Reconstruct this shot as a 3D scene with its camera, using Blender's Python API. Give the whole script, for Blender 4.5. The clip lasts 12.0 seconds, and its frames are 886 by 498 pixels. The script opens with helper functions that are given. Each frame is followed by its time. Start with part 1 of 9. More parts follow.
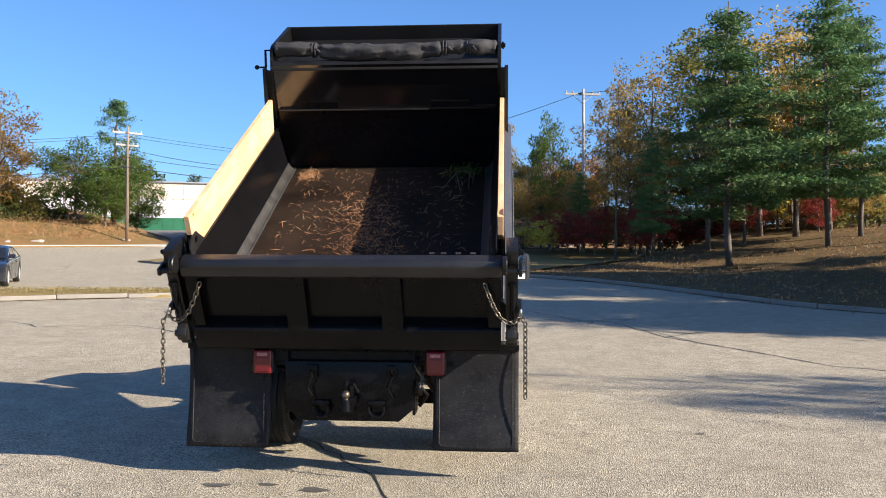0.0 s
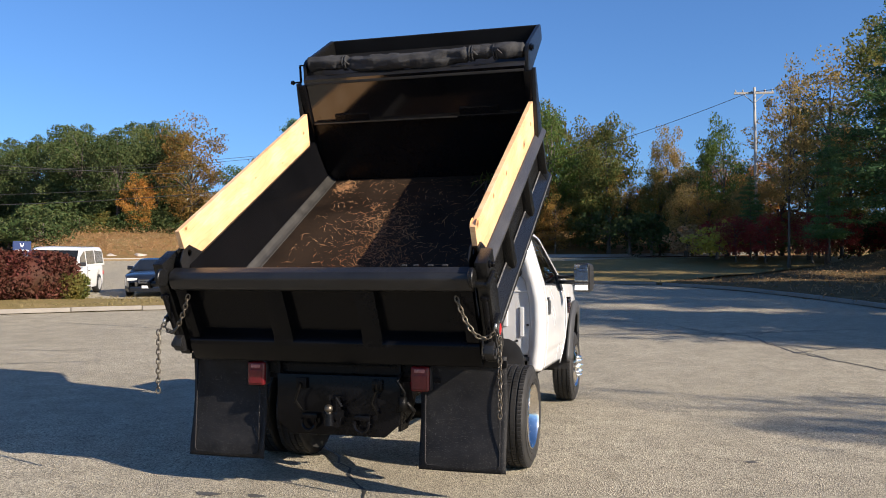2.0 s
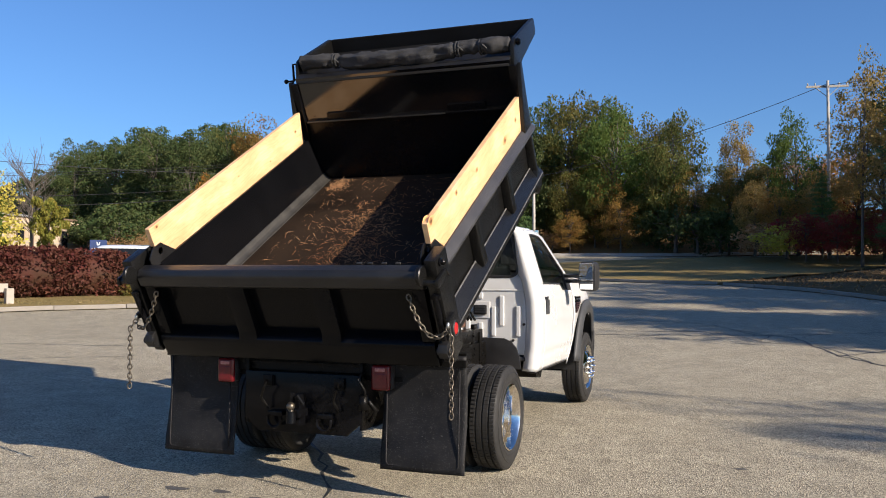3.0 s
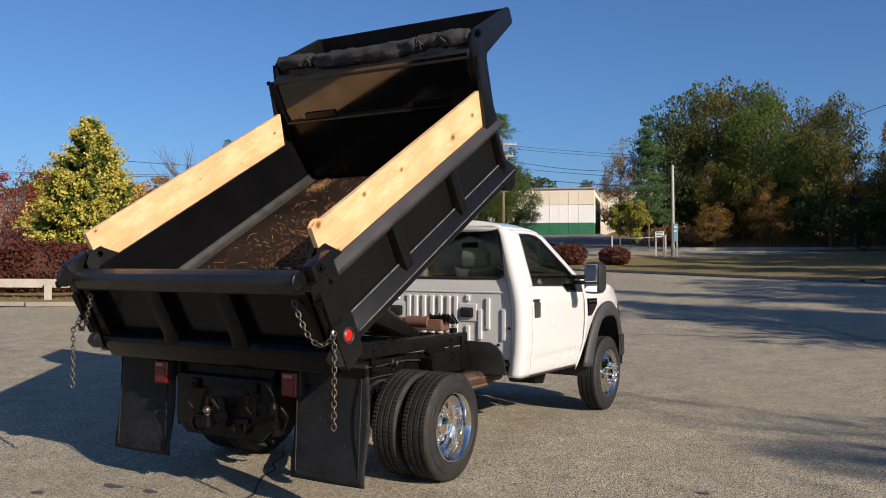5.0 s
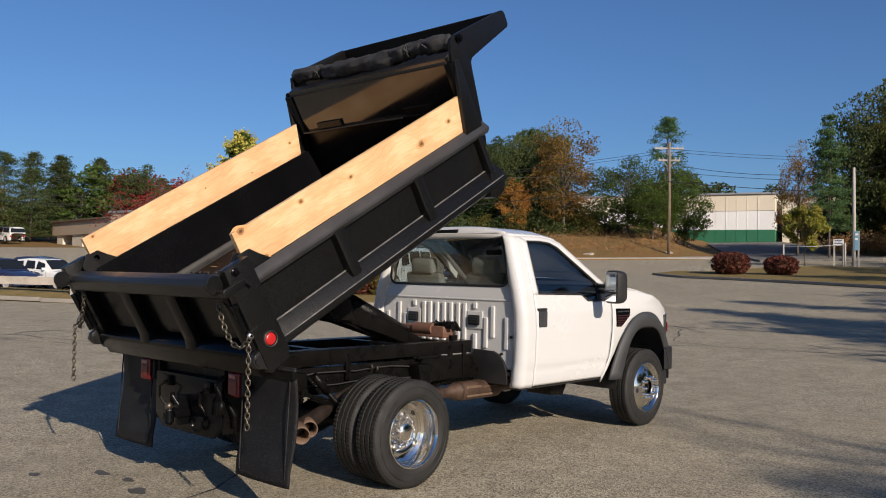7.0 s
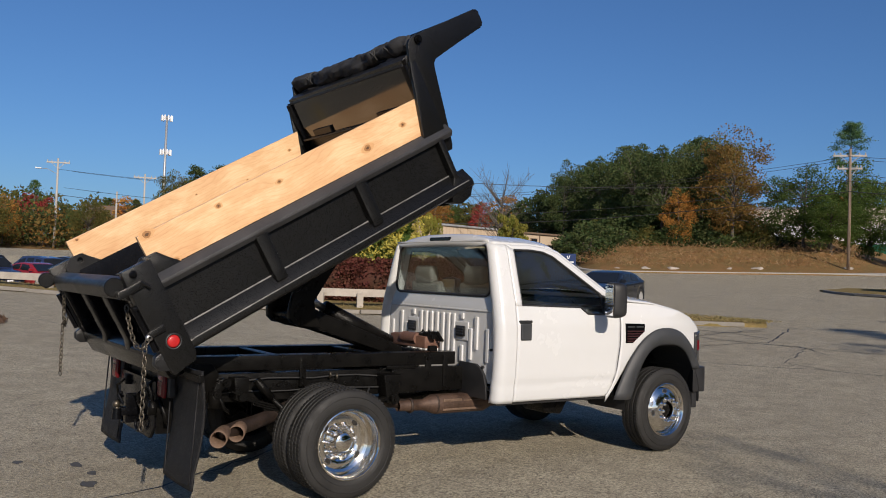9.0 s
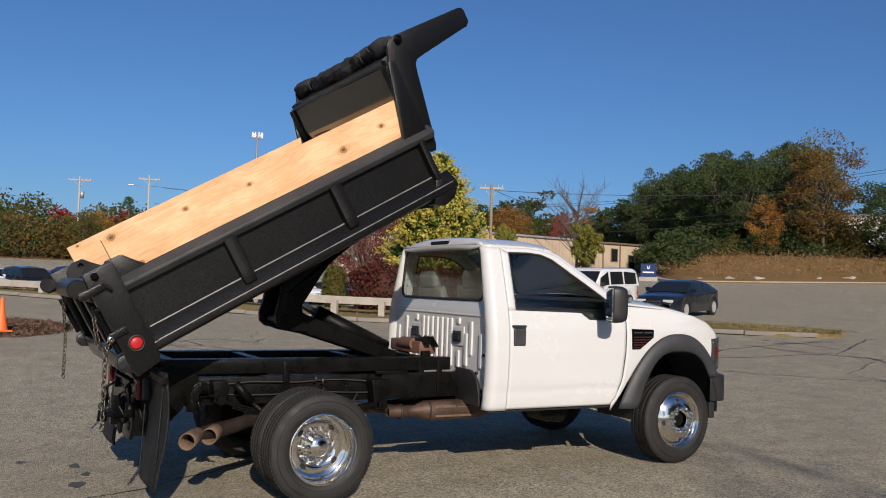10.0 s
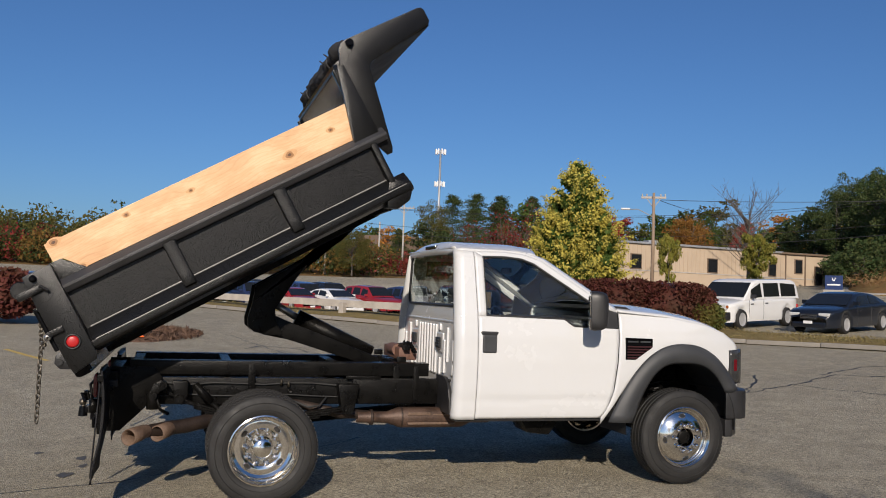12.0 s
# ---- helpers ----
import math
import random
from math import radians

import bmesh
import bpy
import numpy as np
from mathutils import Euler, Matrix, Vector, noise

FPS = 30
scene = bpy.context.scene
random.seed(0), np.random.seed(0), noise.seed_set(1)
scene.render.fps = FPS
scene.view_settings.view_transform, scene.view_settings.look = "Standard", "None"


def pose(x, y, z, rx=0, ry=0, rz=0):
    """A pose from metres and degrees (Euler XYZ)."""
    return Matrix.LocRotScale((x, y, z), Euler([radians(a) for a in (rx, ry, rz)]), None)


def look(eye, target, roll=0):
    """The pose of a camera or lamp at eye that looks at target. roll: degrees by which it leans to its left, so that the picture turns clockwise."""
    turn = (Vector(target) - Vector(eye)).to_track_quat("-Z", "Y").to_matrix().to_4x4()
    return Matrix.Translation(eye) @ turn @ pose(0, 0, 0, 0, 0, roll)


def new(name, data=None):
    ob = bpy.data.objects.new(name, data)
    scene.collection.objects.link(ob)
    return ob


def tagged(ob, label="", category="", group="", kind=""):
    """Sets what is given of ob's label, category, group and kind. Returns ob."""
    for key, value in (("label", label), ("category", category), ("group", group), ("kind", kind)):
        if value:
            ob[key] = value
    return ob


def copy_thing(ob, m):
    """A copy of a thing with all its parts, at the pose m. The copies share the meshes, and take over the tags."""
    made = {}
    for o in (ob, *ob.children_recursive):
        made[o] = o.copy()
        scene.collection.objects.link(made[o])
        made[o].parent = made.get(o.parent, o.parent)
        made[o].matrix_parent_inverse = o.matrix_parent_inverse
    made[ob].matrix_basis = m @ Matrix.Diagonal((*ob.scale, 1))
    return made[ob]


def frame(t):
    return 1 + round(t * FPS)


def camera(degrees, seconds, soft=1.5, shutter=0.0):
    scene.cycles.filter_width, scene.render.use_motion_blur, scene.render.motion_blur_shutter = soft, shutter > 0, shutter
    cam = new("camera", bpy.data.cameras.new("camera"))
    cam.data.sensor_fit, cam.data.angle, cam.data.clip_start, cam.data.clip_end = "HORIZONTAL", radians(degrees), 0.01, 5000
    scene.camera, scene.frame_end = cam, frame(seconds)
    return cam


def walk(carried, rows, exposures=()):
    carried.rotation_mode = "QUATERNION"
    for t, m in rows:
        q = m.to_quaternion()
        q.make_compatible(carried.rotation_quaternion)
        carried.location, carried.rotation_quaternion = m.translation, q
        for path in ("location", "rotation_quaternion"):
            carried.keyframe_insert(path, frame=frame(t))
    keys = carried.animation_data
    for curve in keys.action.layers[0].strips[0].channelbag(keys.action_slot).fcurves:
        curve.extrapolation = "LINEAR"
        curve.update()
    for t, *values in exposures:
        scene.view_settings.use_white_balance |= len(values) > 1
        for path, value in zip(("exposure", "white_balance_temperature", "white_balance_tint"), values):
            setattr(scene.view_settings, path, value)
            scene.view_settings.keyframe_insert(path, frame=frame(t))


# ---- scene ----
cam = camera(54.6, 12.0, soft=1.0)
PATH = [
    (0, (1.122, -7.418, 1.486), (0.976, -5.424, 1.528), 0.2),
    (0.5, (1.483, -7.39, 1.482), (1.209, -5.409, 1.529), -0.2),
    (1, (1.838, -7.321, 1.496), (1.461, -5.358, 1.557), -0.7),
    (1.5, (2.135, -7.153, 1.494), (1.673, -5.208, 1.565), -0.3),
    (2, (2.436, -6.974, 1.508), (1.88, -5.054, 1.571), -0.0),
    (2.5, (2.822, -6.846, 1.521), (2.175, -4.955, 1.577), -0.1),
    (3, (3.139, -6.657, 1.505), (2.423, -4.79, 1.565), 0.2),
    (3.2, (3.264, -6.537, 1.508), (2.519, -4.682, 1.571), 0.4),
    (4.8, (4.397, -5.833, 1.558), (3.39, -4.106, 1.607), -0.0),
    (5, (4.527, -5.698, 1.585), (3.486, -3.991, 1.629), 0.3),
    (5.5, (4.89, -5.51, 1.59), (3.76, -3.86, 1.635), 0.3),
    (6, (5.281, -5.285, 1.606), (4.071, -3.693, 1.646), 0.5),
    (6.5, (5.556, -4.982, 1.588), (4.275, -3.447, 1.628), 0.9),
    (7, (5.826, -4.675, 1.604), (4.453, -3.222, 1.659), 1.0),
    (7.2, (5.914, -4.522, 1.603), (4.504, -3.105, 1.659), 1.4),
    (8.8, (6.73, -3.352, 1.631), (5.111, -2.179, 1.693), 1.9),
    (9, (6.812, -3.179, 1.627), (5.171, -2.038, 1.697), 2.1),
    (9.5, (6.984, -2.814, 1.589), (5.297, -1.742, 1.666), 2.3),
    (10, (7.137, -2.402, 1.585), (5.39, -1.433, 1.676), 1.9),
    (10.5, (7.364, -1.987, 1.58), (5.562, -1.124, 1.668), 1.6),
    (11, (7.488, -1.579, 1.56), (5.646, -0.805, 1.646), 2.1),
    (11.5, (7.57, -1.131, 1.597), (5.692, -0.452, 1.696), 2.6),
    (12, (7.713, -0.668, 1.576), (5.8, -0.096, 1.683), 2.1),
]
walk(cam, [(t, look(eye, target, roll)) for t, eye, target, roll in PATH],
     exposures=[(0, 1.37, 6700, 12), (0.5, 1.30, 6700, 12), (1.0, 1.14, 6700, 12), (1.5, 1.05, 6700, 12), (3.0, 0.86, 6750, 12), (5.0, 0.41, 6850, 13), (5.5, 0.33, 6900, 13), (7.2, 0.17, 6850, 13), (8.8, 0.03, 6650, 12), (9.5, 0.0, 6580, 12), (10.5, 0.07, 6560, 12), (11.5, 0.03, 6560, 12), (12, -0.02, 6580, 12)])

# ---------------------------------------------------------------- light
SUN_EL, SUN_AZ = radians(25.5), math.atan2(-0.27, 0.87)   # sun behind the right-hand side of the truck
sun_dir = Vector((math.cos(SUN_EL) * math.cos(SUN_AZ), math.cos(SUN_EL) * math.sin(SUN_AZ), math.sin(SUN_EL)))
world = bpy.data.worlds.new("sky")
scene.world = world
world.use_nodes = True
wn = world.node_tree.nodes
sky = wn.new("ShaderNodeTexSky")
sky.sky_type, sky.sun_disc = "NISHITA", False
sky.sun_elevation, sky.sun_rotation = SUN_EL, math.pi / 2 - SUN_AZ
sky.air_density, sky.dust_density, sky.ozone_density = 1.0, 0.8, 10.0
wn["Background"].inputs["Strength"].default_value = 0.088
world.node_tree.links.new(sky.outputs[0], wn["Background"].inputs["Color"])
sun = new("sun", bpy.data.lights.new("sun", "SUN"))
sun.data.energy, sun.data.angle, sun.data.color = 4.7, radians(0.5), (1.0, 0.90, 0.76)
sun.matrix_world = look(sun_dir * 60, (0, 0, 0))
scene.view_settings.exposure = 0.0


# ---------------------------------------------------------------- materials
def nodes_of(name):
    m = bpy.data.materials.new(name)
    m.use_nodes = True
    nt = m.node_tree
    return m, nt, nt.nodes, nt.links, nt.nodes["Principled BSDF"]


def noise_tex(nt, scale, detail=4.0, rough=0.6, coord="Object", stretch=None):
    tc = nt.nodes.new("ShaderNodeTexCoord")
    out = tc.outputs[coord]
    if stretch:
        mp = nt.nodes.new("ShaderNodeMapping")
        mp.inputs["Scale"].default_value = stretch
        nt.links.new(out, mp.inputs["Vector"])
        out = mp.outputs[0]
    n = nt.nodes.new("ShaderNodeTexNoise")
    n.inputs["Scale"].default_value, n.inputs["Detail"].default_value, n.inputs["Roughness"].default_value = scale, detail, rough
    nt.links.new(out, n.inputs["Vector"])
    return n


def ramp(nt, fac, stops):
    r = nt.nodes.new("ShaderNodeValToRGB")
    e = r.color_ramp.elements
    while len(e) < len(stops):
        e.new(0.5)
    for k, (p, c) in zip(e, stops):
        k.position, k.color = p, (*c, 1)
    nt.links.new(fac, r.inputs[0])
    return r.outputs[0]


def mix(nt, a, b, fac, mode="MIX"):
    m = nt.nodes.new("ShaderNodeMix")
    m.data_type, m.blend_type = "RGBA", mode
    for v, k in ((fac, 0), (a, 6), (b, 7)):
        if isinstance(v, (int, float)):
            m.inputs[k].default_value = v
        elif isinstance(v, tuple):
            m.inputs[k].default_value = (*v, 1)
        else:
            nt.links.new(v, m.inputs[k])
    return m.outputs[2]


def bump(nt, bsdf, height, strength, dist=0.01):
    b = nt.nodes.new("ShaderNodeBump")
    b.inputs["Strength"].default_value, b.inputs["Distance"].default_value = strength, dist
    nt.links.new(height, b.inputs["Height"])
    nt.links.new(b.outputs[0], bsdf.inputs["Normal"])
    return b


def surf(name, a, b, rough=0.5, metal=0.0, scale=6.0, fine=150.0, relief=0.15, dist=0.004, coat=0.0, rough2=None, spec=None, stretch=None):
    """Two tones mixed at a coarse and a fine scale, with relief and uneven gloss."""
    m, nt, n, l, p = nodes_of(name)
    big, small = noise_tex(nt, scale, 5, 0.6, stretch=stretch), noise_tex(nt, fine, 3, 0.6, stretch=stretch)
    c = mix(nt, ramp(nt, big.outputs[0], [(0.3, a), (0.7, b)]), ramp(nt, small.outputs[0], [(0.3, a), (0.7, b)]), 0.4)
    l.new(c, p.inputs["Base Color"])
    p.inputs["Metallic"].default_value, p.inputs["Coat Weight"].default_value = metal, coat
    p.inputs["Coat Roughness"].default_value = 0.08
    r2 = rough2 if rough2 is not None else min(1.0, rough + 0.15)
    l.new(ramp(nt, big.outputs[0], [(0.35, (rough,) * 3), (0.75, (r2,) * 3)]), p.inputs["Roughness"])
    if spec is not None:
        p.inputs["Specular IOR Level"].default_value = spec
    if relief:
        bump(nt, p, small.outputs[0], relief, dist)
    return m


def leaf_mat(name, cols, trans=0.35):
    """Leaves that differ one by one, some light passing through."""
    m, nt, n, l, p = nodes_of(name)
    g = n.new("ShaderNodeNewGeometry")
    oi = n.new("ShaderNodeObjectInfo")
    big = noise_tex(nt, 0.45, 3)
    k = len(cols)
    c = ramp(nt, g.outputs["Random Per Island"], [(i / max(1, k - 1), q) for i, q in enumerate(cols)])
    c2 = ramp(nt, big.outputs[0], [(0.35 + 0.3 * i / max(1, k - 1), q) for i, q in enumerate(cols)])
    c = mix(nt, c, c2, 0.45)
    hs = n.new("ShaderNodeHueSaturation")
    mr = n.new("ShaderNodeMapRange")
    mr.inputs[3].default_value, mr.inputs[4].default_value = 0.75, 1.25
    l.new(oi.outputs["Random"], mr.inputs[0])
    l.new(mr.outputs[0], hs.inputs["Value"])
    l.new(c, hs.inputs["Color"])
    l.new(hs.outputs[0], p.inputs["Base Color"])
    p.inputs["Roughness"].default_value = 0.7
    p.inputs["Specular IOR Level"].default_value = 0.2
    t = n.new("ShaderNodeBsdfTranslucent")
    l.new(hs.outputs[0], t.inputs["Color"])
    ms = n.new("ShaderNodeMixShader")
    ms.inputs[0].default_value = trans
    l.new(p.outputs[0], ms.inputs[1]), l.new(t.outputs[0], ms.inputs[2])
    l.new(ms.outputs[0], n["Material Output"].inputs["Surface"])
    return m


def asphalt_mat(name, dark, light, patch):
    m, nt, n, l, p = nodes_of(name)
    tc = n.new("ShaderNodeTexCoord")
    stones = n.new("ShaderNodeTexVoronoi")
    stones.inputs["Scale"].default_value = 80
    l.new(tc.outputs["Object"], stones.inputs["Vector"])
    fine, broad, mid = noise_tex(nt, 260, 2), noise_tex(nt, 0.22, 6, 0.65), noise_tex(nt, 2.6, 5, 0.7)
    c = mix(nt, ramp(nt, stones.outputs["Color"], [(0.1, tuple(0.7 * v for v in dark)), (0.5, light), (0.9, tuple(1.72 * v for v in light))]), ramp(nt, fine.outputs[0], [(0.35, dark), (0.7, light)]), 0.22)
    c = mix(nt, c, patch, ramp(nt, broad.outputs[0], [(0.42, (0, 0, 0)), (0.68, (0.55,) * 3)]))
    c = mix(nt, c, ramp(nt, mid.outputs[0], [(0.3, (0.72,) * 3), (0.62, (1.08,) * 3)]), 0.8, "MULTIPLY")
    l.new(c, p.inputs["Base Color"])
    p.inputs["Roughness"].default_value = 0.85
    p.inputs["Specular IOR Level"].default_value = 0.25
    bump(nt, p, stones.outputs["Distance"], 0.85, 0.009)
    return m


def ground_mat(name, stops, scale, fine=30.0):
    m, nt, n, l, p = nodes_of(name)
    a, b, d = noise_tex(nt, scale, 6, 0.65), noise_tex(nt, fine, 4, 0.7), noise_tex(nt, 220, 2)
    k = len(stops)
    st = [(0.3 + 0.4 * i / (k - 1), c) for i, c in enumerate(stops)]
    c = mix(nt, ramp(nt, a.outputs[0], st), ramp(nt, b.outputs[0], st), 0.5)
    c = mix(nt, c, ramp(nt, d.outputs[0], [(0.3, (0.6,) * 3), (0.7, (1.2,) * 3)]), 0.7, "MULTIPLY")
    l.new(c, p.inputs["Base Color"])
    p.inputs["Roughness"].default_value = 0.95
    p.inputs["Specular IOR Level"].default_value = 0.1
    bump(nt, p, b.outputs[0], 0.8, 0.05)
    return m


def wood_mat(name, pale, tan, dark):
    """Pine board, grain along local x: broad pinkish blotches, the palest painted in as sheen, flame figure and fine
    streaks; knots are separate.
    """
    m, nt, n, l, p = nodes_of(name)
    blotch = noise_tex(nt, 4.6, 6, 0.66, stretch=(0.55, 1.0, 1.7))
    grain = noise_tex(nt, 9, 5, 0.7, stretch=(0.18, 6.0, 6.0))
    streak = noise_tex(nt, 40, 3, 0.6, stretch=(0.10, 5.0, 5.0))
    warp = noise_tex(nt, 1.5, 2, 0.5, stretch=(0.8, 1.0, 2.2))
    tc, mp = n.new("ShaderNodeTexCoord"), n.new("ShaderNodeMapping")
    mp.inputs["Scale"].default_value = (0.10, 1, 1.0)
    add = n.new("ShaderNodeVectorMath")
    add.operation = "MULTIPLY_ADD"
    add.inputs[1].default_value = (0.30, 0.30, 0.30)
    l.new(tc.outputs["Object"], mp.inputs[0])
    l.new(warp.outputs["Color"], add.inputs[0]), l.new(mp.outputs[0], add.inputs[2])
    flame = n.new("ShaderNodeTexWave")
    flame.wave_type, flame.bands_direction = "BANDS", "Z"
    flame.inputs["Scale"].default_value, flame.inputs["Distortion"].default_value = 13.0, 0.8
    l.new(add.outputs[0], flame.inputs["Vector"])
    c = ramp(nt, blotch.outputs[0], [(0.33, tuple(0.7 * v + 0.3 * w for v, w in zip(tan, pale))), (0.49, pale), (0.60, tuple(min(0.9, v * 1.08 + 0.05) for v in pale))])
    c = mix(nt, c, ramp(nt, flame.outputs[0], [(0.0, (0.66, 0.46, 0.30)), (0.16, (1, 1, 1))]), 0.22, "MULTIPLY")
    c = mix(nt, c, ramp(nt, grain.outputs[0], [(0.3, (0.86, 0.76, 0.66)), (0.55, (1, 1, 1))]), 0.38, "MULTIPLY")
    c = mix(nt, c, ramp(nt, streak.outputs[0], [(0.25, (0.85, 0.76, 0.66)), (0.5, (1, 1, 1))]), 0.35, "MULTIPLY")
    l.new(c, p.inputs["Base Color"])
    p.inputs["Roughness"].default_value = 0.5
    bump(nt, p, streak.outputs[0], 0.12, 0.002)
    return m


def glass_mat(name, tint, rough=0.0, ior=1.45):
    m, nt, n, l, p = nodes_of(name)
    p.inputs["Base Color"].default_value = (*tint, 1)
    p.inputs["Transmission Weight"].default_value = 1.0
    p.inputs["Roughness"].default_value = rough
    p.inputs["IOR"].default_value = ior
    return m


def liner_mat(name):
    """Coarse sprayed coating: pebbled relief with small glints."""
    m, nt, n, l, p = nodes_of(name)
    tc = n.new("ShaderNodeTexCoord")
    peb = n.new("ShaderNodeTexVoronoi")
    peb.inputs["Scale"].default_value = 240
    l.new(tc.outputs["Object"], peb.inputs["Vector"])
    big, mid = noise_tex(nt, 3, 5), noise_tex(nt, 150, 4, 0.7)
    c = mix(nt, ramp(nt, mid.outputs[0], [(0.35, (0.003,) * 3), (0.7, (0.010,) * 3)]), ramp(nt, peb.outputs["Color"], [(0.2, (0.002,) * 3), (0.9, (0.013,) * 3)]), 0.3)
    c = mix(nt, c, ramp(nt, big.outputs[0], [(0.4, (0.8,) * 3), (0.75, (1.25,) * 3)]), 0.6, "MULTIPLY")
    l.new(c, p.inputs["Base Color"])
    l.new(ramp(nt, mid.outputs[0], [(0.3, (0.22,) * 3), (0.75, (0.42,) * 3)]), p.inputs["Roughness"])
    p.inputs["Specular IOR Level"].default_value = 0.35
    add = n.new("ShaderNodeMath")
    add.operation = "ADD"
    l.new(peb.outputs["Distance"], add.inputs[0]), l.new(mid.outputs[0], add.inputs[1])
    bump(nt, p, add.outputs[0], 0.42, 0.0016)
    return m


def flap_mat(name):
    """Black rubber with dried mud specks."""
    m, nt, n, l, p = nodes_of(name)
    big, dots, fine = noise_tex(nt, 5, 5, 0.65), noise_tex(nt, 170, 2, 0.5), noise_tex(nt, 220, 3)
    c = ramp(nt, big.outputs[0], [(0.3, (0.006, 0.006, 0.007)), (0.72, (0.020, 0.020, 0.021))])
    c = mix(nt, c, (0.30, 0.29, 0.27), ramp(nt, dots.outputs[0], [(0.63, (0, 0, 0)), (0.70, (0.34,) * 3)]))
    l.new(c, p.inputs["Base Color"])
    l.new(ramp(nt, big.outputs[0], [(0.35, (0.42,) * 3), (0.75, (0.7,) * 3)]), p.inputs["Roughness"])
    p.inputs["Specular IOR Level"].default_value = 0.16
    bump(nt, p, fine.outputs[0], 0.3, 0.003)
    return m


BLACK_LINER = liner_mat("sprayed_black_liner")
BLACK_GLOSS = surf("glossy_black_paint", (0.0022, 0.0024, 0.003), (0.005, 0.005, 0.006), 0.16, scale=2, fine=60, relief=0.04, dist=0.002, rough2=0.28, spec=0.15)
BLACK_SATIN = surf("satin_black_coating", (0.006, 0.006, 0.0065), (0.018, 0.018, 0.019), 0.30, scale=5, fine=170, relief=0.5, dist=0.003, rough2=0.42, spec=0.45)
BLACK_MIRROR = surf("polished_black_paint", (0.004, 0.004, 0.0045), (0.008, 0.007, 0.007), 0.06, scale=2, fine=60, relief=0.0, rough2=0.12, coat=0.5)
BED_FLOOR = surf("worn_bed_steel", (0.003, 0.003, 0.003), (0.034, 0.021, 0.013), 0.50, scale=2.2, fine=70, relief=0.3, dist=0.003, rough2=0.85, spec=0.12)
BED_SEAM = surf("scuffed_grey_steel", (0.010, 0.0095, 0.009), (0.045, 0.042, 0.038), 0.5, scale=7, fine=60, relief=0.2, dist=0.002)
PALE_BEAD = surf("pale_bead_steel", (0.04, 0.04, 0.04), (0.24, 0.235, 0.23), 0.4, 0.2, scale=9, fine=60, relief=0.2, dist=0.002)
# rail black lightened in base colour to show its sunlit upper facet
RAIL_BLACK = surf("sunlit_black_rail", (0.020, 0.020, 0.022), (0.052, 0.052, 0.055), 0.36, scale=4, fine=200, relief=0.5, dist=0.003, rough2=0.5, spec=0.6)
STAIN = surf("old_oil_stain", (0.05, 0.046, 0.04), (0.10, 0.092, 0.08), 0.6, scale=12, fine=80, relief=0.2)
SHIELD_BLACK = surf("dull_black_shield_paint", (0.0035, 0.0035, 0.004), (0.010, 0.010, 0.011), 0.5, scale=3, fine=120, relief=0.2, dist=0.002, rough2=0.65, spec=0.25)
CHASSIS = surf("greasy_chassis_black", (0.002, 0.002, 0.002), (0.008, 0.0075, 0.007), 0.24, scale=9, fine=90, relief=0.6, dist=0.005, rough2=0.42, spec=0.13)
WHITE_PAINT = surf("white_vehicle_paint", (0.60, 0.605, 0.61), (0.64, 0.645, 0.65), 0.22, scale=1.5, fine=300, relief=0.0, coat=0.6, rough2=0.3)
GREY_PLASTIC = surf("grey_moulded_plastic", (0.026, 0.028, 0.031), (0.048, 0.050, 0.054), 0.5, scale=5, fine=400, relief=0.15, dist=0.001)
BLACK_PLASTIC = surf("black_plastic", (0.012, 0.012, 0.013), (0.026, 0.026, 0.028), 0.42, scale=6, fine=400, relief=0.1, dist=0.001)
RUBBER = surf("tyre_rubber", (0.008, 0.008, 0.008), (0.021, 0.020, 0.0195), 0.55, scale=8, fine=120, relief=0.2, dist=0.002, rough2=0.9)
FLAP_RUBBER = flap_mat("dusty_flap_rubber")
POLISHED = surf("polished_aluminium", (0.70, 0.66, 0.60), (0.86, 0.82, 0.76), 0.05, 1.0, scale=14, fine=34, relief=0.22, dist=0.004, rough2=0.14)
CHROME_DULL = surf("dull_zinc_steel", (0.35, 0.34, 0.32), (0.55, 0.54, 0.52), 0.3, 1.0, scale=20, fine=80, relief=0.2, dist=0.002)
CHAIN_STEEL = surf("tarnished_chain_steel", (0.05, 0.044, 0.038), (0.20, 0.17, 0.13), 0.35, 0.8, scale=30, fine=90, relief=0.2, dist=0.002)
RUST = surf("rusty_exhaust_steel", (0.030, 0.018, 0.013), (0.13, 0.078, 0.056), 0.5, 0.35, scale=9, fine=70, relief=0.3, dist=0.003)
RIM_HOLE = surf("shadowed_rim_hole", (0.03, 0.028, 0.026), (0.10, 0.095, 0.09), 0.3, 0.8, scale=20, fine=80, relief=0.1, dist=0.002)
# lighter exhaust tone for tips and ribs, darker one for pipe and clamps
TAN_RUST = surf("tan_rusty_steel", (0.075, 0.046, 0.032), (0.21, 0.138, 0.096), 0.6, 0.2, scale=9, fine=60, relief=0.3, dist=0.003)
DARK_RUST = surf("dark_exhaust_steel", (0.012, 0.009, 0.008), (0.060, 0.040, 0.031), 0.5, 0.35, scale=9, fine=70, relief=0.3, dist=0.003)
HOIST_RED = surf("faded_red_oxide", (0.08, 0.035, 0.024), (0.21, 0.11, 0.075), 0.6, scale=9, fine=70, relief=0.3, dist=0.003)
WOOD = wood_mat("pine_plank", (0.71, 0.455, 0.245), (0.62, 0.335, 0.165), (0.48, 0.25, 0.11))
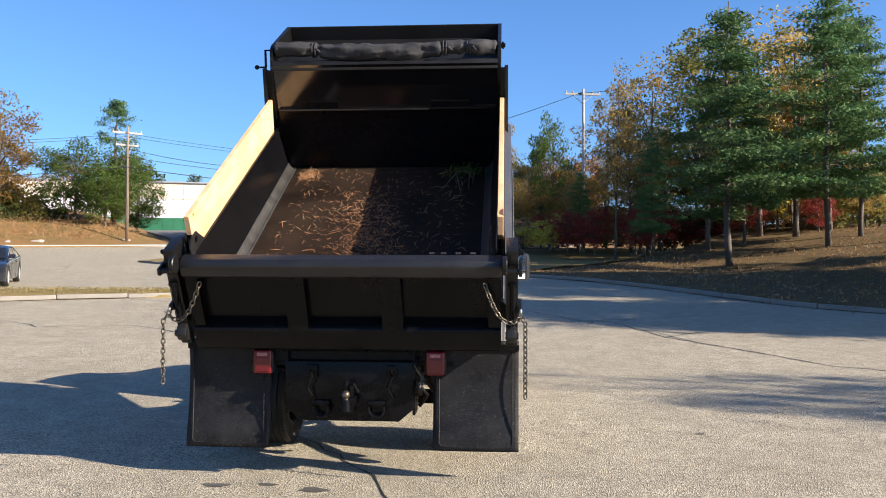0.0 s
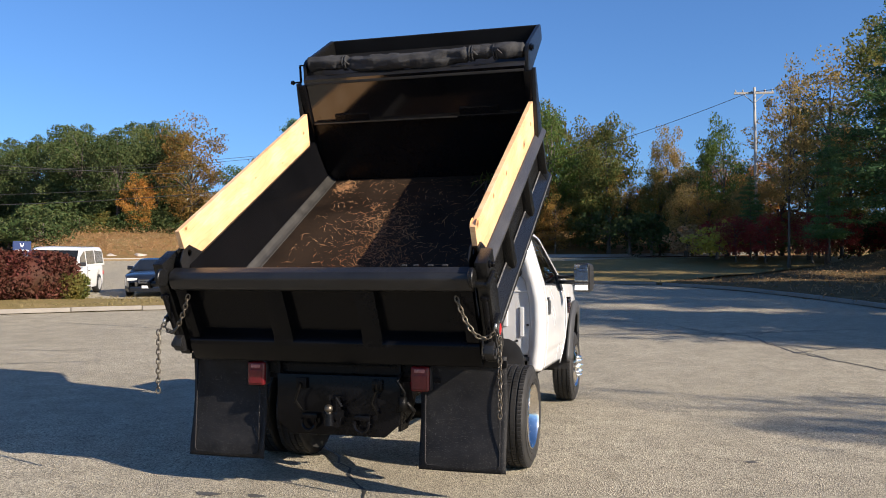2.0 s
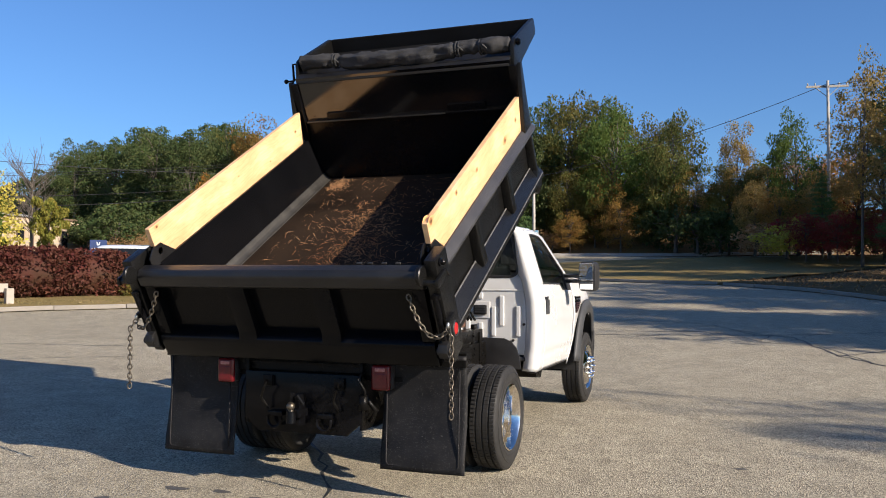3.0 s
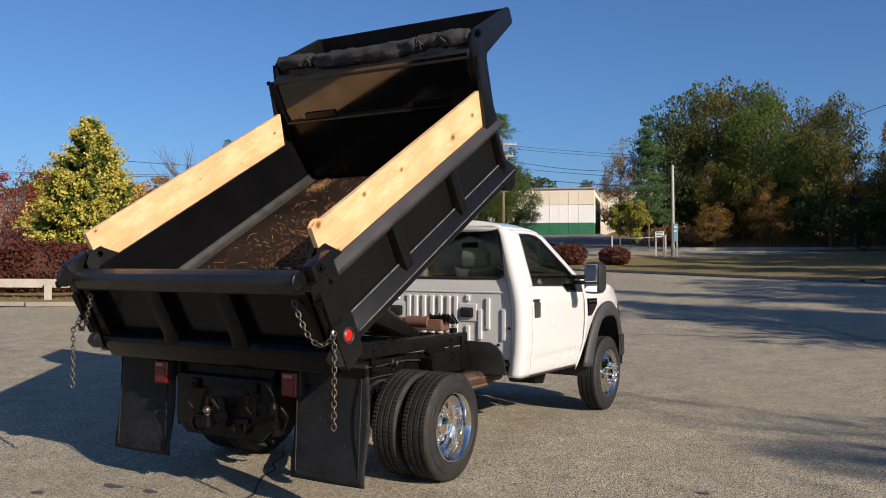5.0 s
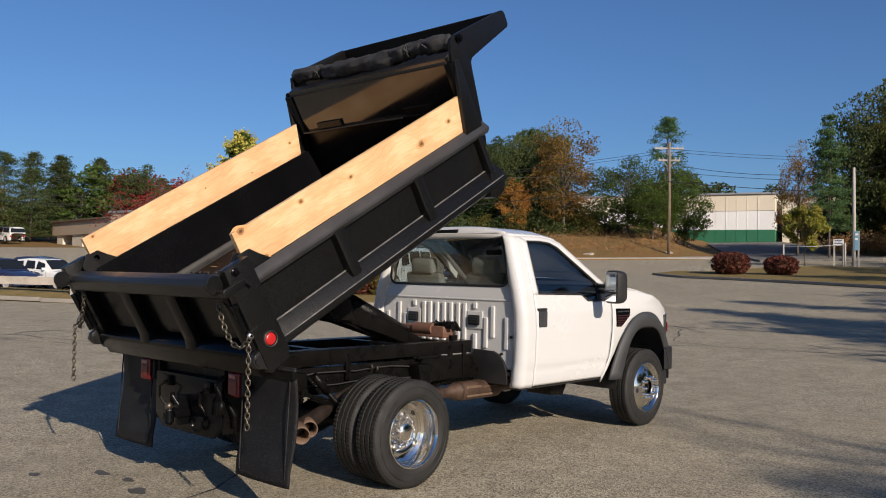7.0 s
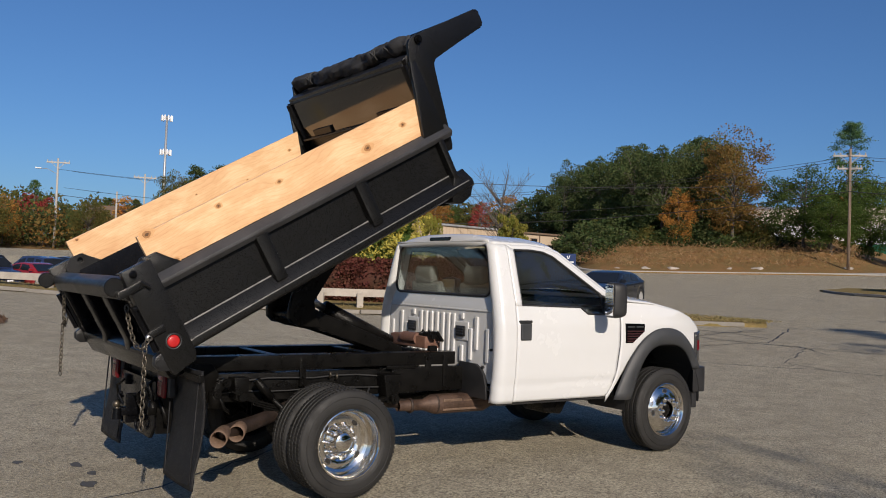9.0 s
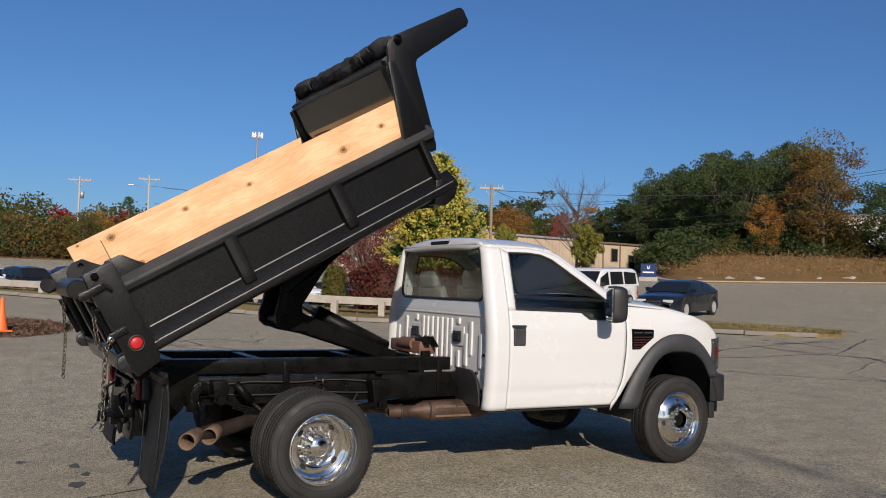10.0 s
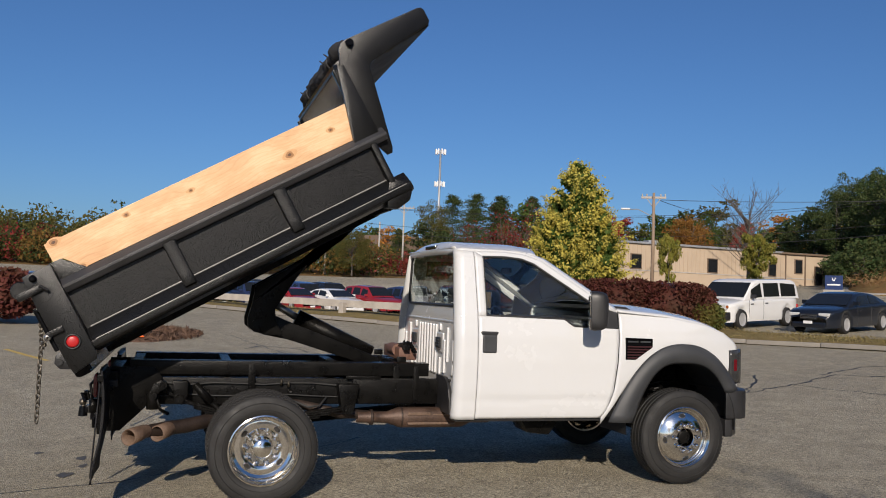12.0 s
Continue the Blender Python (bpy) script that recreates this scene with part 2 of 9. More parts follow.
KNOT_HALO = surf("knot_halo", (0.56, 0.30, 0.13), (0.68, 0.40, 0.19), 0.5, scale=60, fine=160, relief=0.1, dist=0.001)
KNOT_CORE = surf("knot_core", (0.07, 0.03, 0.012), (0.15, 0.07, 0.03), 0.5, scale=60, fine=160, relief=0.1, dist=0.001)
KNOT = surf("pine_knot", (0.26, 0.12, 0.045), (0.44, 0.22, 0.085), 0.5, scale=40, fine=160, relief=0.2, dist=0.002)
CHIPS = leaf_mat("pine_straw_and_chips", [(0.26, 0.10, 0.045), (0.40, 0.19, 0.085), (0.56, 0.36, 0.20), (0.15, 0.065, 0.035)], 0.1)
TARP = surf("black_mesh_tarp", (0.012, 0.012, 0.013), (0.035, 0.035, 0.037), 0.75, scale=12, fine=180, relief=0.5, dist=0.006)
GLASS = glass_mat("window_glass", (0.40, 0.47, 0.48))
REAR_GLASS = glass_mat("smoked_rear_glass", (0.46, 0.53, 0.54), ior=1.7)
DARK_GLASS = glass_mat("tinted_window_glass", (0.84, 0.90, 0.89))
MIRROR = surf("mirror_glass", (0.86, 0.88, 0.9), (0.88, 0.9, 0.92), 0.01, 1.0, relief=0, rough2=0.02)
RED_LENS = surf("red_lamp_lens", (0.36, 0.012, 0.014), (0.50, 0.02, 0.02), 0.3, scale=30, fine=200, relief=0.25, dist=0.002, rough2=0.42)
DULL_RED_LENS = surf("dull_red_lamp_lens", (0.085, 0.005, 0.008), (0.14, 0.008, 0.012), 0.14, scale=30, fine=160, relief=0.3, dist=0.002, rough2=0.25)
PALE_RED_LENS = surf("pale_red_reflector", (0.30, 0.10, 0.10), (0.42, 0.17, 0.16), 0.2, scale=60, fine=200, relief=0.3, dist=0.002)
LAMP_GREY = surf("smoked_lamp_lens", (0.02, 0.02, 0.021), (0.06, 0.06, 0.06), 0.12, scale=12, fine=120, relief=0.2, dist=0.002)
CLEAR_LENS = surf("clear_lamp_lens", (0.45, 0.45, 0.44), (0.65, 0.65, 0.64), 0.08, scale=30, fine=120, relief=0.3, dist=0.002)
AMBER_LENS = surf("amber_lamp_lens", (0.28, 0.07, 0.02), (0.38, 0.11, 0.03), 0.12, scale=30, fine=120, relief=0.2)
SEAT = surf("grey_seat_cloth", (0.16, 0.16, 0.15), (0.25, 0.25, 0.24), 0.9, scale=10, fine=300, relief=0.3)
ASPHALT = asphalt_mat("aged_asphalt", (0.125, 0.111, 0.085), (0.372, 0.331, 0.246), (0.282, 0.249, 0.185))
ROAD = asphalt_mat("road_asphalt", (0.085, 0.083, 0.080), (0.17, 0.165, 0.155), (0.13, 0.128, 0.122))
TAR = surf("tar_crack_seal", (0.012, 0.012, 0.012), (0.035, 0.034, 0.032), 0.55, scale=4, fine=60, relief=0.3)
LAWN = ground_mat("dry_autumn_lawn", [(0.14, 0.108, 0.047), (0.26, 0.188, 0.083), (0.18, 0.145, 0.058), (0.33, 0.238, 0.118)], 0.6, 9.0)
BANK_SOIL = ground_mat("needle_strewn_bank", [(0.06, 0.045, 0.025), (0.16, 0.10, 0.05), (0.085, 0.065, 0.03), (0.24, 0.16, 0.085)], 0.7, 6.0)
BRUSH_SOIL = ground_mat("rusty_brush_slope", [(0.12, 0.07, 0.03), (0.26, 0.14, 0.06), (0.16, 0.12, 0.05), (0.30, 0.19, 0.09)], 0.5, 4.0)
MULCH = ground_mat("dark_red_mulch", [(0.07, 0.042, 0.030), (0.17, 0.105, 0.075), (0.10, 0.060, 0.042), (0.24, 0.19, 0.15)], 1.0, 20.0)
GRANITE = surf("granite_kerb", (0.16, 0.145, 0.125), (0.29, 0.265, 0.23), 0.8, scale=3, fine=90, relief=0.4, dist=0.006)
CONCRETE = surf("pale_concrete", (0.30, 0.28, 0.25), (0.46, 0.43, 0.39), 0.85, scale=1.2, fine=60, relief=0.3)
BARK = surf("grey_brown_bark", (0.05, 0.04, 0.032), (0.17, 0.145, 0.12), 0.9, scale=4, fine=30, relief=0.7, dist=0.02, stretch=(2.5, 2.5, 0.5))
POLE_WOOD = surf("weathered_pole_wood", (0.16, 0.11, 0.075), (0.33, 0.25, 0.18), 0.85, scale=3, fine=40, relief=0.4, stretch=(3, 3, 0.3))
POLE_GREY = surf("silvered_pole_wood", (0.28, 0.26, 0.23), (0.48, 0.45, 0.41), 0.85, scale=3, fine=40, relief=0.4, stretch=(3, 3, 0.3))
CABLE = surf("black_overhead_cable", (0.015, 0.015, 0.016), (0.03, 0.03, 0.03), 0.6, relief=0)
RAIL_WOOD = surf("weathered_rail_timber", (0.27, 0.24, 0.205), (0.47, 0.42, 0.36), 0.8, scale=3, fine=40, relief=0.3)
TAN_WALL = surf("tan_metal_siding", (0.40, 0.31, 0.22), (0.47, 0.37, 0.27), 0.6, scale=0.6, fine=20, relief=0.05)
TAN_DARK = surf("brown_wall_trim", (0.12, 0.08, 0.055), (0.17, 0.12, 0.08), 0.6, relief=0.05)
BUFF_WALL = surf("cream_block_wall", (0.62, 0.55, 0.43), (0.72, 0.65, 0.52), 0.7, scale=0.3, fine=6, relief=0.1)
WHITE_WALL = surf("white_metal_cladding", (0.70, 0.70, 0.69), (0.80, 0.80, 0.79), 0.55, scale=0.3, fine=10, relief=0.05)
GREEN_WALL = surf("green_painted_band", (0.012, 0.11, 0.055), (0.02, 0.16, 0.085), 0.6, scale=0.5, fine=10, relief=0.05)
DARK_PANE = surf("dark_window_pane", (0.008, 0.010, 0.012), (0.018, 0.02, 0.022), 0.06, relief=0, rough2=0.1, spec=0.35)
MAROON = surf("maroon_vent_plastic", (0.030, 0.008, 0.010), (0.050, 0.014, 0.016), 0.35, scale=8, fine=200, relief=0.05)
ALLOY = surf("silver_alloy_paint", (0.38, 0.38, 0.38), (0.52, 0.52, 0.52), 0.3, 0.3, scale=10, fine=80, relief=0.05)
STEEL_GREY = surf("galvanised_steel", (0.35, 0.36, 0.37), (0.5, 0.51, 0.52), 0.45, 0.6, scale=2, fine=30, relief=0.1)
BLUE_SIGN = surf("navy_sign_face", (0.015, 0.03, 0.10), (0.02, 0.045, 0.14), 0.4, relief=0)
PALE_BLUE = surf("pale_blue_sign_face", (0.14, 0.30, 0.42), (0.2, 0.38, 0.5), 0.5, relief=0)
SIGN_WHITE = surf("white_sign_paint", (0.7, 0.7, 0.7), (0.8, 0.8, 0.8), 0.5, relief=0)
YELLOW_LINE = surf("worn_yellow_line", (0.42, 0.28, 0.06), (0.62, 0.44, 0.12), 0.8, scale=6, fine=40, relief=0.3)
ORANGE_CONE = surf("orange_cone_plastic", (0.75, 0.12, 0.02), (0.9, 0.18, 0.03), 0.45, relief=0.05)
BOULDER = surf("pale_boulder", (0.26, 0.22, 0.18), (0.48, 0.42, 0.36), 0.85, scale=2, fine=20, relief=0.6, dist=0.03)
L_GREEN = leaf_mat("green_leaves", [(0.059, 0.108, 0.026), (0.095, 0.162, 0.037), (0.146, 0.189, 0.049), (0.081, 0.124, 0.032)], 0.6)
L_DARK = leaf_mat("dark_oak_leaves", [(0.038, 0.072, 0.024), (0.062, 0.100, 0.032), (0.098, 0.110, 0.038), (0.070, 0.085, 0.032)], 0.38)
L_OLIVE = leaf_mat("turning_olive_leaves", [(0.095, 0.134, 0.038), (0.157, 0.174, 0.050), (0.252, 0.185, 0.054), (0.106, 0.123, 0.038)], 0.6)
L_ORANGE = leaf_mat("orange_leaves", [(0.374, 0.144, 0.036), (0.518, 0.245, 0.050), (0.245, 0.158, 0.043), (0.432, 0.158, 0.043)])
L_OAK = leaf_mat("sunlit_oak_leaves", [(0.070, 0.110, 0.034), (0.105, 0.145, 0.042), (0.165, 0.165, 0.050), (0.24, 0.155, 0.045)], 0.6)
L_TAN = leaf_mat("thinning_tan_leaves", [(0.207, 0.195, 0.067), (0.366, 0.268, 0.091), (0.464, 0.317, 0.104), (0.329, 0.183, 0.073)], 0.6)
L_TURN = leaf_mat("half_turned_maple_leaves", [(0.154, 0.154, 0.050), (0.330, 0.209, 0.061), (0.440, 0.264, 0.072), (0.330, 0.138, 0.050)], 0.6)
L_RED = leaf_mat("red_leaves", [(0.276, 0.035, 0.035), (0.415, 0.060, 0.052), (0.173, 0.043, 0.035), (0.311, 0.086, 0.052)])
L_YELLOW = leaf_mat("yellow_leaves", [(0.490, 0.403, 0.050), (0.662, 0.533, 0.086), (0.317, 0.317, 0.050), (0.547, 0.432, 0.101)])
L_GOLD = leaf_mat("golden_conifer_sprays", [(0.30, 0.27, 0.045), (0.50, 0.42, 0.08), (0.62, 0.52, 0.12), (0.16, 0.17, 0.035)], 0.3)
L_YGREEN = leaf_mat("yellow_green_leaves", [(0.156, 0.204, 0.036), (0.264, 0.264, 0.048), (0.360, 0.288, 0.060), (0.120, 0.156, 0.030)])
L_PINE = leaf_mat("pine_needles", [(0.046, 0.109, 0.046), (0.071, 0.149, 0.055), (0.109, 0.190, 0.063), (0.161, 0.201, 0.071)], 0.3)
L_HEDGE = leaf_mat("burgundy_hedge_leaves", [(0.080, 0.020, 0.018), (0.140, 0.036, 0.030), (0.065, 0.034, 0.018), (0.165, 0.060, 0.038)], 0.25)
L_BRUSH = leaf_mat("dry_brush", [(0.264, 0.168, 0.084), (0.384, 0.264, 0.144), (0.312, 0.144, 0.060), (0.180, 0.144, 0.048)], 0.25)
L_GRASS = leaf_mat("dry_grass_blades", [(0.26, 0.21, 0.08), (0.38, 0.29, 0.13), (0.20, 0.18, 0.065), (0.45, 0.34, 0.17)], 0.2)


# ---------------------------------------------------------------- mesh tools
def link(name, me, material, parent=None, label=""):
    ob = new(name, me)
    if material is not None and not me.materials:
        me.materials.append(material)
    if parent is not None:
        ob.parent = parent
    if label:
        ob["label"] = label
    return ob


def part(name, bm, material, parent=None, label="", smooth=False, auto=None):
    """One mesh object out of a bmesh; auto: the angle under which edges are smooth."""
    bmesh.ops.recalc_face_normals(bm, faces=bm.faces[:])
    if auto is not None:
        for f in bm.faces:
            f.smooth = True
        for e in bm.edges:
            if len(e.link_faces) == 2 and e.calc_face_angle(0) > radians(auto):
                e.smooth = False
    elif smooth:
        for f in bm.faces:
            f.smooth = True
    me = bpy.data.meshes.new(name)
    bm.to_mesh(me)
    bm.free()
    return link(name, me, material, parent, label)


def thing(name, label, category, at=(0, 0, 0), group="", kind="", turn=0.0):
    ob = new(name)
    ob.empty_display_size = 0.2
    ob.matrix_basis = pose(*at, 0, 0, turn)
    return tagged(ob, label, category, group, kind)


def bm_new():
    return bmesh.new()


def add_box(bm, x0, x1, y0, y1, z0, z1, bevel=0.0, f=None, seg=2):
    """Box between bounds, through the map f if given."""
    tmp = bmesh.new()
    bmesh.ops.create_cube(tmp, size=1)
    for v in tmp.verts:
        v.co = Vector(((x0 + x1) / 2 + v.co.x * (x1 - x0), (y0 + y1) / 2 + v.co.y * (y1 - y0), (z0 + z1) / 2 + v.co.z * (z1 - z0)))
    if bevel:
        bmesh.ops.bevel(tmp, geom=tmp.edges[:], offset=bevel, segments=seg, affect="EDGES", profile=0.6)
    merge(bm, tmp, f)
    return bm


def merge(bm, tmp, f=None):
    vs = [bm.verts.new(f(*v.co) if f else v.co) for v in tmp.verts]
    for face in tmp.faces:
        try:
            bm.faces.new([vs[v.index] for v in face.verts])
        except ValueError:
            pass
    tmp.free()


def add_prism(bm, poly, x0, x1, f=None, bevel=0.0):
    """A polygon of (a, b) swept from x0 to x1: points (x, a, b)."""
    tmp = bmesh.new()
    lo = [tmp.verts.new((x0, a, b)) for a, b in poly]
    hi = [tmp.verts.new((x1, a, b)) for a, b in poly]
    n = len(poly)
    tmp.faces.new(lo), tmp.faces.new(hi[::-1])
    for i in range(n):
        tmp.faces.new((lo[i], hi[i], hi[(i + 1) % n], lo[(i + 1) % n]))
    bmesh.ops.recalc_face_normals(tmp, faces=tmp.faces[:])
    if bevel:
        bmesh.ops.bevel(tmp, geom=tmp.edges[:], offset=bevel, segments=2, affect="EDGES", profile=0.6)
    tmp.verts.index_update()
    merge(bm, tmp, f)
    return bm


def add_tube(bm, pts, r, n=10, caps=True, f=None):
    """Round bar along points; r: one radius or one a point."""
    pts = [Vector(f(*p) if f else p) for p in pts]
    rs = r if isinstance(r, (list, tuple)) else [r] * len(pts)
    rings, ref = [], None
    for i, p in enumerate(pts):
        d = (pts[min(i + 1, len(pts) - 1)] - pts[max(i - 1, 0)]).normalized()
        if ref is None:
            ref = d.orthogonal().normalized()
        ref = (ref - d * ref.dot(d)).normalized()
        side = d.cross(ref)
        rings.append([bm.verts.new(p + rs[i] * (math.cos(2 * math.pi * k / n) * ref + math.sin(2 * math.pi * k / n) * side)) for k in range(n)])
    for a, b in zip(rings, rings[1:]):
        for k in range(n):
            bm.faces.new((a[k], a[(k + 1) % n], b[(k + 1) % n], b[k]))
    if caps:
        bm.faces.new(rings[0][::-1]), bm.faces.new(rings[-1])
    return bm


def add_lathe(bm, prof, n=40, f=None, close=False):
    """Profile of (x, r) turned round the x axis."""
    rings = []
    for x, r in prof:
        rings.append([bm.verts.new(f(x, r * math.cos(2 * math.pi * k / n), r * math.sin(2 * math.pi * k / n)) if f else (x, r * math.cos(2 * math.pi * k / n), r * math.sin(2 * math.pi * k / n))) for k in range(n)])
    pairs = list(zip(rings, rings[1:])) + ([(rings[-1], rings[0])] if close else [])
    for a, b in pairs:
        for k in range(n):
            bm.faces.new((a[k], a[(k + 1) % n], b[(k + 1) % n], b[k]))
    return bm


def add_grid(bm, fn, nu, nv):
    """Sheet fn(s, t) over the unit square."""
    vs = [[bm.verts.new(fn(i / nu, j / nv)) for j in range(nv + 1)] for i in range(nu + 1)]
    for i in range(nu):
        for j in range(nv):
            bm.faces.new((vs[i][j], vs[i + 1][j], vs[i + 1][j + 1], vs[i][j + 1]))
    return bm


def interp(table, z):
    """Piecewise-linear table of (z, value)."""
    if z <= table[0][0]:
        return table[0][1]
    for (a, va), (b, vb) in zip(table, table[1:]):
        if z <= b:
            return va + (vb - va) * (z - a) / (b - a)
    return table[-1][1]


def solid(ob, t, offset=-1.0):
    m = ob.modifiers.new("thickness", "SOLIDIFY")
    m.thickness, m.offset = t, offset
    return ob


def flakes(name, centres, sizes, rng, flat=0.0, slim=1.0, up=None, tri=False):
    """One mesh of loose small leaves about the centres: folded quads, or pointed triangles for far crowns."""
    n = len(centres)
    nrm = rng.normal(size=(n, 3))
    nrm[:, 2] += flat
    if up is not None:
        nrm = nrm * 0.25 + np.array(up)
    nrm /= np.linalg.norm(nrm, axis=1)[:, None]
    a = np.cross(nrm, rng.normal(size=(n, 3)))
    a /= np.linalg.norm(a, axis=1)[:, None]
    b = np.cross(nrm, a)
    s = np.asarray(sizes)[:, None]
    c = np.asarray(centres)
    k = rng.uniform(0.25, 0.5, (n, 1)) * slim
    if tri:
        pts, m = [c + a * s, c - a * s * 0.6 + b * s * k * 1.9, c - a * s * 0.6 - b * s * k * 1.9], 3
    else:
        pts, m = [c - a * s, c + b * s * k * 1.4 + nrm * s * 0.15, c + a * s, c - b * s * k * 1.4 + nrm * s * 0.15], 4
    co = np.stack(pts, 1).reshape(-1, 3)
    me = bpy.data.meshes.new(name)
    me.vertices.add(m * n), me.loops.add(m * n), me.polygons.add(n)
    me.vertices.foreach_set("co", co.ravel().astype(np.float32))
    me.loops.foreach_set("vertex_index", np.arange(m * n, dtype=np.int32))
    me.polygons.foreach_set("loop_start", np.arange(0, m * n, m, dtype=np.int32))
    me.update(calc_edges=True)
    return me


# ---------------------------------------------------------------- ground
def ground_z(x, y):
    """The lot is level round the truck and climbs gently ahead and to the left of it."""
    d = math.sqrt(0.55 * max(0.0, -x) ** 2 + max(0.0, y - 4) ** 2 + 9) - 3
    z = 0.046 * min(d, 40) + 0.075 * min(max(d - 40, 0), 80)

    def ease(q):
        q = min(1.0, max(0.0, q))
        return q * q * (3 - 2 * q)
    # the lot falls a little behind the truck
    z -= 0.0105 * min(20.0, max(0.0, 3.6 - y)) * ease((x + 12.0) / 8.0)
    # the far car park lies lower, beyond the guard rail
    away, past = -0.664 * (x + 20.0) + 0.748 * (y - 6.6), 0.748 * (x + 20.0) + 0.664 * (y - 6.6)
    dip = max(ease((-37.0 - x) / 5.0), ease(away / 17.0) * ease((1.0 - past) / 5.0))
    return z - 1.15 * dip * ease((66.0 + x) / 8.0) * ease((24.0 - y) / 7.0)




def ground_sheet(name, fn_in, step, x0, x1, y0, y1, dz, material, label, category, extra=None):
    """A sheet that follows the ground, cut to the cells where fn_in holds."""
    bm = bm_new()
    nx, ny = int((x1 - x0) / step), int((y1 - y0) / step)
    vs = {}
    def vert(i, j):
        if (i, j) not in vs:
            x, y = x0 + i * step, y0 + j * step
            vs[(i, j)] = bm.verts.new((x, y, ground_z(x, y) + dz + (extra(x, y) if extra else 0)))
        return vs[(i, j)]
    for i in range(nx):
        for j in range(ny):
            if fn_in(x0 + (i + 0.5) * step, y0 + (j + 0.5) * step):
                bm.faces.new((vert(i, j), vert(i + 1, j), vert(i + 1, j + 1), vert(i, j + 1)))
    ob = part(name, bm, material, None, smooth=True)
    return tagged(ob, label, category, kind="structure")


def polyline(pts, n=8):
    """Catmull-Rom curve through plan points."""
    P = [Vector((*p, 0)) for p in pts]
    P = [2 * P[0] - P[1]] + P + [2 * P[-1] - P[-2]]
    out = []
    for a, b, c, d in zip(P, P[1:], P[2:], P[3:]):
        for k in range(n):
            t = k / n
            out.append(0.5 * ((2 * b) + (c - a) * t + (2 * a - 5 * b + 4 * c - d) * t * t + (3 * b - a - 3 * c + d) * t ** 3))
    out.append(P[-2])
    return [(p.x, p.y) for p in out]


def patch(name, outline, dz, material, label, category, mound=0.0):
    """A filled plan outline, raised by dz over the ground."""
    bm = bm_new()
    cx, cy = sum(p[0] for p in outline) / len(outline), sum(p[1] for p in outline) / len(outline)
    rings = []
    for f in (1.0, 0.985, 0.8, 0.55, 0.3):
        h = dz + mound * (1 - f)
        rings.append([bm.verts.new((cx + (x - cx) * f, cy + (y - cy) * f, ground_z(cx + (x - cx) * f, cy + (y - cy) * f) + h)) for x, y in outline])
    skirt = [bm.verts.new((x, y, ground_z(x, y) - 0.06)) for x, y in outline]
    rings.insert(0, skirt)
    n = len(outline)
    for a, b in zip(rings, rings[1:]):
        for k in range(n):
            bm.faces.new((a[k], a[(k + 1) % n], b[(k + 1) % n], b[k]))
    c = bm.verts.new((cx, cy, ground_z(cx, cy) + dz + mound))
    for k in range(n):
        bm.faces.new((rings[-1][k], rings[-1][(k + 1) % n], c))
    return tagged(part(name, bm, material, None, smooth=True), label, category, kind="structure")


def ribbon(name, pts, width, dz, material, label, category, thick=0.0, kind="structure", jitter=0.0, rnd=None, parent=None):
    """A strip along a plan line, lying dz over the ground; thick: its own height."""
    bm = bm_new()
    rows = []
    for i, p in enumerate(pts):
        a, b = Vector(pts[max(0, i - 1)]), Vector(pts[min(len(pts) - 1, i + 1)])
        d = (b - a).normalized()
        nrm = Vector((-d.y, d.x))
        w = width / 2 * (1 + (rnd.uniform(-jitter, jitter) if rnd else 0))
        row = []
        for sgn in (-1, 1):
            q = Vector(p) + nrm * w * sgn
            row.append((q.x, q.y, ground_z(q.x, q.y) + dz))
        rows.append(row)
    top = [[bm.verts.new(c) for c in r] for r in rows]
    for a, b in zip(top, top[1:]):
        bm.faces.new((a[0], a[1], b[1], b[0]))
    if thick:
        low = [[bm.verts.new((c[0], c[1], c[2] - thick)) for c in r] for r in rows]
        for k in (0, 1):
            for i in range(len(rows) - 1):
                bm.faces.new((top[i][k], top[i + 1][k], low[i + 1][k], low[i][k]))
        bm.faces.new((top[0][0], top[0][1], low[0][1], low[0][0])), bm.faces.new((top[-1][0], top[-1][1], low[-1][1], low[-1][0]))
    ob = part(name, bm, material, parent)
    return ob if parent else tagged(ob, label, category, kind=kind)


# one sheet to the horizon
bm = bm_new()
lines = sorted(set([-1500, -700, -400, -250, -180] + list(range(-140, 141, 4)) + [180, 250, 400, 700, 1500]))
vs = [[bm.verts.new((x, y, ground_z(x, y) - 0.2)) for y in lines] for x in lines]
for i in range(len(lines) - 1):
    for j in range(len(lines) - 1):
        bm.faces.new((vs[i][j], vs[i + 1][j], vs[i + 1][j + 1], vs[i][j + 1]))
tagged(part("ground", bm, BRUSH_SOIL, None, smooth=True), "rough autumn ground with dry brush and leaves", "ground", kind="structure")

# lot and drive
KERB_STRIP = polyline([(-34, -7), (-26.5, -0.3), (-20.5, 4.6), (-16.4, 8.6), (-15.2, 11.2), (-13.2, 13.8), (-11.0, 15.9), (-9.0, 17.2), (-7.9, 18.3)])
ground_sheet("parking_lot", lambda x, y: True, 1.0, -78, 30, -40, 62, 0.0, ASPHALT, "sunlit aged grey asphalt car park with cracks", "asphalt")
BANK_LINE = polyline([(34, 2), (16, 10.5), (10.4, 14.6), (8.4, 17.6), (6.6, 22.4), (4.2, 27.2), (1.0, 31.0)])
ISLAND_LINE = polyline([(1.0, 31.0), (-3.0, 32.6), (-7.2, 34.8), (-13.0, 37.2), (-17.0, 38.3), (-20.2, 41.0)])
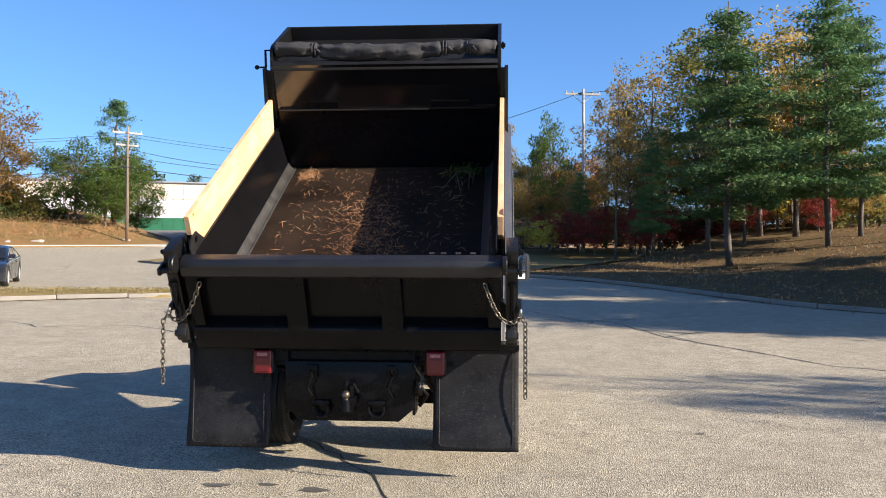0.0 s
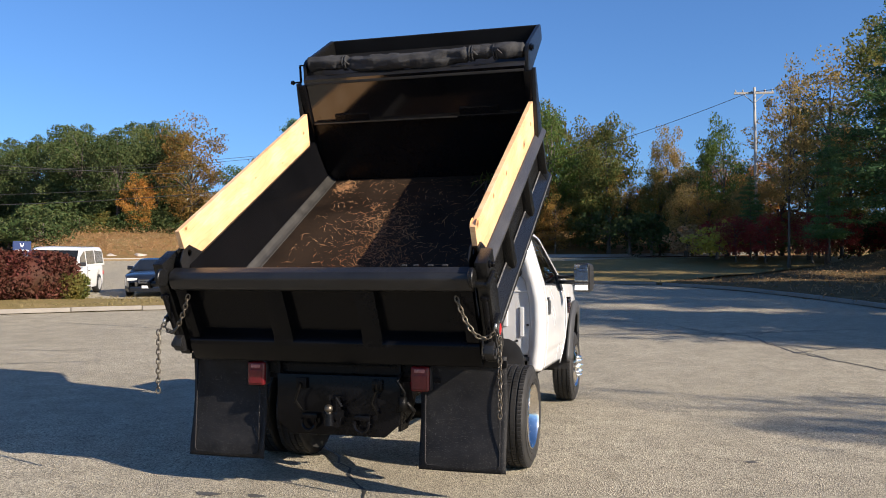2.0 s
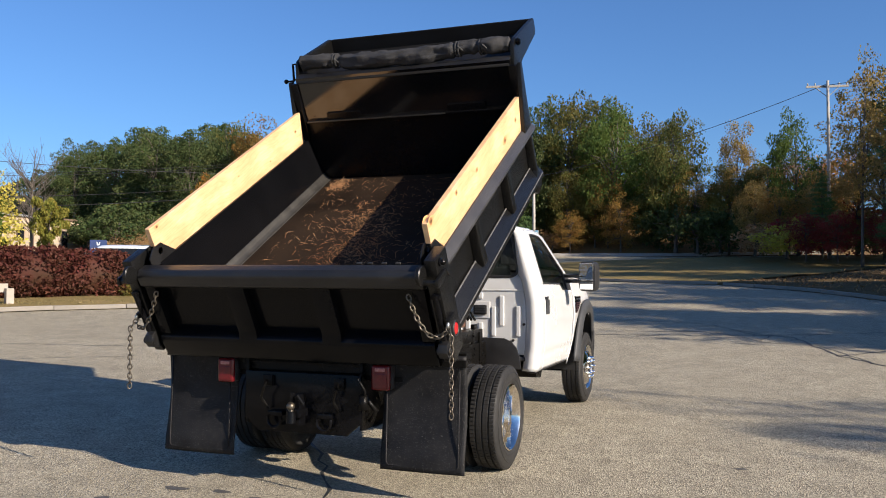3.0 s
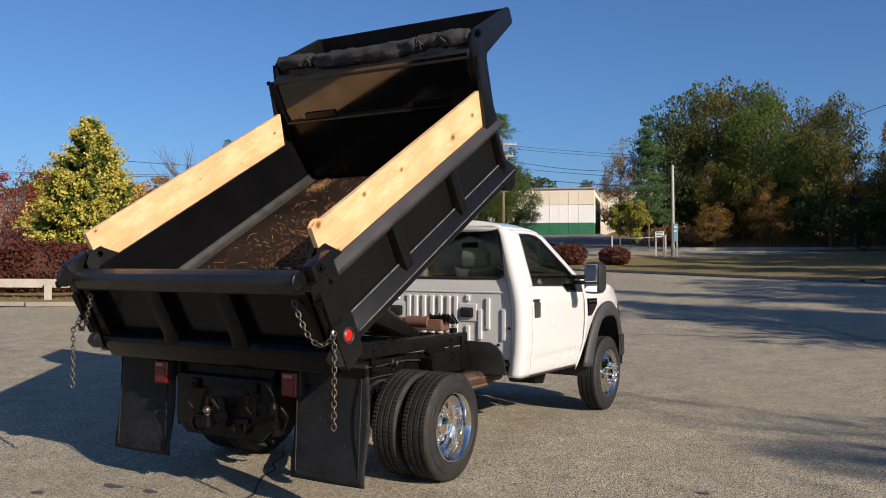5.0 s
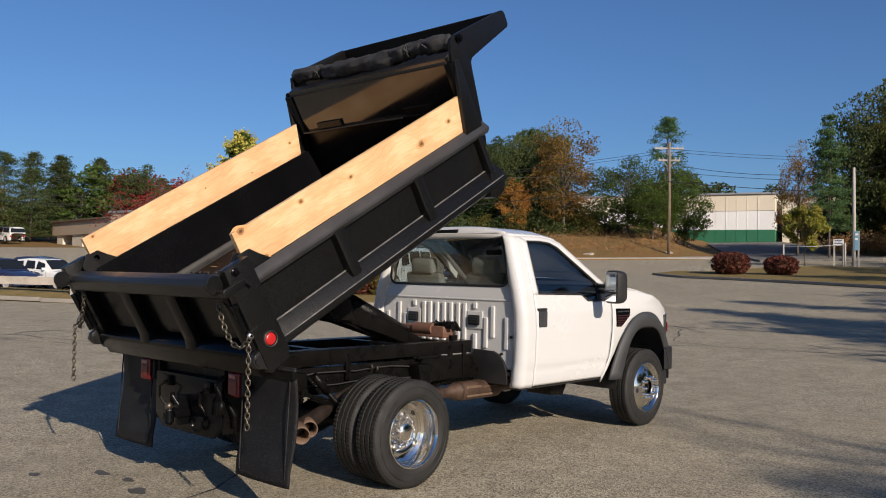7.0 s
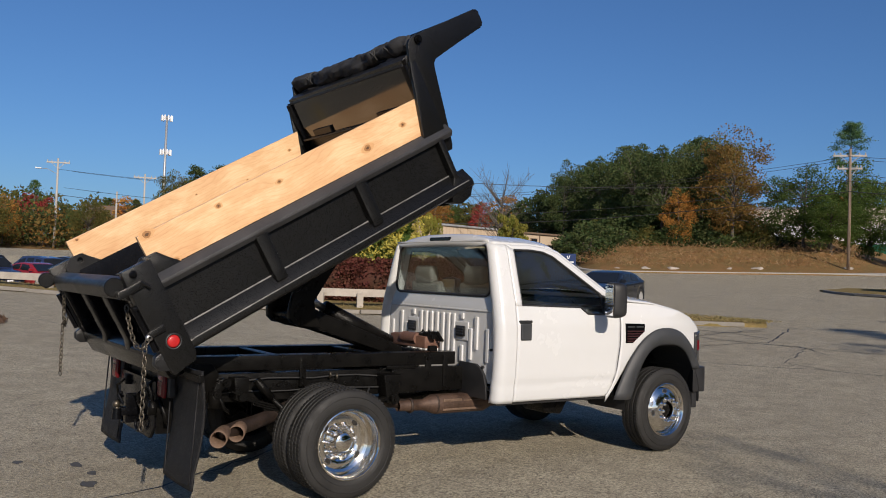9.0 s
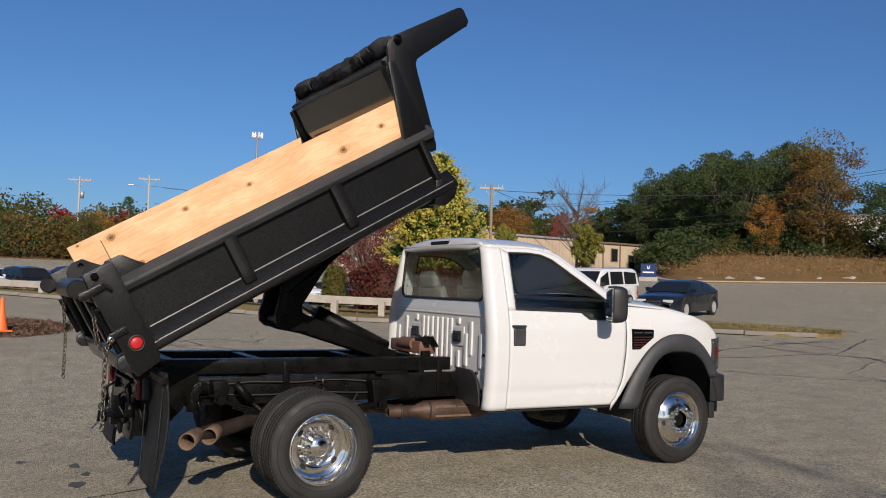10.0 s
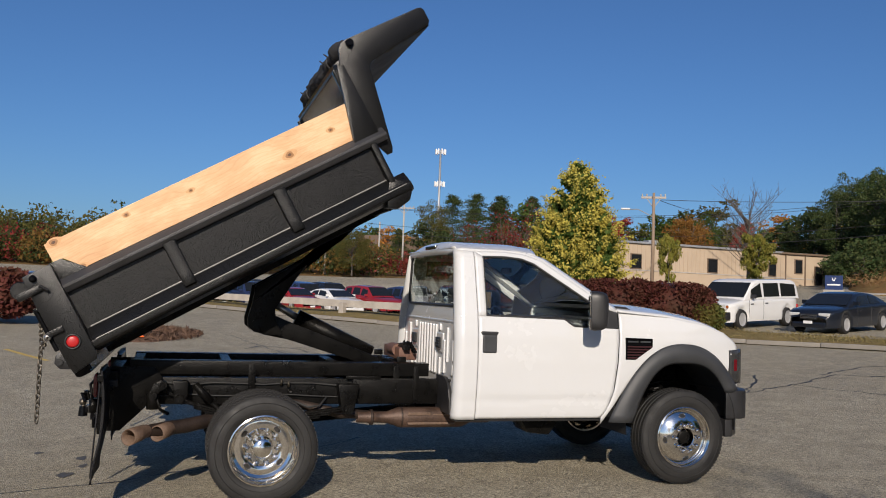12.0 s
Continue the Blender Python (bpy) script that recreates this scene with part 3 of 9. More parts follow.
FAR_KERB = polyline([(-70, 76), (-60, 62), (-51, 52), (-44.5, 47.5), (-40, 49.5), (-33, 55), (-25, 59.5), (-16, 62.0), (-6, 63.6), (8, 66)])
STRIP_W = [(0, 3.0), (16, 4.0), (24, 9.5), (32, 8.5), (40, 4.2), (48, 3.4), (56, 2.3), (64, 0.5)]


def verge(name, line, way, offs, rises, reach, material, label, category, dip=None):
    """A sheet that runs back from a kerb line along one way, rising as it goes; reach: its depth along the line."""
    bm = bm_new()
    rows = []
    for i, (x, y) in enumerate(line):
        k = reach(i / (len(line) - 1))
        row = []
        for o, r in zip(offs, rises):
            px, py = x + way[0] * o * k, y + way[1] * o * k
            if dip:
                r = r * dip(px, py)
            wob = 0.12 * noise.noise(Vector((px * 0.25, py * 0.25, 3.0))) if o > 0.02 and r > 0.15 else 0.0
            row.append(bm.verts.new((px, py, ground_z(px, py) + r + wob)))
        rows.append(row)
    for a, b in zip(rows, rows[1:]):
        for k in range(len(offs) - 1):
            bm.faces.new((a[k], a[k + 1], b[k + 1], b[k]))
    return tagged(part(name, bm, material, None, smooth=True), label, category, kind="structure")


OFFS = [0.0, 0.001, 0.02, 0.05, 0.1, 0.17, 0.25, 0.35, 0.5, 0.7, 1.0]
BANK_RISE = [(0, -0.05), (0.07, 0.10), (1.5, 0.14), (4, 0.17), (8, 0.22), (12, 0.40), (17, 0.95), (22, 1.6), (28, 2.1), (40, 2.4), (70, 2.4)]


def bank_lift(x, y):
    """Height of the bank over the fall of the ground at a place; 0 off the bank."""
    best, rise = 1.6, 0.0
    for bx, by in BANK_LINE:
        dx, dy = x - bx, y - by
        side, o = abs(dx * 0.783 - dy * 0.622), dx * 0.622 + dy * 0.783
        if o > 0 and side < best:
            best, rise = side, interp(BANK_RISE, o)
    return rise


verge("bank", BANK_LINE, (0.62, 0.78), [o / 70 for o, r in BANK_RISE], [r for o, r in BANK_RISE], lambda s: 70, BANK_SOIL, "shaded wooded bank strewn with pine needles", "bank")
verge("lawn", ISLAND_LINE, (0.45, 0.89), OFFS, [-0.05, 0.09, 0.10, 0.12, 0.14, 0.16, 0.16, 0.16, 0.16, 0.16, 0.16], lambda s: 40 - 30 * s, LAWN, "dry brownish lawn of a traffic island", "lawn")
verge("grass_strip", KERB_STRIP, (-0.68, 0.73), [0.0, 0.01, 0.06, 0.2, 0.4, 0.6, 0.8, 0.96, 1.0], [-0.05, 0.10, 0.12, 0.16, 0.18, 0.18, 0.14, 0.10, -0.05], lambda s: interp(STRIP_W, s * 64), LAWN, "narrow strip of dry grass beside the car park", "grass")
DRIVE = polyline([(-17, 60), (-23.5, 69), (-29.0, 78), (-33.5, 86), (-38, 93)])


def drive_dip(x, y):
    d = min(math.hypot(x - a, y - b) for a, b in DRIVE)
    return min(1.0, max(0.0, (d - 5.5) / 6.0))


verge("brush_slope", FAR_KERB, (-0.60, 0.80), OFFS, [0.0, 0.10, 0.22, 0.60, 1.35, 1.9, 2.2, 2.3, 2.4, 2.4, 2.4], lambda s: 60, BRUSH_SOIL, "rusty brown slope of dry brush under the woods", "slope", drive_dip)
ribbon("sidewalk", [(x - 0.5, y + 0.7) for x, y in FAR_KERB], 1.6, 0.16, CONCRETE, "pale concrete sidewalk along the road", "sidewalk", 0.22)
ribbon("driveway", DRIVE, 9.0, 0.16, ROAD, "grey asphalt driveway up to a warehouse", "driveway", 0.5)


def kerbstones(name, line, step=1.9, h=0.14):
    """Granite kerb laid stone by stone."""
    base = thing(name, "row of weathered granite kerb stones", "kerb", kind="structure")
    bm = bm_new()
    add_box(bm, -0.5, 0.5, -0.07, 0.07, -0.12, 0.0, 0.015)
    first = None
    acc, last, out = 0.0, Vector(line[0]), []
    P = [Vector(p) for p in line]
    i, pos = 0, P[0].copy()
    marks = [P[0].copy()]
    need = step
    for a, b in zip(P, P[1:]):
        d, L = 0.0, (b - a).length
        while L - d >= need:
            d += need
            marks.append(a.lerp(b, d / L))
            need = step
        need -= L - d
    rnd = random.Random(len(line))
    me = None
    for a, b in zip(marks, marks[1:]):
        m = (a + b) / 2
        ang = math.atan2(b.y - a.y, b.x - a.x)
        if me is None:
            ob = part("kerb_stone", bm, GRANITE, base)
            me = ob.data
        else:
            ob = link("kerb_stone", me, GRANITE, base)
        za, zb = ground_z(a.x, a.y), ground_z(b.x, b.y)
        ob.matrix_basis = Matrix.Translation((m.x, m.y, (za + zb) / 2 + h + rnd.uniform(-0.012, 0.012))) @ Euler((0, -math.atan2(zb - za, (b - a).length), ang + rnd.uniform(-0.01, 0.01))).to_matrix().to_4x4() @ Matrix.Diagonal(((b - a).length - 0.02, 1, 1, 1))
    return base


kerbstones("kerb", [(x, y) for x, y in KERB_STRIP])
kerbstones("kerb", [(x, y) for x, y in BANK_LINE])
kerbstones("kerb", [(x, y) for x, y in ISLAND_LINE])

# islet with mulch to the left of the truck, and its far kerb
ISLET = [(-14.5 + 2.2 * (1 + 0.08 * math.sin(5 * a)) * math.cos(a), -1.95 + 1.65 * (1 + 0.10 * math.sin(4 * a + 1)) * math.sin(a)) for a in [2 * math.pi * k / 48 for k in range(48)]]
patch("mulch_islet", ISLET, 0.02, MULCH, "low patch of dark red mulch with a crumbled edge", "islet", 0.05)


# tar-filled cracks and marks on the asphalt
def crack(pts, seed, width=0.035, dz=0.004):
    rnd = random.Random(seed)
    out = []
    for a, b in zip(pts, pts[1:]):
        n = max(2, int(math.hypot(b[0] - a[0], b[1] - a[1]) / 0.22))
        for k in range(n):
            t = k / n
            out.append((a[0] + (b[0] - a[0]) * t + rnd.uniform(-0.05, 0.05), a[1] + (b[1] - a[1]) * t + rnd.uniform(-0.05, 0.05)))
    out.append(pts[-1])
    return ribbon("asphalt_crack", out, width, dz, TAR, "dark tar-filled crack in the asphalt", "crack", jitter=0.6, rnd=rnd)

# ---------------------------------------------------------------- the dump truck
truck = thing("dump_truck", "white single-cab truck with a raised black steel dump body, on asphalt", "dump truck")
TH = radians(29.7)
BC, BS = math.cos(TH), math.sin(TH)


def B(x, u, v):
    """From the dump body's own axes (across, along the floor, up from it) to the place."""
    return Vector((x, -1.245 + u * BC - v * BS, 1.113 + u * BS + v * BC))


# -- dump body: floor with its fillets, underside sills
bm = bm_new()
add_box(bm, -0.93, 0.93, -0.10, 2.52, 0.075, 0.12, 0.004, B)
body = part("dump_body", bm, BED_FLOOR, truck, "raised black steel tipping body")
bm = bm_new()
for sx in (-1, 1):
    add_box(bm, sx * 0.36 - 0.05, sx * 0.36 + 0.05, -0.02, 2.45, -0.09, 0.075, 0.008, B)
    for k in range(7):
        u = 0.15 + 0.36 * k
        add_box(bm, sx * 0.66 - 0.32 + 0.08, sx * 0.66 + 0.32, u - 0.03, u + 0.03, -0.02, 0.075, 0.005, B)
add_box(bm, -1.02, 1.02, 2.40, 2.50, -0.08, 0.075, 0.008, B)
part("underframe", bm, CHASSIS, body)
for sx in (-1, 1):
    bm = bm_new()
    prof = [(0.925, 0.1215), (0.95, 0.127), (0.975, 0.145), (0.995, 0.185)]
    add_grid(bm, lambda s, t: B(sx * interp([(i / 3, p[0]) for i, p in enumerate(prof)], t), -0.08 + 2.58 * s, interp([(i / 3, p[1]) for i, p in enumerate(prof)], t)), 12, 9)
    solid(part("floor_fillet", bm, BED_SEAM, body, "scuffed grey seam along the bed floor", smooth=True), 0.004, 0)

# -- side walls: folded sheet, top rail, lower rail, stakes
for sx in (-1, 1):
    bm = bm_new()
    add_prism(bm, [(0.99, 0.12), (1.045, 0.50), (1.052, 0.547), (1.09, 0.547), (1.09, 0.10), (0.99, 0.08)], 0.0, 2.53, lambda u, x, v: B(sx * x, u, v))
    wall = part("side_wall", bm, BLACK_GLOSS if sx < 0 else BLACK_LINER, body)
    bm = bm_new()
    add_prism(bm, [(1.092, 0.455), (1.092, 0.54), (1.10, 0.545), (1.115, 0.545), (1.168, 0.495), (1.168, 0.475), (1.14, 0.44), (1.09, 0.44)], -0.02, 2.62, lambda u, x, v: B(sx * x, u, v), 0.003)
    part("top_rail", bm, RAIL_BLACK, wall, auto=20)
    bm = bm_new()
    add_prism(bm, [(1.085, 0.150), (1.105, 0.150), (1.185, 0.055), (1.185, 0.012), (1.165, -0.005), (1.02, -0.03), (1.02, 0.05)], -0.01, 2.62, lambda u, x, v: B(sx * x, u, v), 0.006)
    part("lower_rail", bm, BLACK_LINER, wall, auto=40)
    # thin pale beads along the bright edge lines of the lower rail
    bm = bm_new()
    add_tube(bm, [(sx * 1.106, 0.03, 0.153), (sx * 1.106, 2.52, 0.153)], 0.006, 6, f=B)
    add_tube(bm, [(sx * 1.186, 0.03, 0.058), (sx * 1.186, 2.58, 0.058)], 0.005, 6, f=B)
    part("weld_bead", bm, PALE_BEAD, wall, "thin pale bead along the lower rail")
    for u in (0.775, 1.665, 2.49):
        bm = bm_new()
        w = 0.062 if u < 2.4 else 0.035
        secs = []
        for v, ww, xo in ((0.452, 0.80, 1.158), (0.20, 0.78, 1.165), (0.125, 0.76, 1.172), (0.105, 0.72, 1.168)):
            hw = w * ww
            ring = [(1.085, u - hw), (xo - 0.010, u - hw), (xo - 0.003, u - hw + 0.003), (xo, u - hw + 0.010), (xo, u + hw - 0.010), (xo - 0.003, u + hw - 0.003), (xo - 0.010, u + hw), (1.085, u + hw)]
            secs.append([bm.verts.new(B(sx * a, b, v)) for a, b in ring])
        for lo, hi in zip(secs, secs[1:]):
            for k in range(7):
                bm.faces.new((lo[k], lo[k + 1], hi[k + 1], hi[k]))
        bm.faces.new(secs[0]), bm.faces.new(secs[-1])
        part("stake", bm, BLACK_LINER, wall, auto=35)
    # flared nose of the lower rail
    bm = bm_new()
    add_prism(bm, [(2.46, 0.13), (2.52, 0.13), (2.60, 0.06), (2.61, 0.0), (2.55, -0.07), (2.44, -0.09), (2.36, -0.04)], sx * 1.03, sx * 1.17, lambda x, u, v: B(x, u, v), 0.008)
    part("rail_nose", bm, BLACK_LINER, wall, auto=40)

# -- rear corner posts with gussets and latch gear
for sx in (-1, 1):
    bm = bm_new()
    add_prism(bm, [(0.002, 0.663), (-0.004, -0.02), (-0.03, -0.072), (-0.20, -0.094), (-0.212, -0.03), (-0.208, 0.56), (-0.20, 0.662)], sx * 1.125, sx * 1.205, lambda x, u, v: B(x, u, v), 0.006)
    post = part("corner_post", bm, BLACK_LINER, body, auto=40)
    bm = bm_new()
    add_prism(bm, [(-0.02, 0.47), (-0.02, 0.675), (0.07, 0.675), (0.20, 0.545), (0.20, 0.47)], sx * 1.106, sx * 1.118, lambda x, u, v: B(x, u, v), 0.003)
    part("gusset", bm, BLACK_LINER, post, auto=40)
    # inner plate with a round hole through it
    bm = bm_new()
    poly = [(-0.09, 0.53), (-0.09, 0.62), (-0.02, 0.675), (0.07, 0.675), (0.20, 0.55)]
    cu, cv = 0.045, 0.622
    angs = sorted([math.atan2(v - cv, u - cu) for u, v in poly] + [-math.pi + 2 * math.pi * k / 18 for k in range(18)])
    outer, inner = [], []
    for a in angs:
        best = 9.0
        for (u0, v0), (u1, v1) in zip(poly, poly[1:] + poly[:1]):
            du, dv = u1 - u0, v1 - v0
            det = math.cos(a) * dv - math.sin(a) * du
            if abs(det) > 1e-9:
                r = ((u0 - cu) * dv - (v0 - cv) * du) / det
                s_ = ((u0 - cu) * math.sin(a) - (v0 - cv) * math.cos(a)) / det
                if r > 0 and -1e-6 <= s_ <= 1 + 1e-6:
                    best = min(best, r)
        outer.append(bm.verts.new(B(sx * 1.058, cu + best * math.cos(a), cv + best * math.sin(a))))
        inner.append(bm.verts.new(B(sx * 1.058, cu + 0.026 * math.cos(a), cv + 0.026 * math.sin(a))))
    for k in range(len(angs)):
        j = (k + 1) % len(angs)
        bm.faces.new((outer[k], outer[j], inner[j], inner[k]))
    solid(part("gusset", bm, BLACK_SATIN, post), 0.008, 0)
    # top hinge: round end plate of the gate, strap and pin
    bm = bm_new()
    add_lathe(bm, [(-0.016, 0.001), (-0.016, 0.058), (-0.010, 0.064), (0.010, 0.064), (0.016, 0.058), (0.016, 0.001)], 24, lambda x, a, b: B(sx * (1.116 + x), -0.262 + a, 0.590 + b))
    add_prism(bm, [(-0.292, 0.530), (-0.280, 0.568), (-0.120, 0.566), (-0.105, 0.548), (-0.112, 0.522), (-0.262, 0.512), (-0.286, 0.516)], sx * 1.208, sx * 1.232, lambda x, u, v: B(x, u, v), 0.006)
    add_tube(bm, [(sx * 1.13, -0.262, 0.545), (sx * 1.222, -0.262, 0.540)], 0.020, 12, f=B)
    add_tube(bm, [(sx * 1.225, -0.125, 0.56), (sx * 1.232, -0.085, 0.50)], 0.012, 8, f=B)
    hinge = part("upper_hinge", bm, BLACK_LINER, post, auto=40)
    bm = bm_new()
    add_lathe(bm, [(0.0, 0.026), (0.012, 0.026), (0.016, 0.018), (0.034, 0.018), (0.040, 0.012), (0.040, 0.001)], 14, lambda x, a, b: B(sx * (1.203 + x), -0.140 + a, 0.622 + b))
    part("hinge_pin", bm, BLACK_GLOSS, hinge, auto=40)
    bm = bm_new()
    add_box(bm, sx * 1.215 - 0.014, sx * 1.215 + 0.016, -0.235, -0.118, 0.205, 0.248, 0.006, B)
    part("latch", bm, BLACK_LINER, post, auto=40)
    bm = bm_new()
    add_lathe(bm, [(-0.010, 0.010), (-0.006, 0.024), (0.006, 0.024), (0.010, 0.010)], 14, lambda x, a, b: B(sx * (1.222 + x), -0.236 + a, 0.215 + b))
    part("latch_eye", bm, CHROME_DULL, post, "bare steel eye of the chain latch", smooth=True)
    bm = bm_new()
    add_prism(bm, [(-0.20, 0.085), (-0.255, 0.075), (-0.285, 0.03), (-0.27, -0.02), (-0.20, -0.06)], sx * 1.128, sx * 1.196, lambda x, u, v: B(x, u, v), 0.008)
    add_lathe(bm, [(-0.045, 0.001), (-0.045, 0.026), (0.045, 0.026), (0.045, 0.001)], 14, lambda x, a, b: B(sx * 1.165 + x, -0.250 + a, 0.028 + b))
    part("lower_hinge", bm, BLACK_SATIN, post, auto=40)
    bm = bm_new()
    add_tube(bm, [(sx * 1.168, -0.226, 0.43), (sx * 1.168, -0.226, 0.10)], 0.020, 12, f=B)
    add_box(bm, sx * 1.168 - 0.03, sx * 1.168 + 0.03, -0.235, -0.20, 0.40, 0.425, 0.004, B)
    part("latch_rod", bm, BLACK_GLOSS, post, auto=40)
    # round marker lamp in the outer face
    bm = bm_new()
    add_lathe(bm, [(0, 0.056), (0.012, 0.056), (0.018, 0.049), (0.012, 0.044)], 24, lambda x, a, b: B(sx * (1.203 + x), -0.108 + a, 0.113 + b))
    lamp = part("marker_lamp", bm, BLACK_PLASTIC, post, smooth=True)
    bm = bm_new()
    add_lathe(bm, [(0.004, 0.042), (0.012, 0.039), (0.016, 0.026), (0.017, 0.0005)], 24, lambda x, a, b: B(sx * (1.203 + x), -0.108 + a, 0.113 + b))
    part("marker_lens", bm, RED_LENS, post, "round red marker lens", smooth=True)

# -- tailgate
bm = bm_new()
add_box(bm, -1.085, 1.085, -0.125, -0.095, -0.12, 0.50, 0.004, B)
gate = part("tailgate", bm, BLACK_GLOSS, body, "closed black ribbed tailgate")
bm = bm_new()
add_prism(bm, [(-0.225, 0.475), (-0.225, 0.555), (-0.195, 0.59), (-0.115, 0.59), (-0.09, 0.56), (-0.09, 0.46), (-0.19, 0.445)], -1.10, 1.10, B, 0.012)
part("top_bar", bm, BLACK_SATIN, gate, auto=40)
bm = bm_new()
add_prism(bm, [(-0.12, 0.095), (-0.215, 0.045), (-0.225, 0.02), (-0.215, -0.125), (-0.19, -0.14), (-0.11, -0.14)], -1.09, 1.09, B, 0.008)
part("bottom_bar", bm, BLACK_GLOSS, gate, auto=40)
for x in (-0.335, 0.335):
    bm = bm_new()
    add_prism(bm, [(-0.12, 0.47), (-0.195, 0.47), (-0.20, 0.09), (-0.225, 0.02), (-0.12, 0.05)], x - 0.075, x + 0.075, B, 0.012)
    part("stiffener", bm, BLACK_GLOSS, gate, auto=40)
for sx in (-1, 1):
    bm = bm_new()
    add_prism(bm, [(-0.12, 0.50), (-0.20, 0.48), (-0.205, 0.06), (-0.12, 0.06)], sx * 1.0, sx * 1.09, B, 0.01)
    part("end_rib", bm, BLACK_GLOSS, gate, auto=40)
bm = bm_new()
for x in (0.62, 0.70, 0.80, 0.90):
    add_box(bm, x - 0.018, x + 0.018, -0.105, -0.085, 0.584, 0.594, 0.003, B)
tagged(part("scuffed_edge", bm, BED_SEAM, gate, "bare scuffs along the gate's top edge"), kind="stuff")

# -- bulkhead, cab shield and tarp
bm = bm_new()
add_prism(bm, [(2.50, 0.10), (2.50, 0.715), (2.54, 0.715), (2.54, 0.10)], -1.052, 1.052, B)
head = part("bulkhead", bm, BLACK_GLOSS, body)
bm = bm_new()
add_prism(bm, [(2.497, 0.72), (2.497, 1.145), (2.535, 1.145), (2.535, 0.72)], -1.052, 1.052, B)
part("upper_panel", bm, BLACK_MIRROR, head, "glossy black upper panel of the bulkhead")
bm = bm_new()
add_box(bm, -1.02, 1.02, 2.45, 2.50, 0.715, 0.735, 0.004, B)
add_box(bm, -0.80, -0.45, 2.475, 2.493, 0.735, 0.80, 0.004, B)
add_box(bm, 0.42, 0.78, 2.475, 2.493, 0.735, 0.80, 0.004, B)
part("ledge", bm, BLACK_GLOSS, head)
bm = bm_new()
add_box(bm, -1.01, 0.40, 2.444, 2.4495, 0.722, 0.733, 0.0, B)
part("scuffed_edge", bm, BED_SEAM, head, "scuffed bare edge of the ledge")
bm = bm_new()
add_prism(bm, [(2.490, 1.098), (2.505, 1.145), (2.56, 1.165), (2.60, 1.160), (2.60, 1.12), (2.50, 1.090)], -1.045, 1.045, B, 0.004)
part("head_rail", bm, BLACK_SATIN, head, "folded top lip of the bulkhead", auto=40)
for sx in (-1, 1):
    bm = bm_new()
    add_prism(bm, [(2.352, 0.50), (2.362, 0.545), (2.508, 1.112), (2.562, 1.104), (2.578, 0.50)], sx * 1.108, sx * 1.140, lambda x, u, v: B(x, u, v), 0.004)
    part("wing_plate", bm, BLACK_LINER, head, auto=40)
    bm = bm_new()
    add_box(bm, sx * 1.075 - 0.035, sx * 1.075 + 0.035, 2.47, 2.512, 0.54, 1.10, 0.006, B)
    part("wing_web", bm, BLACK_GLOSS, head, auto=40)
    bm = bm_new()
    arm_line = [(2.58, 0.33), (2.52, 0.47), (2.545, 1.10), (2.585, 1.20), (2.60, 1.245), (2.635, 1.275), (2.69, 1.288), (3.35, 1.290), (3.378, 1.280), (3.392, 1.255), (3.394, 1.16), (3.375, 1.135), (2.88, 1.060), (2.80, 1.046), (2.772, 1.020), (2.760, 0.985), (2.642, 0.37), (2.620, 0.328)]
    add_prism(bm, arm_line, sx * 1.044, sx * 1.076, lambda x, u, v: B(x, u, v), 0.004)
    part("shield_arm", bm, BLACK_LINER, head, auto=40)
bm = bm_new()
add_prism(bm, [(2.60, 1.12), (2.78, 1.045), (3.36, 1.125), (3.375, 1.150), (2.80, 1.075), (2.62, 1.15)], -1.05, 1.05, B)
add_prism(bm, [(3.355, 1.125), (3.365, 1.28), (3.39, 1.28), (3.382, 1.125)], -1.05, 1.05, B, 0.004)
add_prism(bm, [(2.60, 1.11), (2.60, 0.62), (2.70, 0.62), (2.78, 1.045)], -1.046, 1.046, B, 0.004)
part("cab_shield", bm, SHIELD_BLACK, head)
rng = np.random.default_rng(4)
bm = bm_new()
pts, rs = [], []
for i in range(140):
    s = i / 139
    x = -1.04 + 2.08 * s
    sag = 0.045 * math.sin(math.pi * min(1, max(0, (s - 0.18) / 0.58)) ) if 0.18 < s < 0.76 else 0.0
    pinch = min(abs(s - 0.20), abs(s - 0.76), abs(s - 0.86))
    r = 0.066 - 0.020 * math.exp(-(pinch / 0.012) ** 2) + 0.004 * math.sin(23 * s) + 0.003 * math.sin(61 * s + 1) + (0.010 * math.sin(math.pi * (s - 0.22) / 0.5) if 0.22 < s < 0.72 else 0)
    pts.append((x, 2.655 - sag * 0.9 + 0.006 * math.sin(40 * s), 1.245 - sag * 0.6 + 0.008 * math.sin(17 * s)))
    rs.append(r if 0 < i < 139 else r * 0.6)
add_tube(bm, pts, rs, 28, f=B)
tarp = part("tarp_roll", bm, TARP, head, "rolled black mesh tarp tied with cord", smooth=True)
tx = tarp.data
for v in tx.vertices:
    v.co += Vector((0, 1, 1)) * 0.014 * noise.noise(v.co * 9) + Vector((0, 1, -0.4)) * 0.022 * noise.noise(v.co * Vector((5, 26, 26))) + Vector((0, 0.6, 1)) * 0.010 * noise.noise(v.co * Vector((22, 40, 40)))
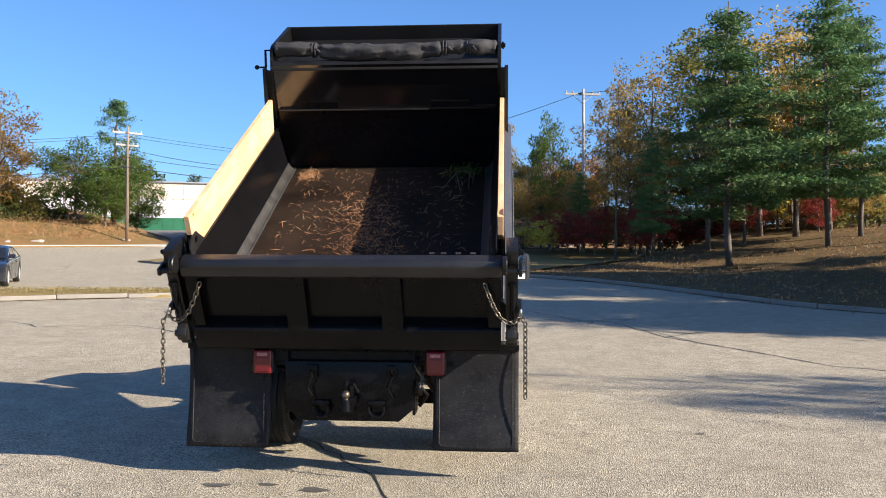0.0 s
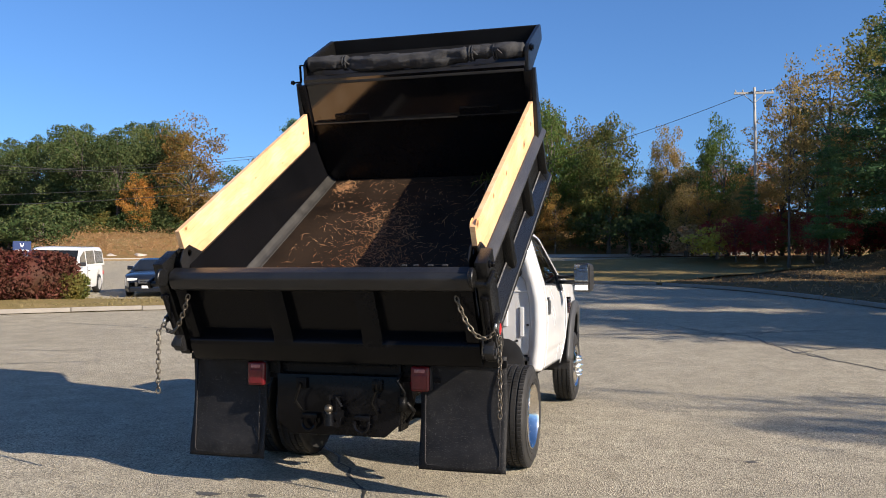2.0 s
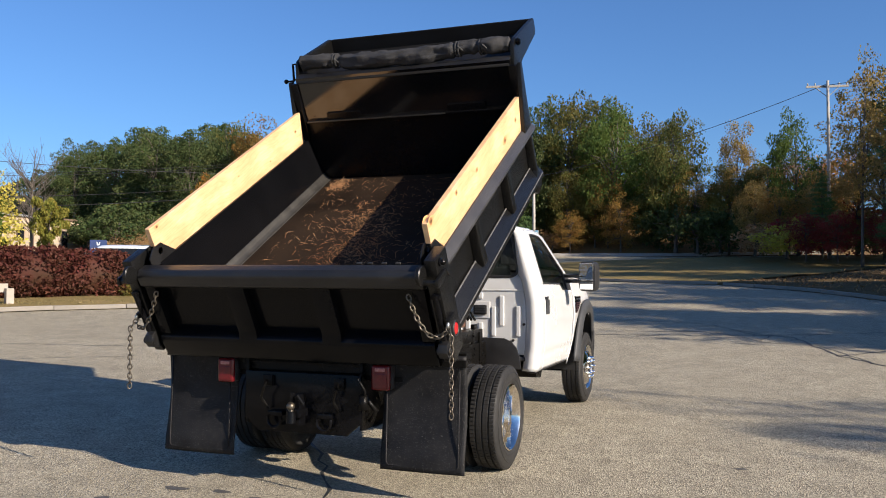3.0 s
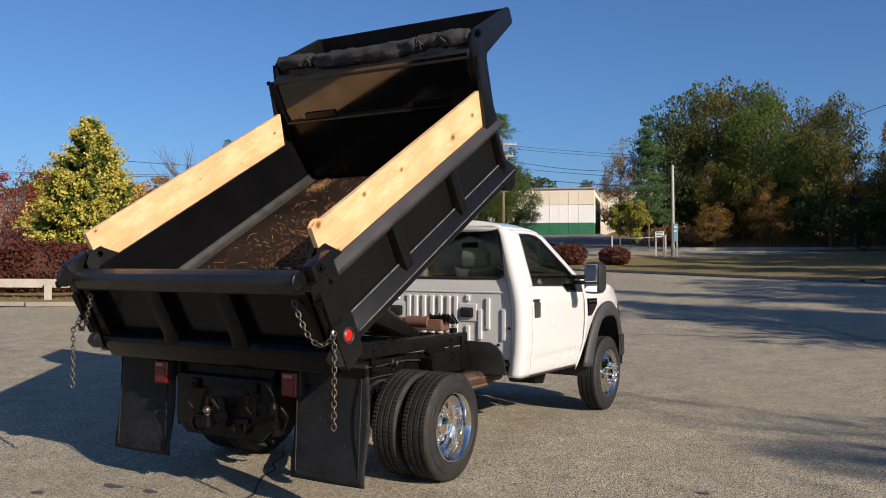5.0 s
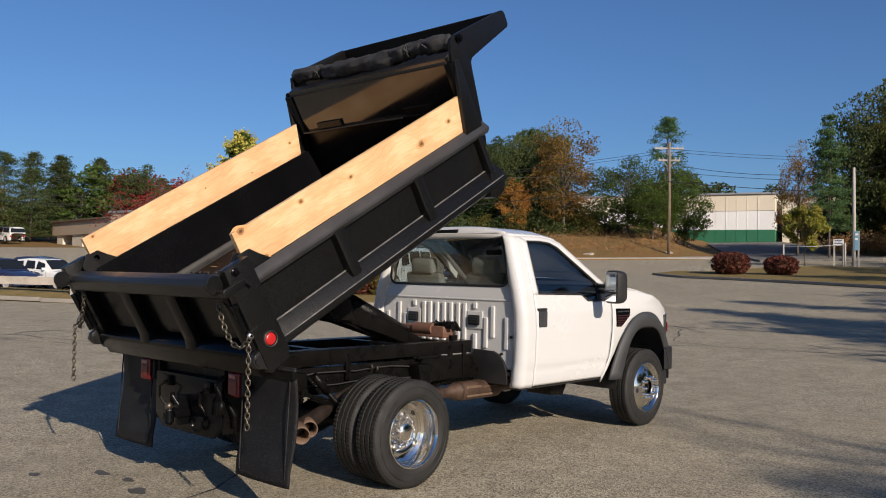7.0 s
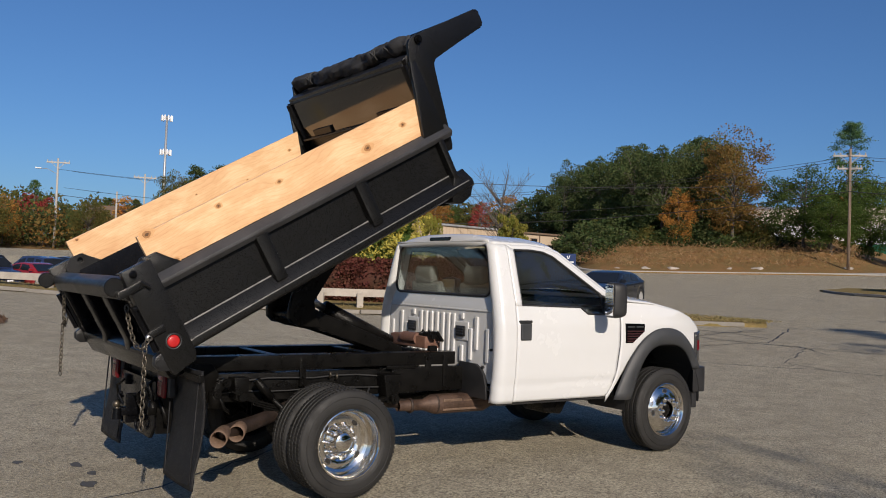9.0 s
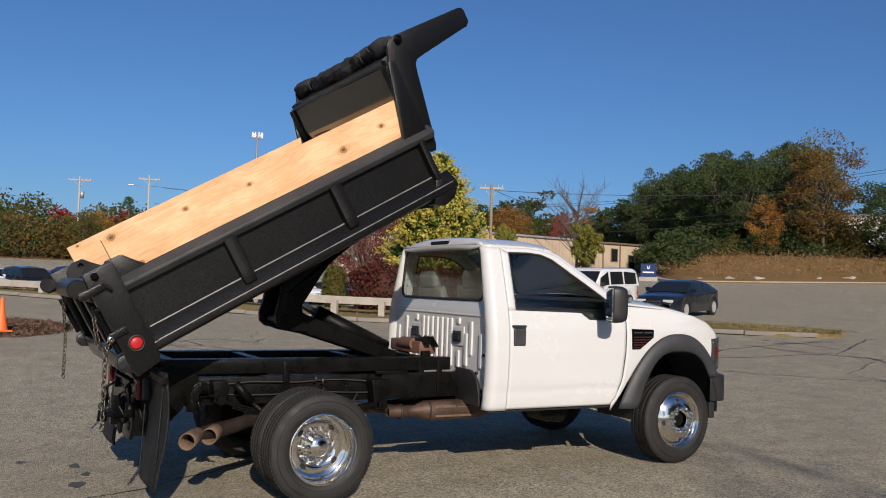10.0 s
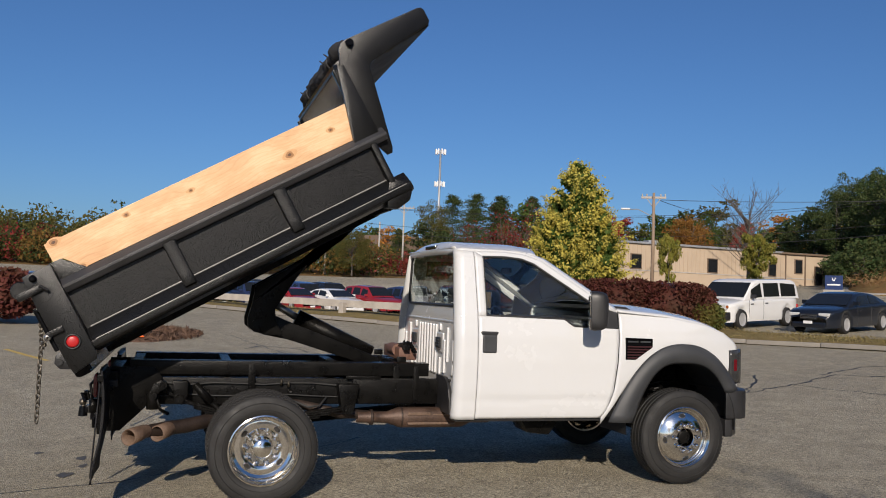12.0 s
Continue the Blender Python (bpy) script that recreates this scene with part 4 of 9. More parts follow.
for x in (-0.66, 0.56, 0.78):
    bm = bm_new()
    for dx in (-0.015, 0.012):
        add_tube(bm, [(x + dx, 2.655 + 0.066 * math.cos(a), 1.24 + 0.066 * math.sin(a)) for a in [2 * math.pi * k / 14 for k in range(15)]], 0.007, 6, f=B)
    add_tube(bm, [(x, 2.57, 1.26), (x + 0.04, 2.54, 1.29), (x + 0.07, 2.55, 1.25)], 0.006, 6, f=B)
    part("tie_cord", bm, CABLE, head, "dark tie cord round the tarp")
bm = bm_new()
add_tube(bm, [(-1.04, 2.655, 1.245), (-1.13, 2.655, 1.245), (-1.13, 2.60, 1.10)], 0.012, 8, f=B)
add_tube(bm, [(-1.125, 2.60, 1.10), (-1.20, 2.60, 1.10)], 0.009, 8, f=B)
bmesh.ops.create_uvsphere(bm, u_segments=10, v_segments=8, radius=0.022, matrix=Matrix.Translation(B(-1.215, 2.60, 1.10)))
part("tarp_crank", bm, BLACK_GLOSS, head, auto=40)
bm = bm_new()
add_tube(bm, [(1.03, 2.698, 1.247), (1.115, 2.698, 1.247)], 0.022, 10, f=B)
add_lathe(bm, [(0, 0.001), (0, 0.034), (0.015, 0.034), (0.015, 0.001)], 12, lambda x, a, b: B(1.085 + x, 2.698 + a, 1.247 + b))
part("roller_end", bm, BLACK_GLOSS, head, auto=40)

# -- pine side boards
for sx in (-1, 1):
    bm = bm_new()
    add_prism(bm, [(0.015, 0.67), (0.015, 0.812), (2.45, 0.832), (2.365, 0.548), (0.19, 0.548), (0.085, 0.67)], -0.019, 0.019, lambda x, u, v: (u, x, v), 0.003)
    board = part("side_board", bm, WOOD, truck, "raw pine plank standing on the body's side rail")
    board.matrix_basis = Matrix(((0, 1, 0, sx * 1.085), (BC, 0, -BS, -1.245), (BS, 0, BC, 1.113), (0, 0, 0, 1)))
    board.data.materials[0] = WOOD
    for u, v, r in (((0.079, 0.799, 0.030), (0.176, 0.562, 0.022), (0.603, 0.761, 0.019), (1.088, 0.725, 0.017), (1.868, 0.654, 0.032), (2.242, 0.694, 0.020)) if sx > 0 else ((2.285, 0.70, 0.014), (1.23, 0.70, 0.008), (0.10, 0.79, 0.015), (1.75, 0.62, 0.008))):
        for face in (-1, 1):
            bm = bm_new()
            n = 14
            ring = [bm.verts.new((u + r * (1 + 0.15 * math.sin(3 * a + u * 9)) * math.cos(a), face * 0.0205, v + r * 0.8 * math.sin(a))) for a in [2 * math.pi * k / n for k in range(n)]]
            mid = bm.verts.new((u, face * 0.0215, v))
            for k in range(n):
                bm.faces.new((ring[k], ring[(k + 1) % n], mid))
            knot = part("knot", bm, KNOT, board)
            for q, mt in ((1.5, KNOT_HALO), (0.45, KNOT_CORE)):
                bm = bm_new()
                ring = [bm.verts.new((u + q * r * (1 + 0.2 * math.sin(2 * a + u * 7)) * math.cos(a) * (1.25 if q > 1 else 1.0), face * (0.0197 if q > 1 else 0.0218), v + q * r * 0.75 * math.sin(a))) for a in [2 * math.pi * k / n for k in range(n)]]
                bm.faces.new(ring)
                part("knot_ring", bm, mt, knot)

# -- debris on the bed floor
rng = np.random.default_rng(11)
cs, ss = [], []
for k in range(2500):
    if k % 3:
        hub_x, hub_u = ((-0.02, 1.0), (-0.12, 1.5), (0.02, 0.60), (-0.78, 2.3), (-0.10, 0.25))[k % 5]
        cx, cu = rng.normal(hub_x, 0.15 if hub_x > -0.5 else 0.06), rng.normal(hub_u, 0.20 if hub_x > -0.5 else 0.08)
    else:
        cx, cu = rng.uniform(-0.8, 0.8), rng.uniform(0.0, 2.44)
    if -0.86 < cx < 0.88 and 0.0 < cu < 2.44:
        cs.append(B(cx, cu, 0.124 + abs(rng.normal(0, 0.004))))
        ss.append(rng.uniform(0.014, 0.054))
chips = link("wood_chips", flakes("wood_chips", cs, ss, rng, slim=0.09, up=B(0, 0, 1) - B(0, 0, 0)), CHIPS)
tagged(chips, "scattered tan wood slivers and pine straw on the truck bed", "debris", kind="stuff")

bm = bm_new()
rb = random.Random(3)
for k in range(5):
    x, u = 0.84 - 0.05 * k, 2.40 - 0.02 * k
    L = rb.uniform(0.25, 0.6)
    a = rb.uniform(1.0, 2.6) if k else -1.65
    add_tube(bm, [(x, u, 0.15), (x + 0.5 * L * math.cos(a), u - abs(0.5 * L * math.sin(a)), 0.19), (x + L * math.cos(a), u - abs(L * math.sin(a)), 0.14)], [0.006, 0.005, 0.002], 5, f=B)
twig = tagged(part("green_branch", bm, BARK), "small broken green branch lying in the bed corner", "branch")
lp, ls = [], []
for k in range(170):
    lp.append(B(rng.normal(0.74, 0.10), 2.36 - abs(rng.normal(0, 0.10)), 0.14 + abs(rng.normal(0, 0.04))))
    ls.append(rng.uniform(0.02, 0.05))
link("foliage", flakes("foliage", lp, ls, rng, slim=0.3), L_GREEN, twig)

# -- chains
def chain(pts, parent, link_len=0.040, r=0.0052):
    """Interlocked oval links along a path."""
    P = [Vector(p) for p in pts]
    acc, seg = [0.0], []
    for a, b in zip(P, P[1:]):
        acc.append(acc[-1] + (b - a).length)
    bm, d, k = bm_new(), 0.0, 0
    while d < acc[-1] - 0.01:
        for i in range(len(P) - 1):
            if acc[i] <= d <= acc[i + 1]:
                q = P[i].lerp(P[i + 1], (d - acc[i]) / (acc[i + 1] - acc[i]))
                t = (P[i + 1] - P[i]).normalized()
        side = t.orthogonal().normalized()
        if k % 2:
            side = t.cross(side)
        h, w = link_len * 0.62, link_len * 0.36
        loop = [q + t * (h * math.sin(a) * 0.95) + side * (w * math.cos(a)) for a in [2 * math.pi * j / 10 for j in range(11)]]
        add_tube(bm, loop, r, 6, caps=False)
        d += link_len * 0.86
        k += 1
    return part("chain", bm, CHAIN_STEEL, parent, "tarnished steel tailgate chain", smooth=True)


def drape(a, b, sag, n=12):
    a, b = Vector(a), Vector(b)
    return [a.lerp(b, i / n) - Vector((0, 0, sag * 4 * (i / n) * (1 - i / n))) for i in range(n + 1)]


for sx in (-1, 1):
    hook = B(sx * 1.225, -0.26, 0.20)
    chain(drape(B(sx * 0.985, -0.225, 0.41), hook, 0.13), truck)
    low = 0.575 if sx > 0 else 0.67
    chain([hook, Vector((hook.x + sx * 0.03, hook.y - 0.02, hook.z - 0.05)), Vector((hook.x + sx * 0.03, hook.y - 0.02, low))], truck)

# -- chassis
bm = bm_new()
for sx in (-1, 1):
    add_prism(bm, [(0.34, 0.62), (0.435, 0.62), (0.435, 0.835), (0.34, 0.835), (0.34, 0.82), (0.42, 0.82), (0.42, 0.635), (0.34, 0.635)], -1.20, 4.2, lambda y, x, z: (sx * x, y, z), 0.004)
frame_rail = part("chassis_frame", bm, CHASSIS, truck, auto=40)
for sx in (-1, 1):
    bm = bm_new()
    add_prism(bm, [(-1.05, 0.975), (1.41, 0.975), (1.41, 0.862), (-0.80, 0.862), (-1.05, 0.90)], sx * 0.33, sx * 0.470, None, 0.008)
    part("subframe_rail", bm, CHASSIS, frame_rail, auto=40)
    bm = bm_new()
    add_prism(bm, [(0.74, 0.845), (1.46, 0.845), (1.50, 0.825), (1.53, 0.75), (1.52, 0.64), (1.50, 0.628), (0.80, 0.628), (0.74, 0.70)], sx * 0.42, sx * 0.476, None, 0.010)
    add_box(bm, sx * 0.475 - 0.008, sx * 0.475 + 0.012, 1.27, 1.32, 0.665, 0.95, 0.004)
    add_box(bm, sx * 0.475 - 0.008, sx * 0.475 + 0.012, 0.68, 0.98, 0.836, 0.864, 0.004)
    add_box(bm, sx * 0.46 - 0.02, sx * 0.46 + 0.02, 1.12, 1.20, 0.98, 1.03, 0.006)
    part("side_plate", bm, CHASSIS, frame_rail, auto=40)
    for y in (-0.10, 1.12):
        bm = bm_new()
        add_box(bm, sx * 0.462 - 0.010, sx * 0.462 + 0.010, y - 0.028, y + 0.028, 0.72, 0.95, 0.005)
        for dz, dy in ((0.745, 0.0), (0.80, 0.0), (0.92, -0.01)):
            add_tube(bm, [(sx * 0.465, y + dy, dz), (sx * 0.487, y + dy, dz)], 0.011, 6)
        part("mount_bracket", bm, CHASSIS, frame_rail, auto=40)
    bm = bm_new()
    for y, z, r in ((-0.45, 0.73, 0.022), (-0.30, 0.74, 0.014), (0.22, 0.73, 0.024), (0.30, 0.73, 0.016), (0.42, 0.75, 0.02), (0.86, 0.92, 0.026), (-0.2, 0.92, 0.012), (0.1, 0.92, 0.012)):
        add_lathe(bm, [(0, r), (0.008, r), (0.010, r * 0.7), (0.004, r * 0.5), (0.004, 0.001)], 12, lambda x, a, b: (sx * (0.436 if z < 0.84 else 0.456) + sx * x, y + a, z + b))
    tagged(part("rivet", bm, CHASSIS, frame_rail, smooth=True), kind="stuff")
for y in (-1.0, -0.3, 0.6, 1.20):
    bm = bm_new()
    add_box(bm, -0.34, 0.34, y - 0.04, y + 0.04, 0.87, 0.97, 0.006)
    part("crossmember", bm, CHASSIS, frame_rail)
for sx in (-1, 1):
    for k in range(6):
        bm = bm_new()
        L, zz = 0.74 - 0.095 * k, 0.545 - 0.017 * k
        arc = [(L * q, zz + 0.17 * (L * q / 0.74) ** 2 * (1.0 if q < 0 else 0.45)) for q in (-1, -0.75, -0.5, -0.25, 0, 0.25, 0.5, 0.75, 1)]
        add_prism(bm, arc + [(y, z + 0.013) for y, z in reversed(arc)], sx * 0.55 - 0.035, sx * 0.55 + 0.035)
        part("spring_leaf", bm, CHASSIS, frame_rail)
    bm = bm_new()
    for y in (-0.075, 0.075):
        for x in (0.50, 0.60):
            add_tube(bm, [(sx * x, y - 0.045, 0.62), (sx * x, y - 0.045, 0.34)], 0.011, 6)
    part("spring_clamp", bm, CHASSIS, frame_rail)
    bm = bm_new()
    add_prism(bm, [(-0.90, 0.70), (-0.86, 0.68), (-0.76, 0.80), (-0.80, 0.83), (-0.86, 0.80)], sx * 0.585, sx * 0.60, None, 0.004)
    for y, z in ((-0.79, 0.79), (-0.86, 0.71)):
        add_tube(bm, [(sx * 0.50, y, z), (sx * 0.625, y, z)], 0.030, 12)
        add_tube(bm, [(sx * 0.625, y, z), (sx * 0.64, y, z)], 0.014, 6)
    part("spring_shackle", bm, CHASSIS, frame_rail, auto=40)
    bm = bm_new()
    for y, z in ((0.14, 0.80), (0.20, 0.785)):
        add_tube(bm, [(sx * 0.46, y, z - 0.02), (sx * 0.49, y, z), (sx * 0.485, y, z + 0.03)], 0.010, 6)
    part("brake_fitting", bm, CHAIN_STEEL, frame_rail, smooth=True)
    bm = bm_new()
    add_prism(bm, [(-0.72, 0.82), (-0.60, 0.82), (-0.60, 0.70), (-0.64, 0.63), (-0.70, 0.66)], sx * 0.44, sx * 0.58, None, 0.01)
    add_tube(bm, [(sx * 0.43, -0.66, 0.68), (sx * 0.63, -0.66, 0.68)], 0.032, 10)
    part("spring_hanger", bm, CHASSIS, frame_rail, auto=40)
    bm = bm_new()
    add_prism(bm, [(0.60, 0.80), (0.78, 0.80), (0.74, 0.57), (0.69, 0.55), (0.64, 0.57)], sx * 0.44, sx * 0.58, None, 0.01)
    add_tube(bm, [(sx * 0.43, 0.69, 0.60), (sx * 0.63, 0.69, 0.60)], 0.040, 14)
    add_tube(bm, [(sx * 0.63, 0.69, 0.60), (sx * 0.645, 0.69, 0.60)], 0.018, 6)
    part("spring_hanger", bm, CHASSIS, frame_rail, auto=40)
    bm = bm_new()
    add_tube(bm, [(sx * 0.60, -0.55, 0.80), (sx * 0.60, -0.42, 0.66)], 0.032, 10)
    add_tube(bm, [(sx * 0.60, -0.42, 0.66), (sx * 0.60, -0.14, 0.40)], 0.02, 10)
    part("shock_absorber", bm, CHASSIS, frame_rail, smooth=True)
    # black plate added behind the mud flap, in place of the shadow there
    bm = bm_new()
    add_prism(bm, [(-1.26, 0.92), (-0.86, 0.92), (-0.80, 0.84), (-0.92, 0.60), (-1.10, 0.42), (-1.26, 0.42)], sx * 0.455, sx * 0.475, None, 0.003)
    part("rear_apron", bm, CHASSIS, frame_rail, auto=40)
bm = bm_new()
add_tube(bm, [(x, -0.045, 0.376) for x in (-0.75, -0.2, 0.0, 0.2, 0.75)], [0.06, 0.065, 0.16, 0.065, 0.06], 16)
part("rear_axle", bm, CHASSIS, frame_rail, smooth=True)
bm = bm_new()
add_tube(bm, [(-0.85, 3.58, 0.40), (0.85, 3.58, 0.40)], 0.05, 12)
part("front_axle", bm, CHASSIS, frame_rail, smooth=True)
bm = bm_new()
add_tube(bm, [(0.0, 0.1, 0.42), (0.0, 2.2, 0.60)], 0.045, 12)
part("drive_shaft", bm, CHASSIS, frame_rail, smooth=True)
bm = bm_new()
add_box(bm, -0.62, -0.34, 1.5, 2.6, 0.42, 0.72, 0.04)
part("fuel_tank", bm, CHASSIS, frame_rail)
bm = bm_new()
add_box(bm, -0.30, 0.30, 2.7, 4.0, 0.45, 1.0, 0.05)
part("engine_sump", bm, CHASSIS, frame_rail)
bm = bm_new()
add_prism(bm, [(2.16, 0.52), (2.22, 0.42), (2.42, 0.40), (2.50, 0.52), (2.50, 0.60), (2.16, 0.60)], 0.50, 0.80, None, 0.015)
part("step_bracket", bm, CHASSIS, frame_rail, auto=40)
for sx in (-1, 1):
    bm = bm_new()
    for k in range(6):
        add_tube(bm, [(sx * 0.62 + 0.06 * math.cos(a), 3.55 + 0.06 * math.sin(a), 0.52 + 0.055 * (k + a / 6.283)) for a in [2 * math.pi * j / 10 for j in range(11)]], 0.011, 6)
    part("coil_spring", bm, CHASSIS, frame_rail)
for k, (z, r) in enumerate(((0.79, 0.007), (0.70, 0.006))):
    bm = bm_new()
    rr = random.Random(60 + k)
    add_tube(bm, [(0.452 + rr.uniform(0, 0.012), -1.0 + 0.2 * j, z + rr.uniform(-0.02, 0.015)) for j in range(12)], r, 6)
    part("brake_line", bm, CABLE, frame_rail, smooth=True)
bm = bm_new()
add_tube(bm, [(0.47, 0.52, 0.68), (0.52, 0.46, 0.62), (0.55, 0.36, 0.61), (0.52, 0.24, 0.66)], 0.009, 8)
part("brake_hose", bm, CABLE, frame_rail, smooth=True)
bm = bm_new()
add_lathe(bm, [(0, 0.001), (0, 0.05), (0.10, 0.05), (0.13, 0.035), (0.13, 0.001)], 14, lambda x, a, b: (0.56 + a, -0.86 + b, 0.60 + x))
add_tube(bm, [(0.50, -0.86, 0.74), (0.58, -0.84, 0.70), (0.60, -0.80, 0.60), (0.55, -0.74, 0.56)], 0.014, 8)
part("trailer_plug_box", bm, CHASSIS, frame_rail, smooth=True)
# exhaust with twin tips
bm = bm_new()
add_tube(bm, [(0.50, 1.02, 0.525), (0.45, 0.62, 0.55), (0.42, 0.3, 0.62), (0.44, 0.0, 0.64), (0.48, -0.25, 0.56), (0.56, -0.42, 0.51), (0.66, -0.60, 0.485), (0.74, -0.74, 0.478), (0.83, -0.87, 0.472), (0.90, -0.925, 0.470)], [0.04, 0.04, 0.04, 0.04, 0.046, 0.054, 0.056, 0.054, 0.048, 0.040], 14)
pipe = part("exhaust", bm, DARK_RUST, truck, "dark rusty exhaust pipe with silencer and twin tips", smooth=True)
bm = bm_new()
add_lathe(bm, [(0.78, 0.044), (0.86, 0.046), (0.90, 0.056), (0.93, 0.046), (1.04, 0.05), (1.14, 0.090), (1.17, 0.096), (1.66, 0.096), (1.70, 0.086), (1.78, 0.05), (1.95, 0.05)], 28, lambda x, a, b: (0.52 + a * 0.95, x, 0.520 + max(-0.082, min(0.082, b))))
sil = part("silencer", bm, RUST, pipe, "rust-brown pressed-steel silencer", auto=30)
for y0, y1, z0, z1 in ((1.20, 1.40, 0.545, 0.572), (1.20, 1.62, 0.468, 0.488), (1.42, 1.62, 0.545, 0.556)):
    bm = bm_new()
    add_box(bm, 0.585, 0.612, y0, y1, z0, z1, 0.006)
    part("pressed_rib", bm, TAN_RUST, sil)
for y in (0.90, 1.155):
    bm = bm_new()
    add_lathe(bm, [(-0.012, 0.060), (-0.010, 0.066), (0.010, 0.066), (0.012, 0.060)] if y < 1 else [(-0.008, 0.085), (-0.006, 0.094), (0.006, 0.094), (0.008, 0.085)], 24, lambda x, p, q: (0.52 + p, y + x, 0.520 + max(-0.084, min(0.084, q))))
    part("clamp_band", bm, DARK_RUST, pipe, smooth=True)
for x0, y0 in ((0.700, -0.700), (0.855, -0.890)):
    bm = bm_new()
    add_lathe(bm, [(0.0, 0.048), (0.10, 0.058), (0.22, 0.060), (0.22, 0.053), (0.06, 0.045)], 20, lambda x, a, b: Vector((x0 + 0.86 * x + a * 0.51, y0 - 0.51 * x + a * 0.86, 0.478 - 0.08 * x + b)))
    part("exhaust_tip", bm, TAN_RUST, pipe, "tan-brown flared exhaust tip", smooth=True)

# -- hoist: lift arm under the body, scissor links and cylinder
bm = bm_new()
for sx in (-1, 1):
    add_prism(bm, [(-0.085, 1.60), (-0.105, 1.46), (-0.14, 1.32), (-0.135, 1.25), (-0.085, 1.205), (0.0, 1.19), (0.16, 1.175), (0.10, 1.30), (0.085, 1.40), (0.26, 1.68), (0.46, 1.95), (0.90, 2.30), (0.62, 2.02)], sx * 0.22 - 0.03, sx * 0.22 + 0.03, None, 0.008)
add_tube(bm, [(-0.26, -0.06, 1.28), (0.26, -0.06, 1.28)], 0.04, 12)
hoist = part("lift_arm", bm, CHASSIS, truck, auto=40)
for sx in (-1, 1):
    bm = bm_new()
    add_prism(bm, [(-0.10, 1.22), (-0.06, 1.33), (0.06, 1.36), (0.26, 1.28), (1.02, 1.0), (1.02, 0.92), (0.92, 0.93), (0.22, 1.14), (0.0, 1.18)], sx * 0.16 - 0.02, sx * 0.16 + 0.02, None, 0.008)
    part("scissor_link", bm, CHASSIS, hoist, auto=40)
bm = bm_new()
add_tube(bm, [(0, 0.30, 1.33), (0, 0.98, 1.02)], 0.075, 16)
part("hydraulic_cylinder", bm, CHASSIS, hoist, smooth=True)
bm = bm_new()
add_tube(bm, [(0, 0.05, 1.47), (0, 0.34, 1.31)], 0.032, 14)
part("piston_rod", bm, CHROME_DULL, hoist, smooth=True)
bm = bm_new()
add_box(bm, -0.28, 0.32, 1.17, 1.34, 0.99, 1.10, 0.02)
add_lathe(bm, [(-0.12, 0.001), (-0.12, 0.055), (0.12, 0.055), (0.12, 0.001)], 16, lambda x, a, b: (0.05 + x, 1.2 + a, 1.07 + b))
part("hydraulic_pump", bm, HOIST_RED, truck, "faded red-brown hydraulic pump unit", auto=40)
bm = bm_new()
for k in range(8):
    r = random.Random(30 + k)
    x = 0.12 + 0.035 * k
    add_tube(bm, [(x, 1.24, 1.09), (x + 0.02, 1.26, 1.13 + 0.03 * r.random()), (x + 0.06, 1.30, 1.06)], 0.013, 6)
    add_box(bm, x, x + 0.03, 1.2, 1.25, 1.08, 1.12 + 0.03 * r.random(), 0.005)
part("valve_block", bm, CHASSIS, truck)

# -- rear hitch plate, lamps, mud flaps
bm = bm_new()
add_prism(bm, [(-0.47, 0.80), (0.47, 0.80), (0.47, 0.47), (0.36, 0.375), (-0.36, 0.375), (-0.47, 0.47)], -1.275, -1.25, lambda y, x, z: (x, y, z), 0.004)
hitch = part("hitch_plate", bm, BLACK_GLOSS, truck, auto=40)
bm = bm_new()
add_box(bm, -0.60, 0.60, -1.22, -1.12, 0.80, 0.90, 0.01)
add_box(bm, -0.75, 0.75, -1.20, -1.15, 0.76, 0.80, 0.006)
add_box(bm, -0.50, 0.50, -1.235, -1.2, 0.86, 0.875, 0.004)
part("rear_crossmember", bm, CHASSIS, hitch)
bm = bm_new()
add_box(bm, -0.055, 0.055, -1.40, -1.27, 0.50, 0.56, 0.008)
add_box(bm, -0.035, 0.035, -1.36, -1.275, 0.44, 0.66, 0.008)
add_tube(bm, [(0, -1.42, 0.55), (0, -1.42, 0.47)], [0.03, 0.038], 12)
add_tube(bm, [(-0.01, -1.38, 0.64), (0.06, -1.43, 0.66), (0.085, -1.40, 0.60)], 0.012, 8)
add_tube(bm, [(0.0, -1.40, 0.60), (0.0, -1.40, 0.68)], 0.02, 8)
part("pintle_hook", bm, BLACK_GLOSS, hitch, auto=40)
bm = bm_new()
bmesh.ops.create_uvsphere(bm, u_segments=14, v_segments=10, radius=0.03, matrix=Matrix.Translation((0, -1.425, 0.585)))
add_tube(bm, [(0, -1.42, 0.53), (0, -1.42, 0.575)], 0.018, 10)
part("tow_ball", bm, CHAIN_STEEL, hitch, "worn bright tow ball", smooth=True)
for x in (-0.20, 0.20):
    bm = bm_new()
    add_tube(bm, [(x + 0.055 * math.cos(a), -1.315, 0.47 + 0.06 * math.sin(a)) for a in [math.pi * (0.9 + 1.2 * k / 12) for k in range(13)]], 0.012, 8)
    add_box(bm, x - 0.06, x + 0.06, -1.31, -1.27, 0.49, 0.525, 0.006)
    part("shackle_ring", bm, BLACK_GLOSS, hitch, auto=40)
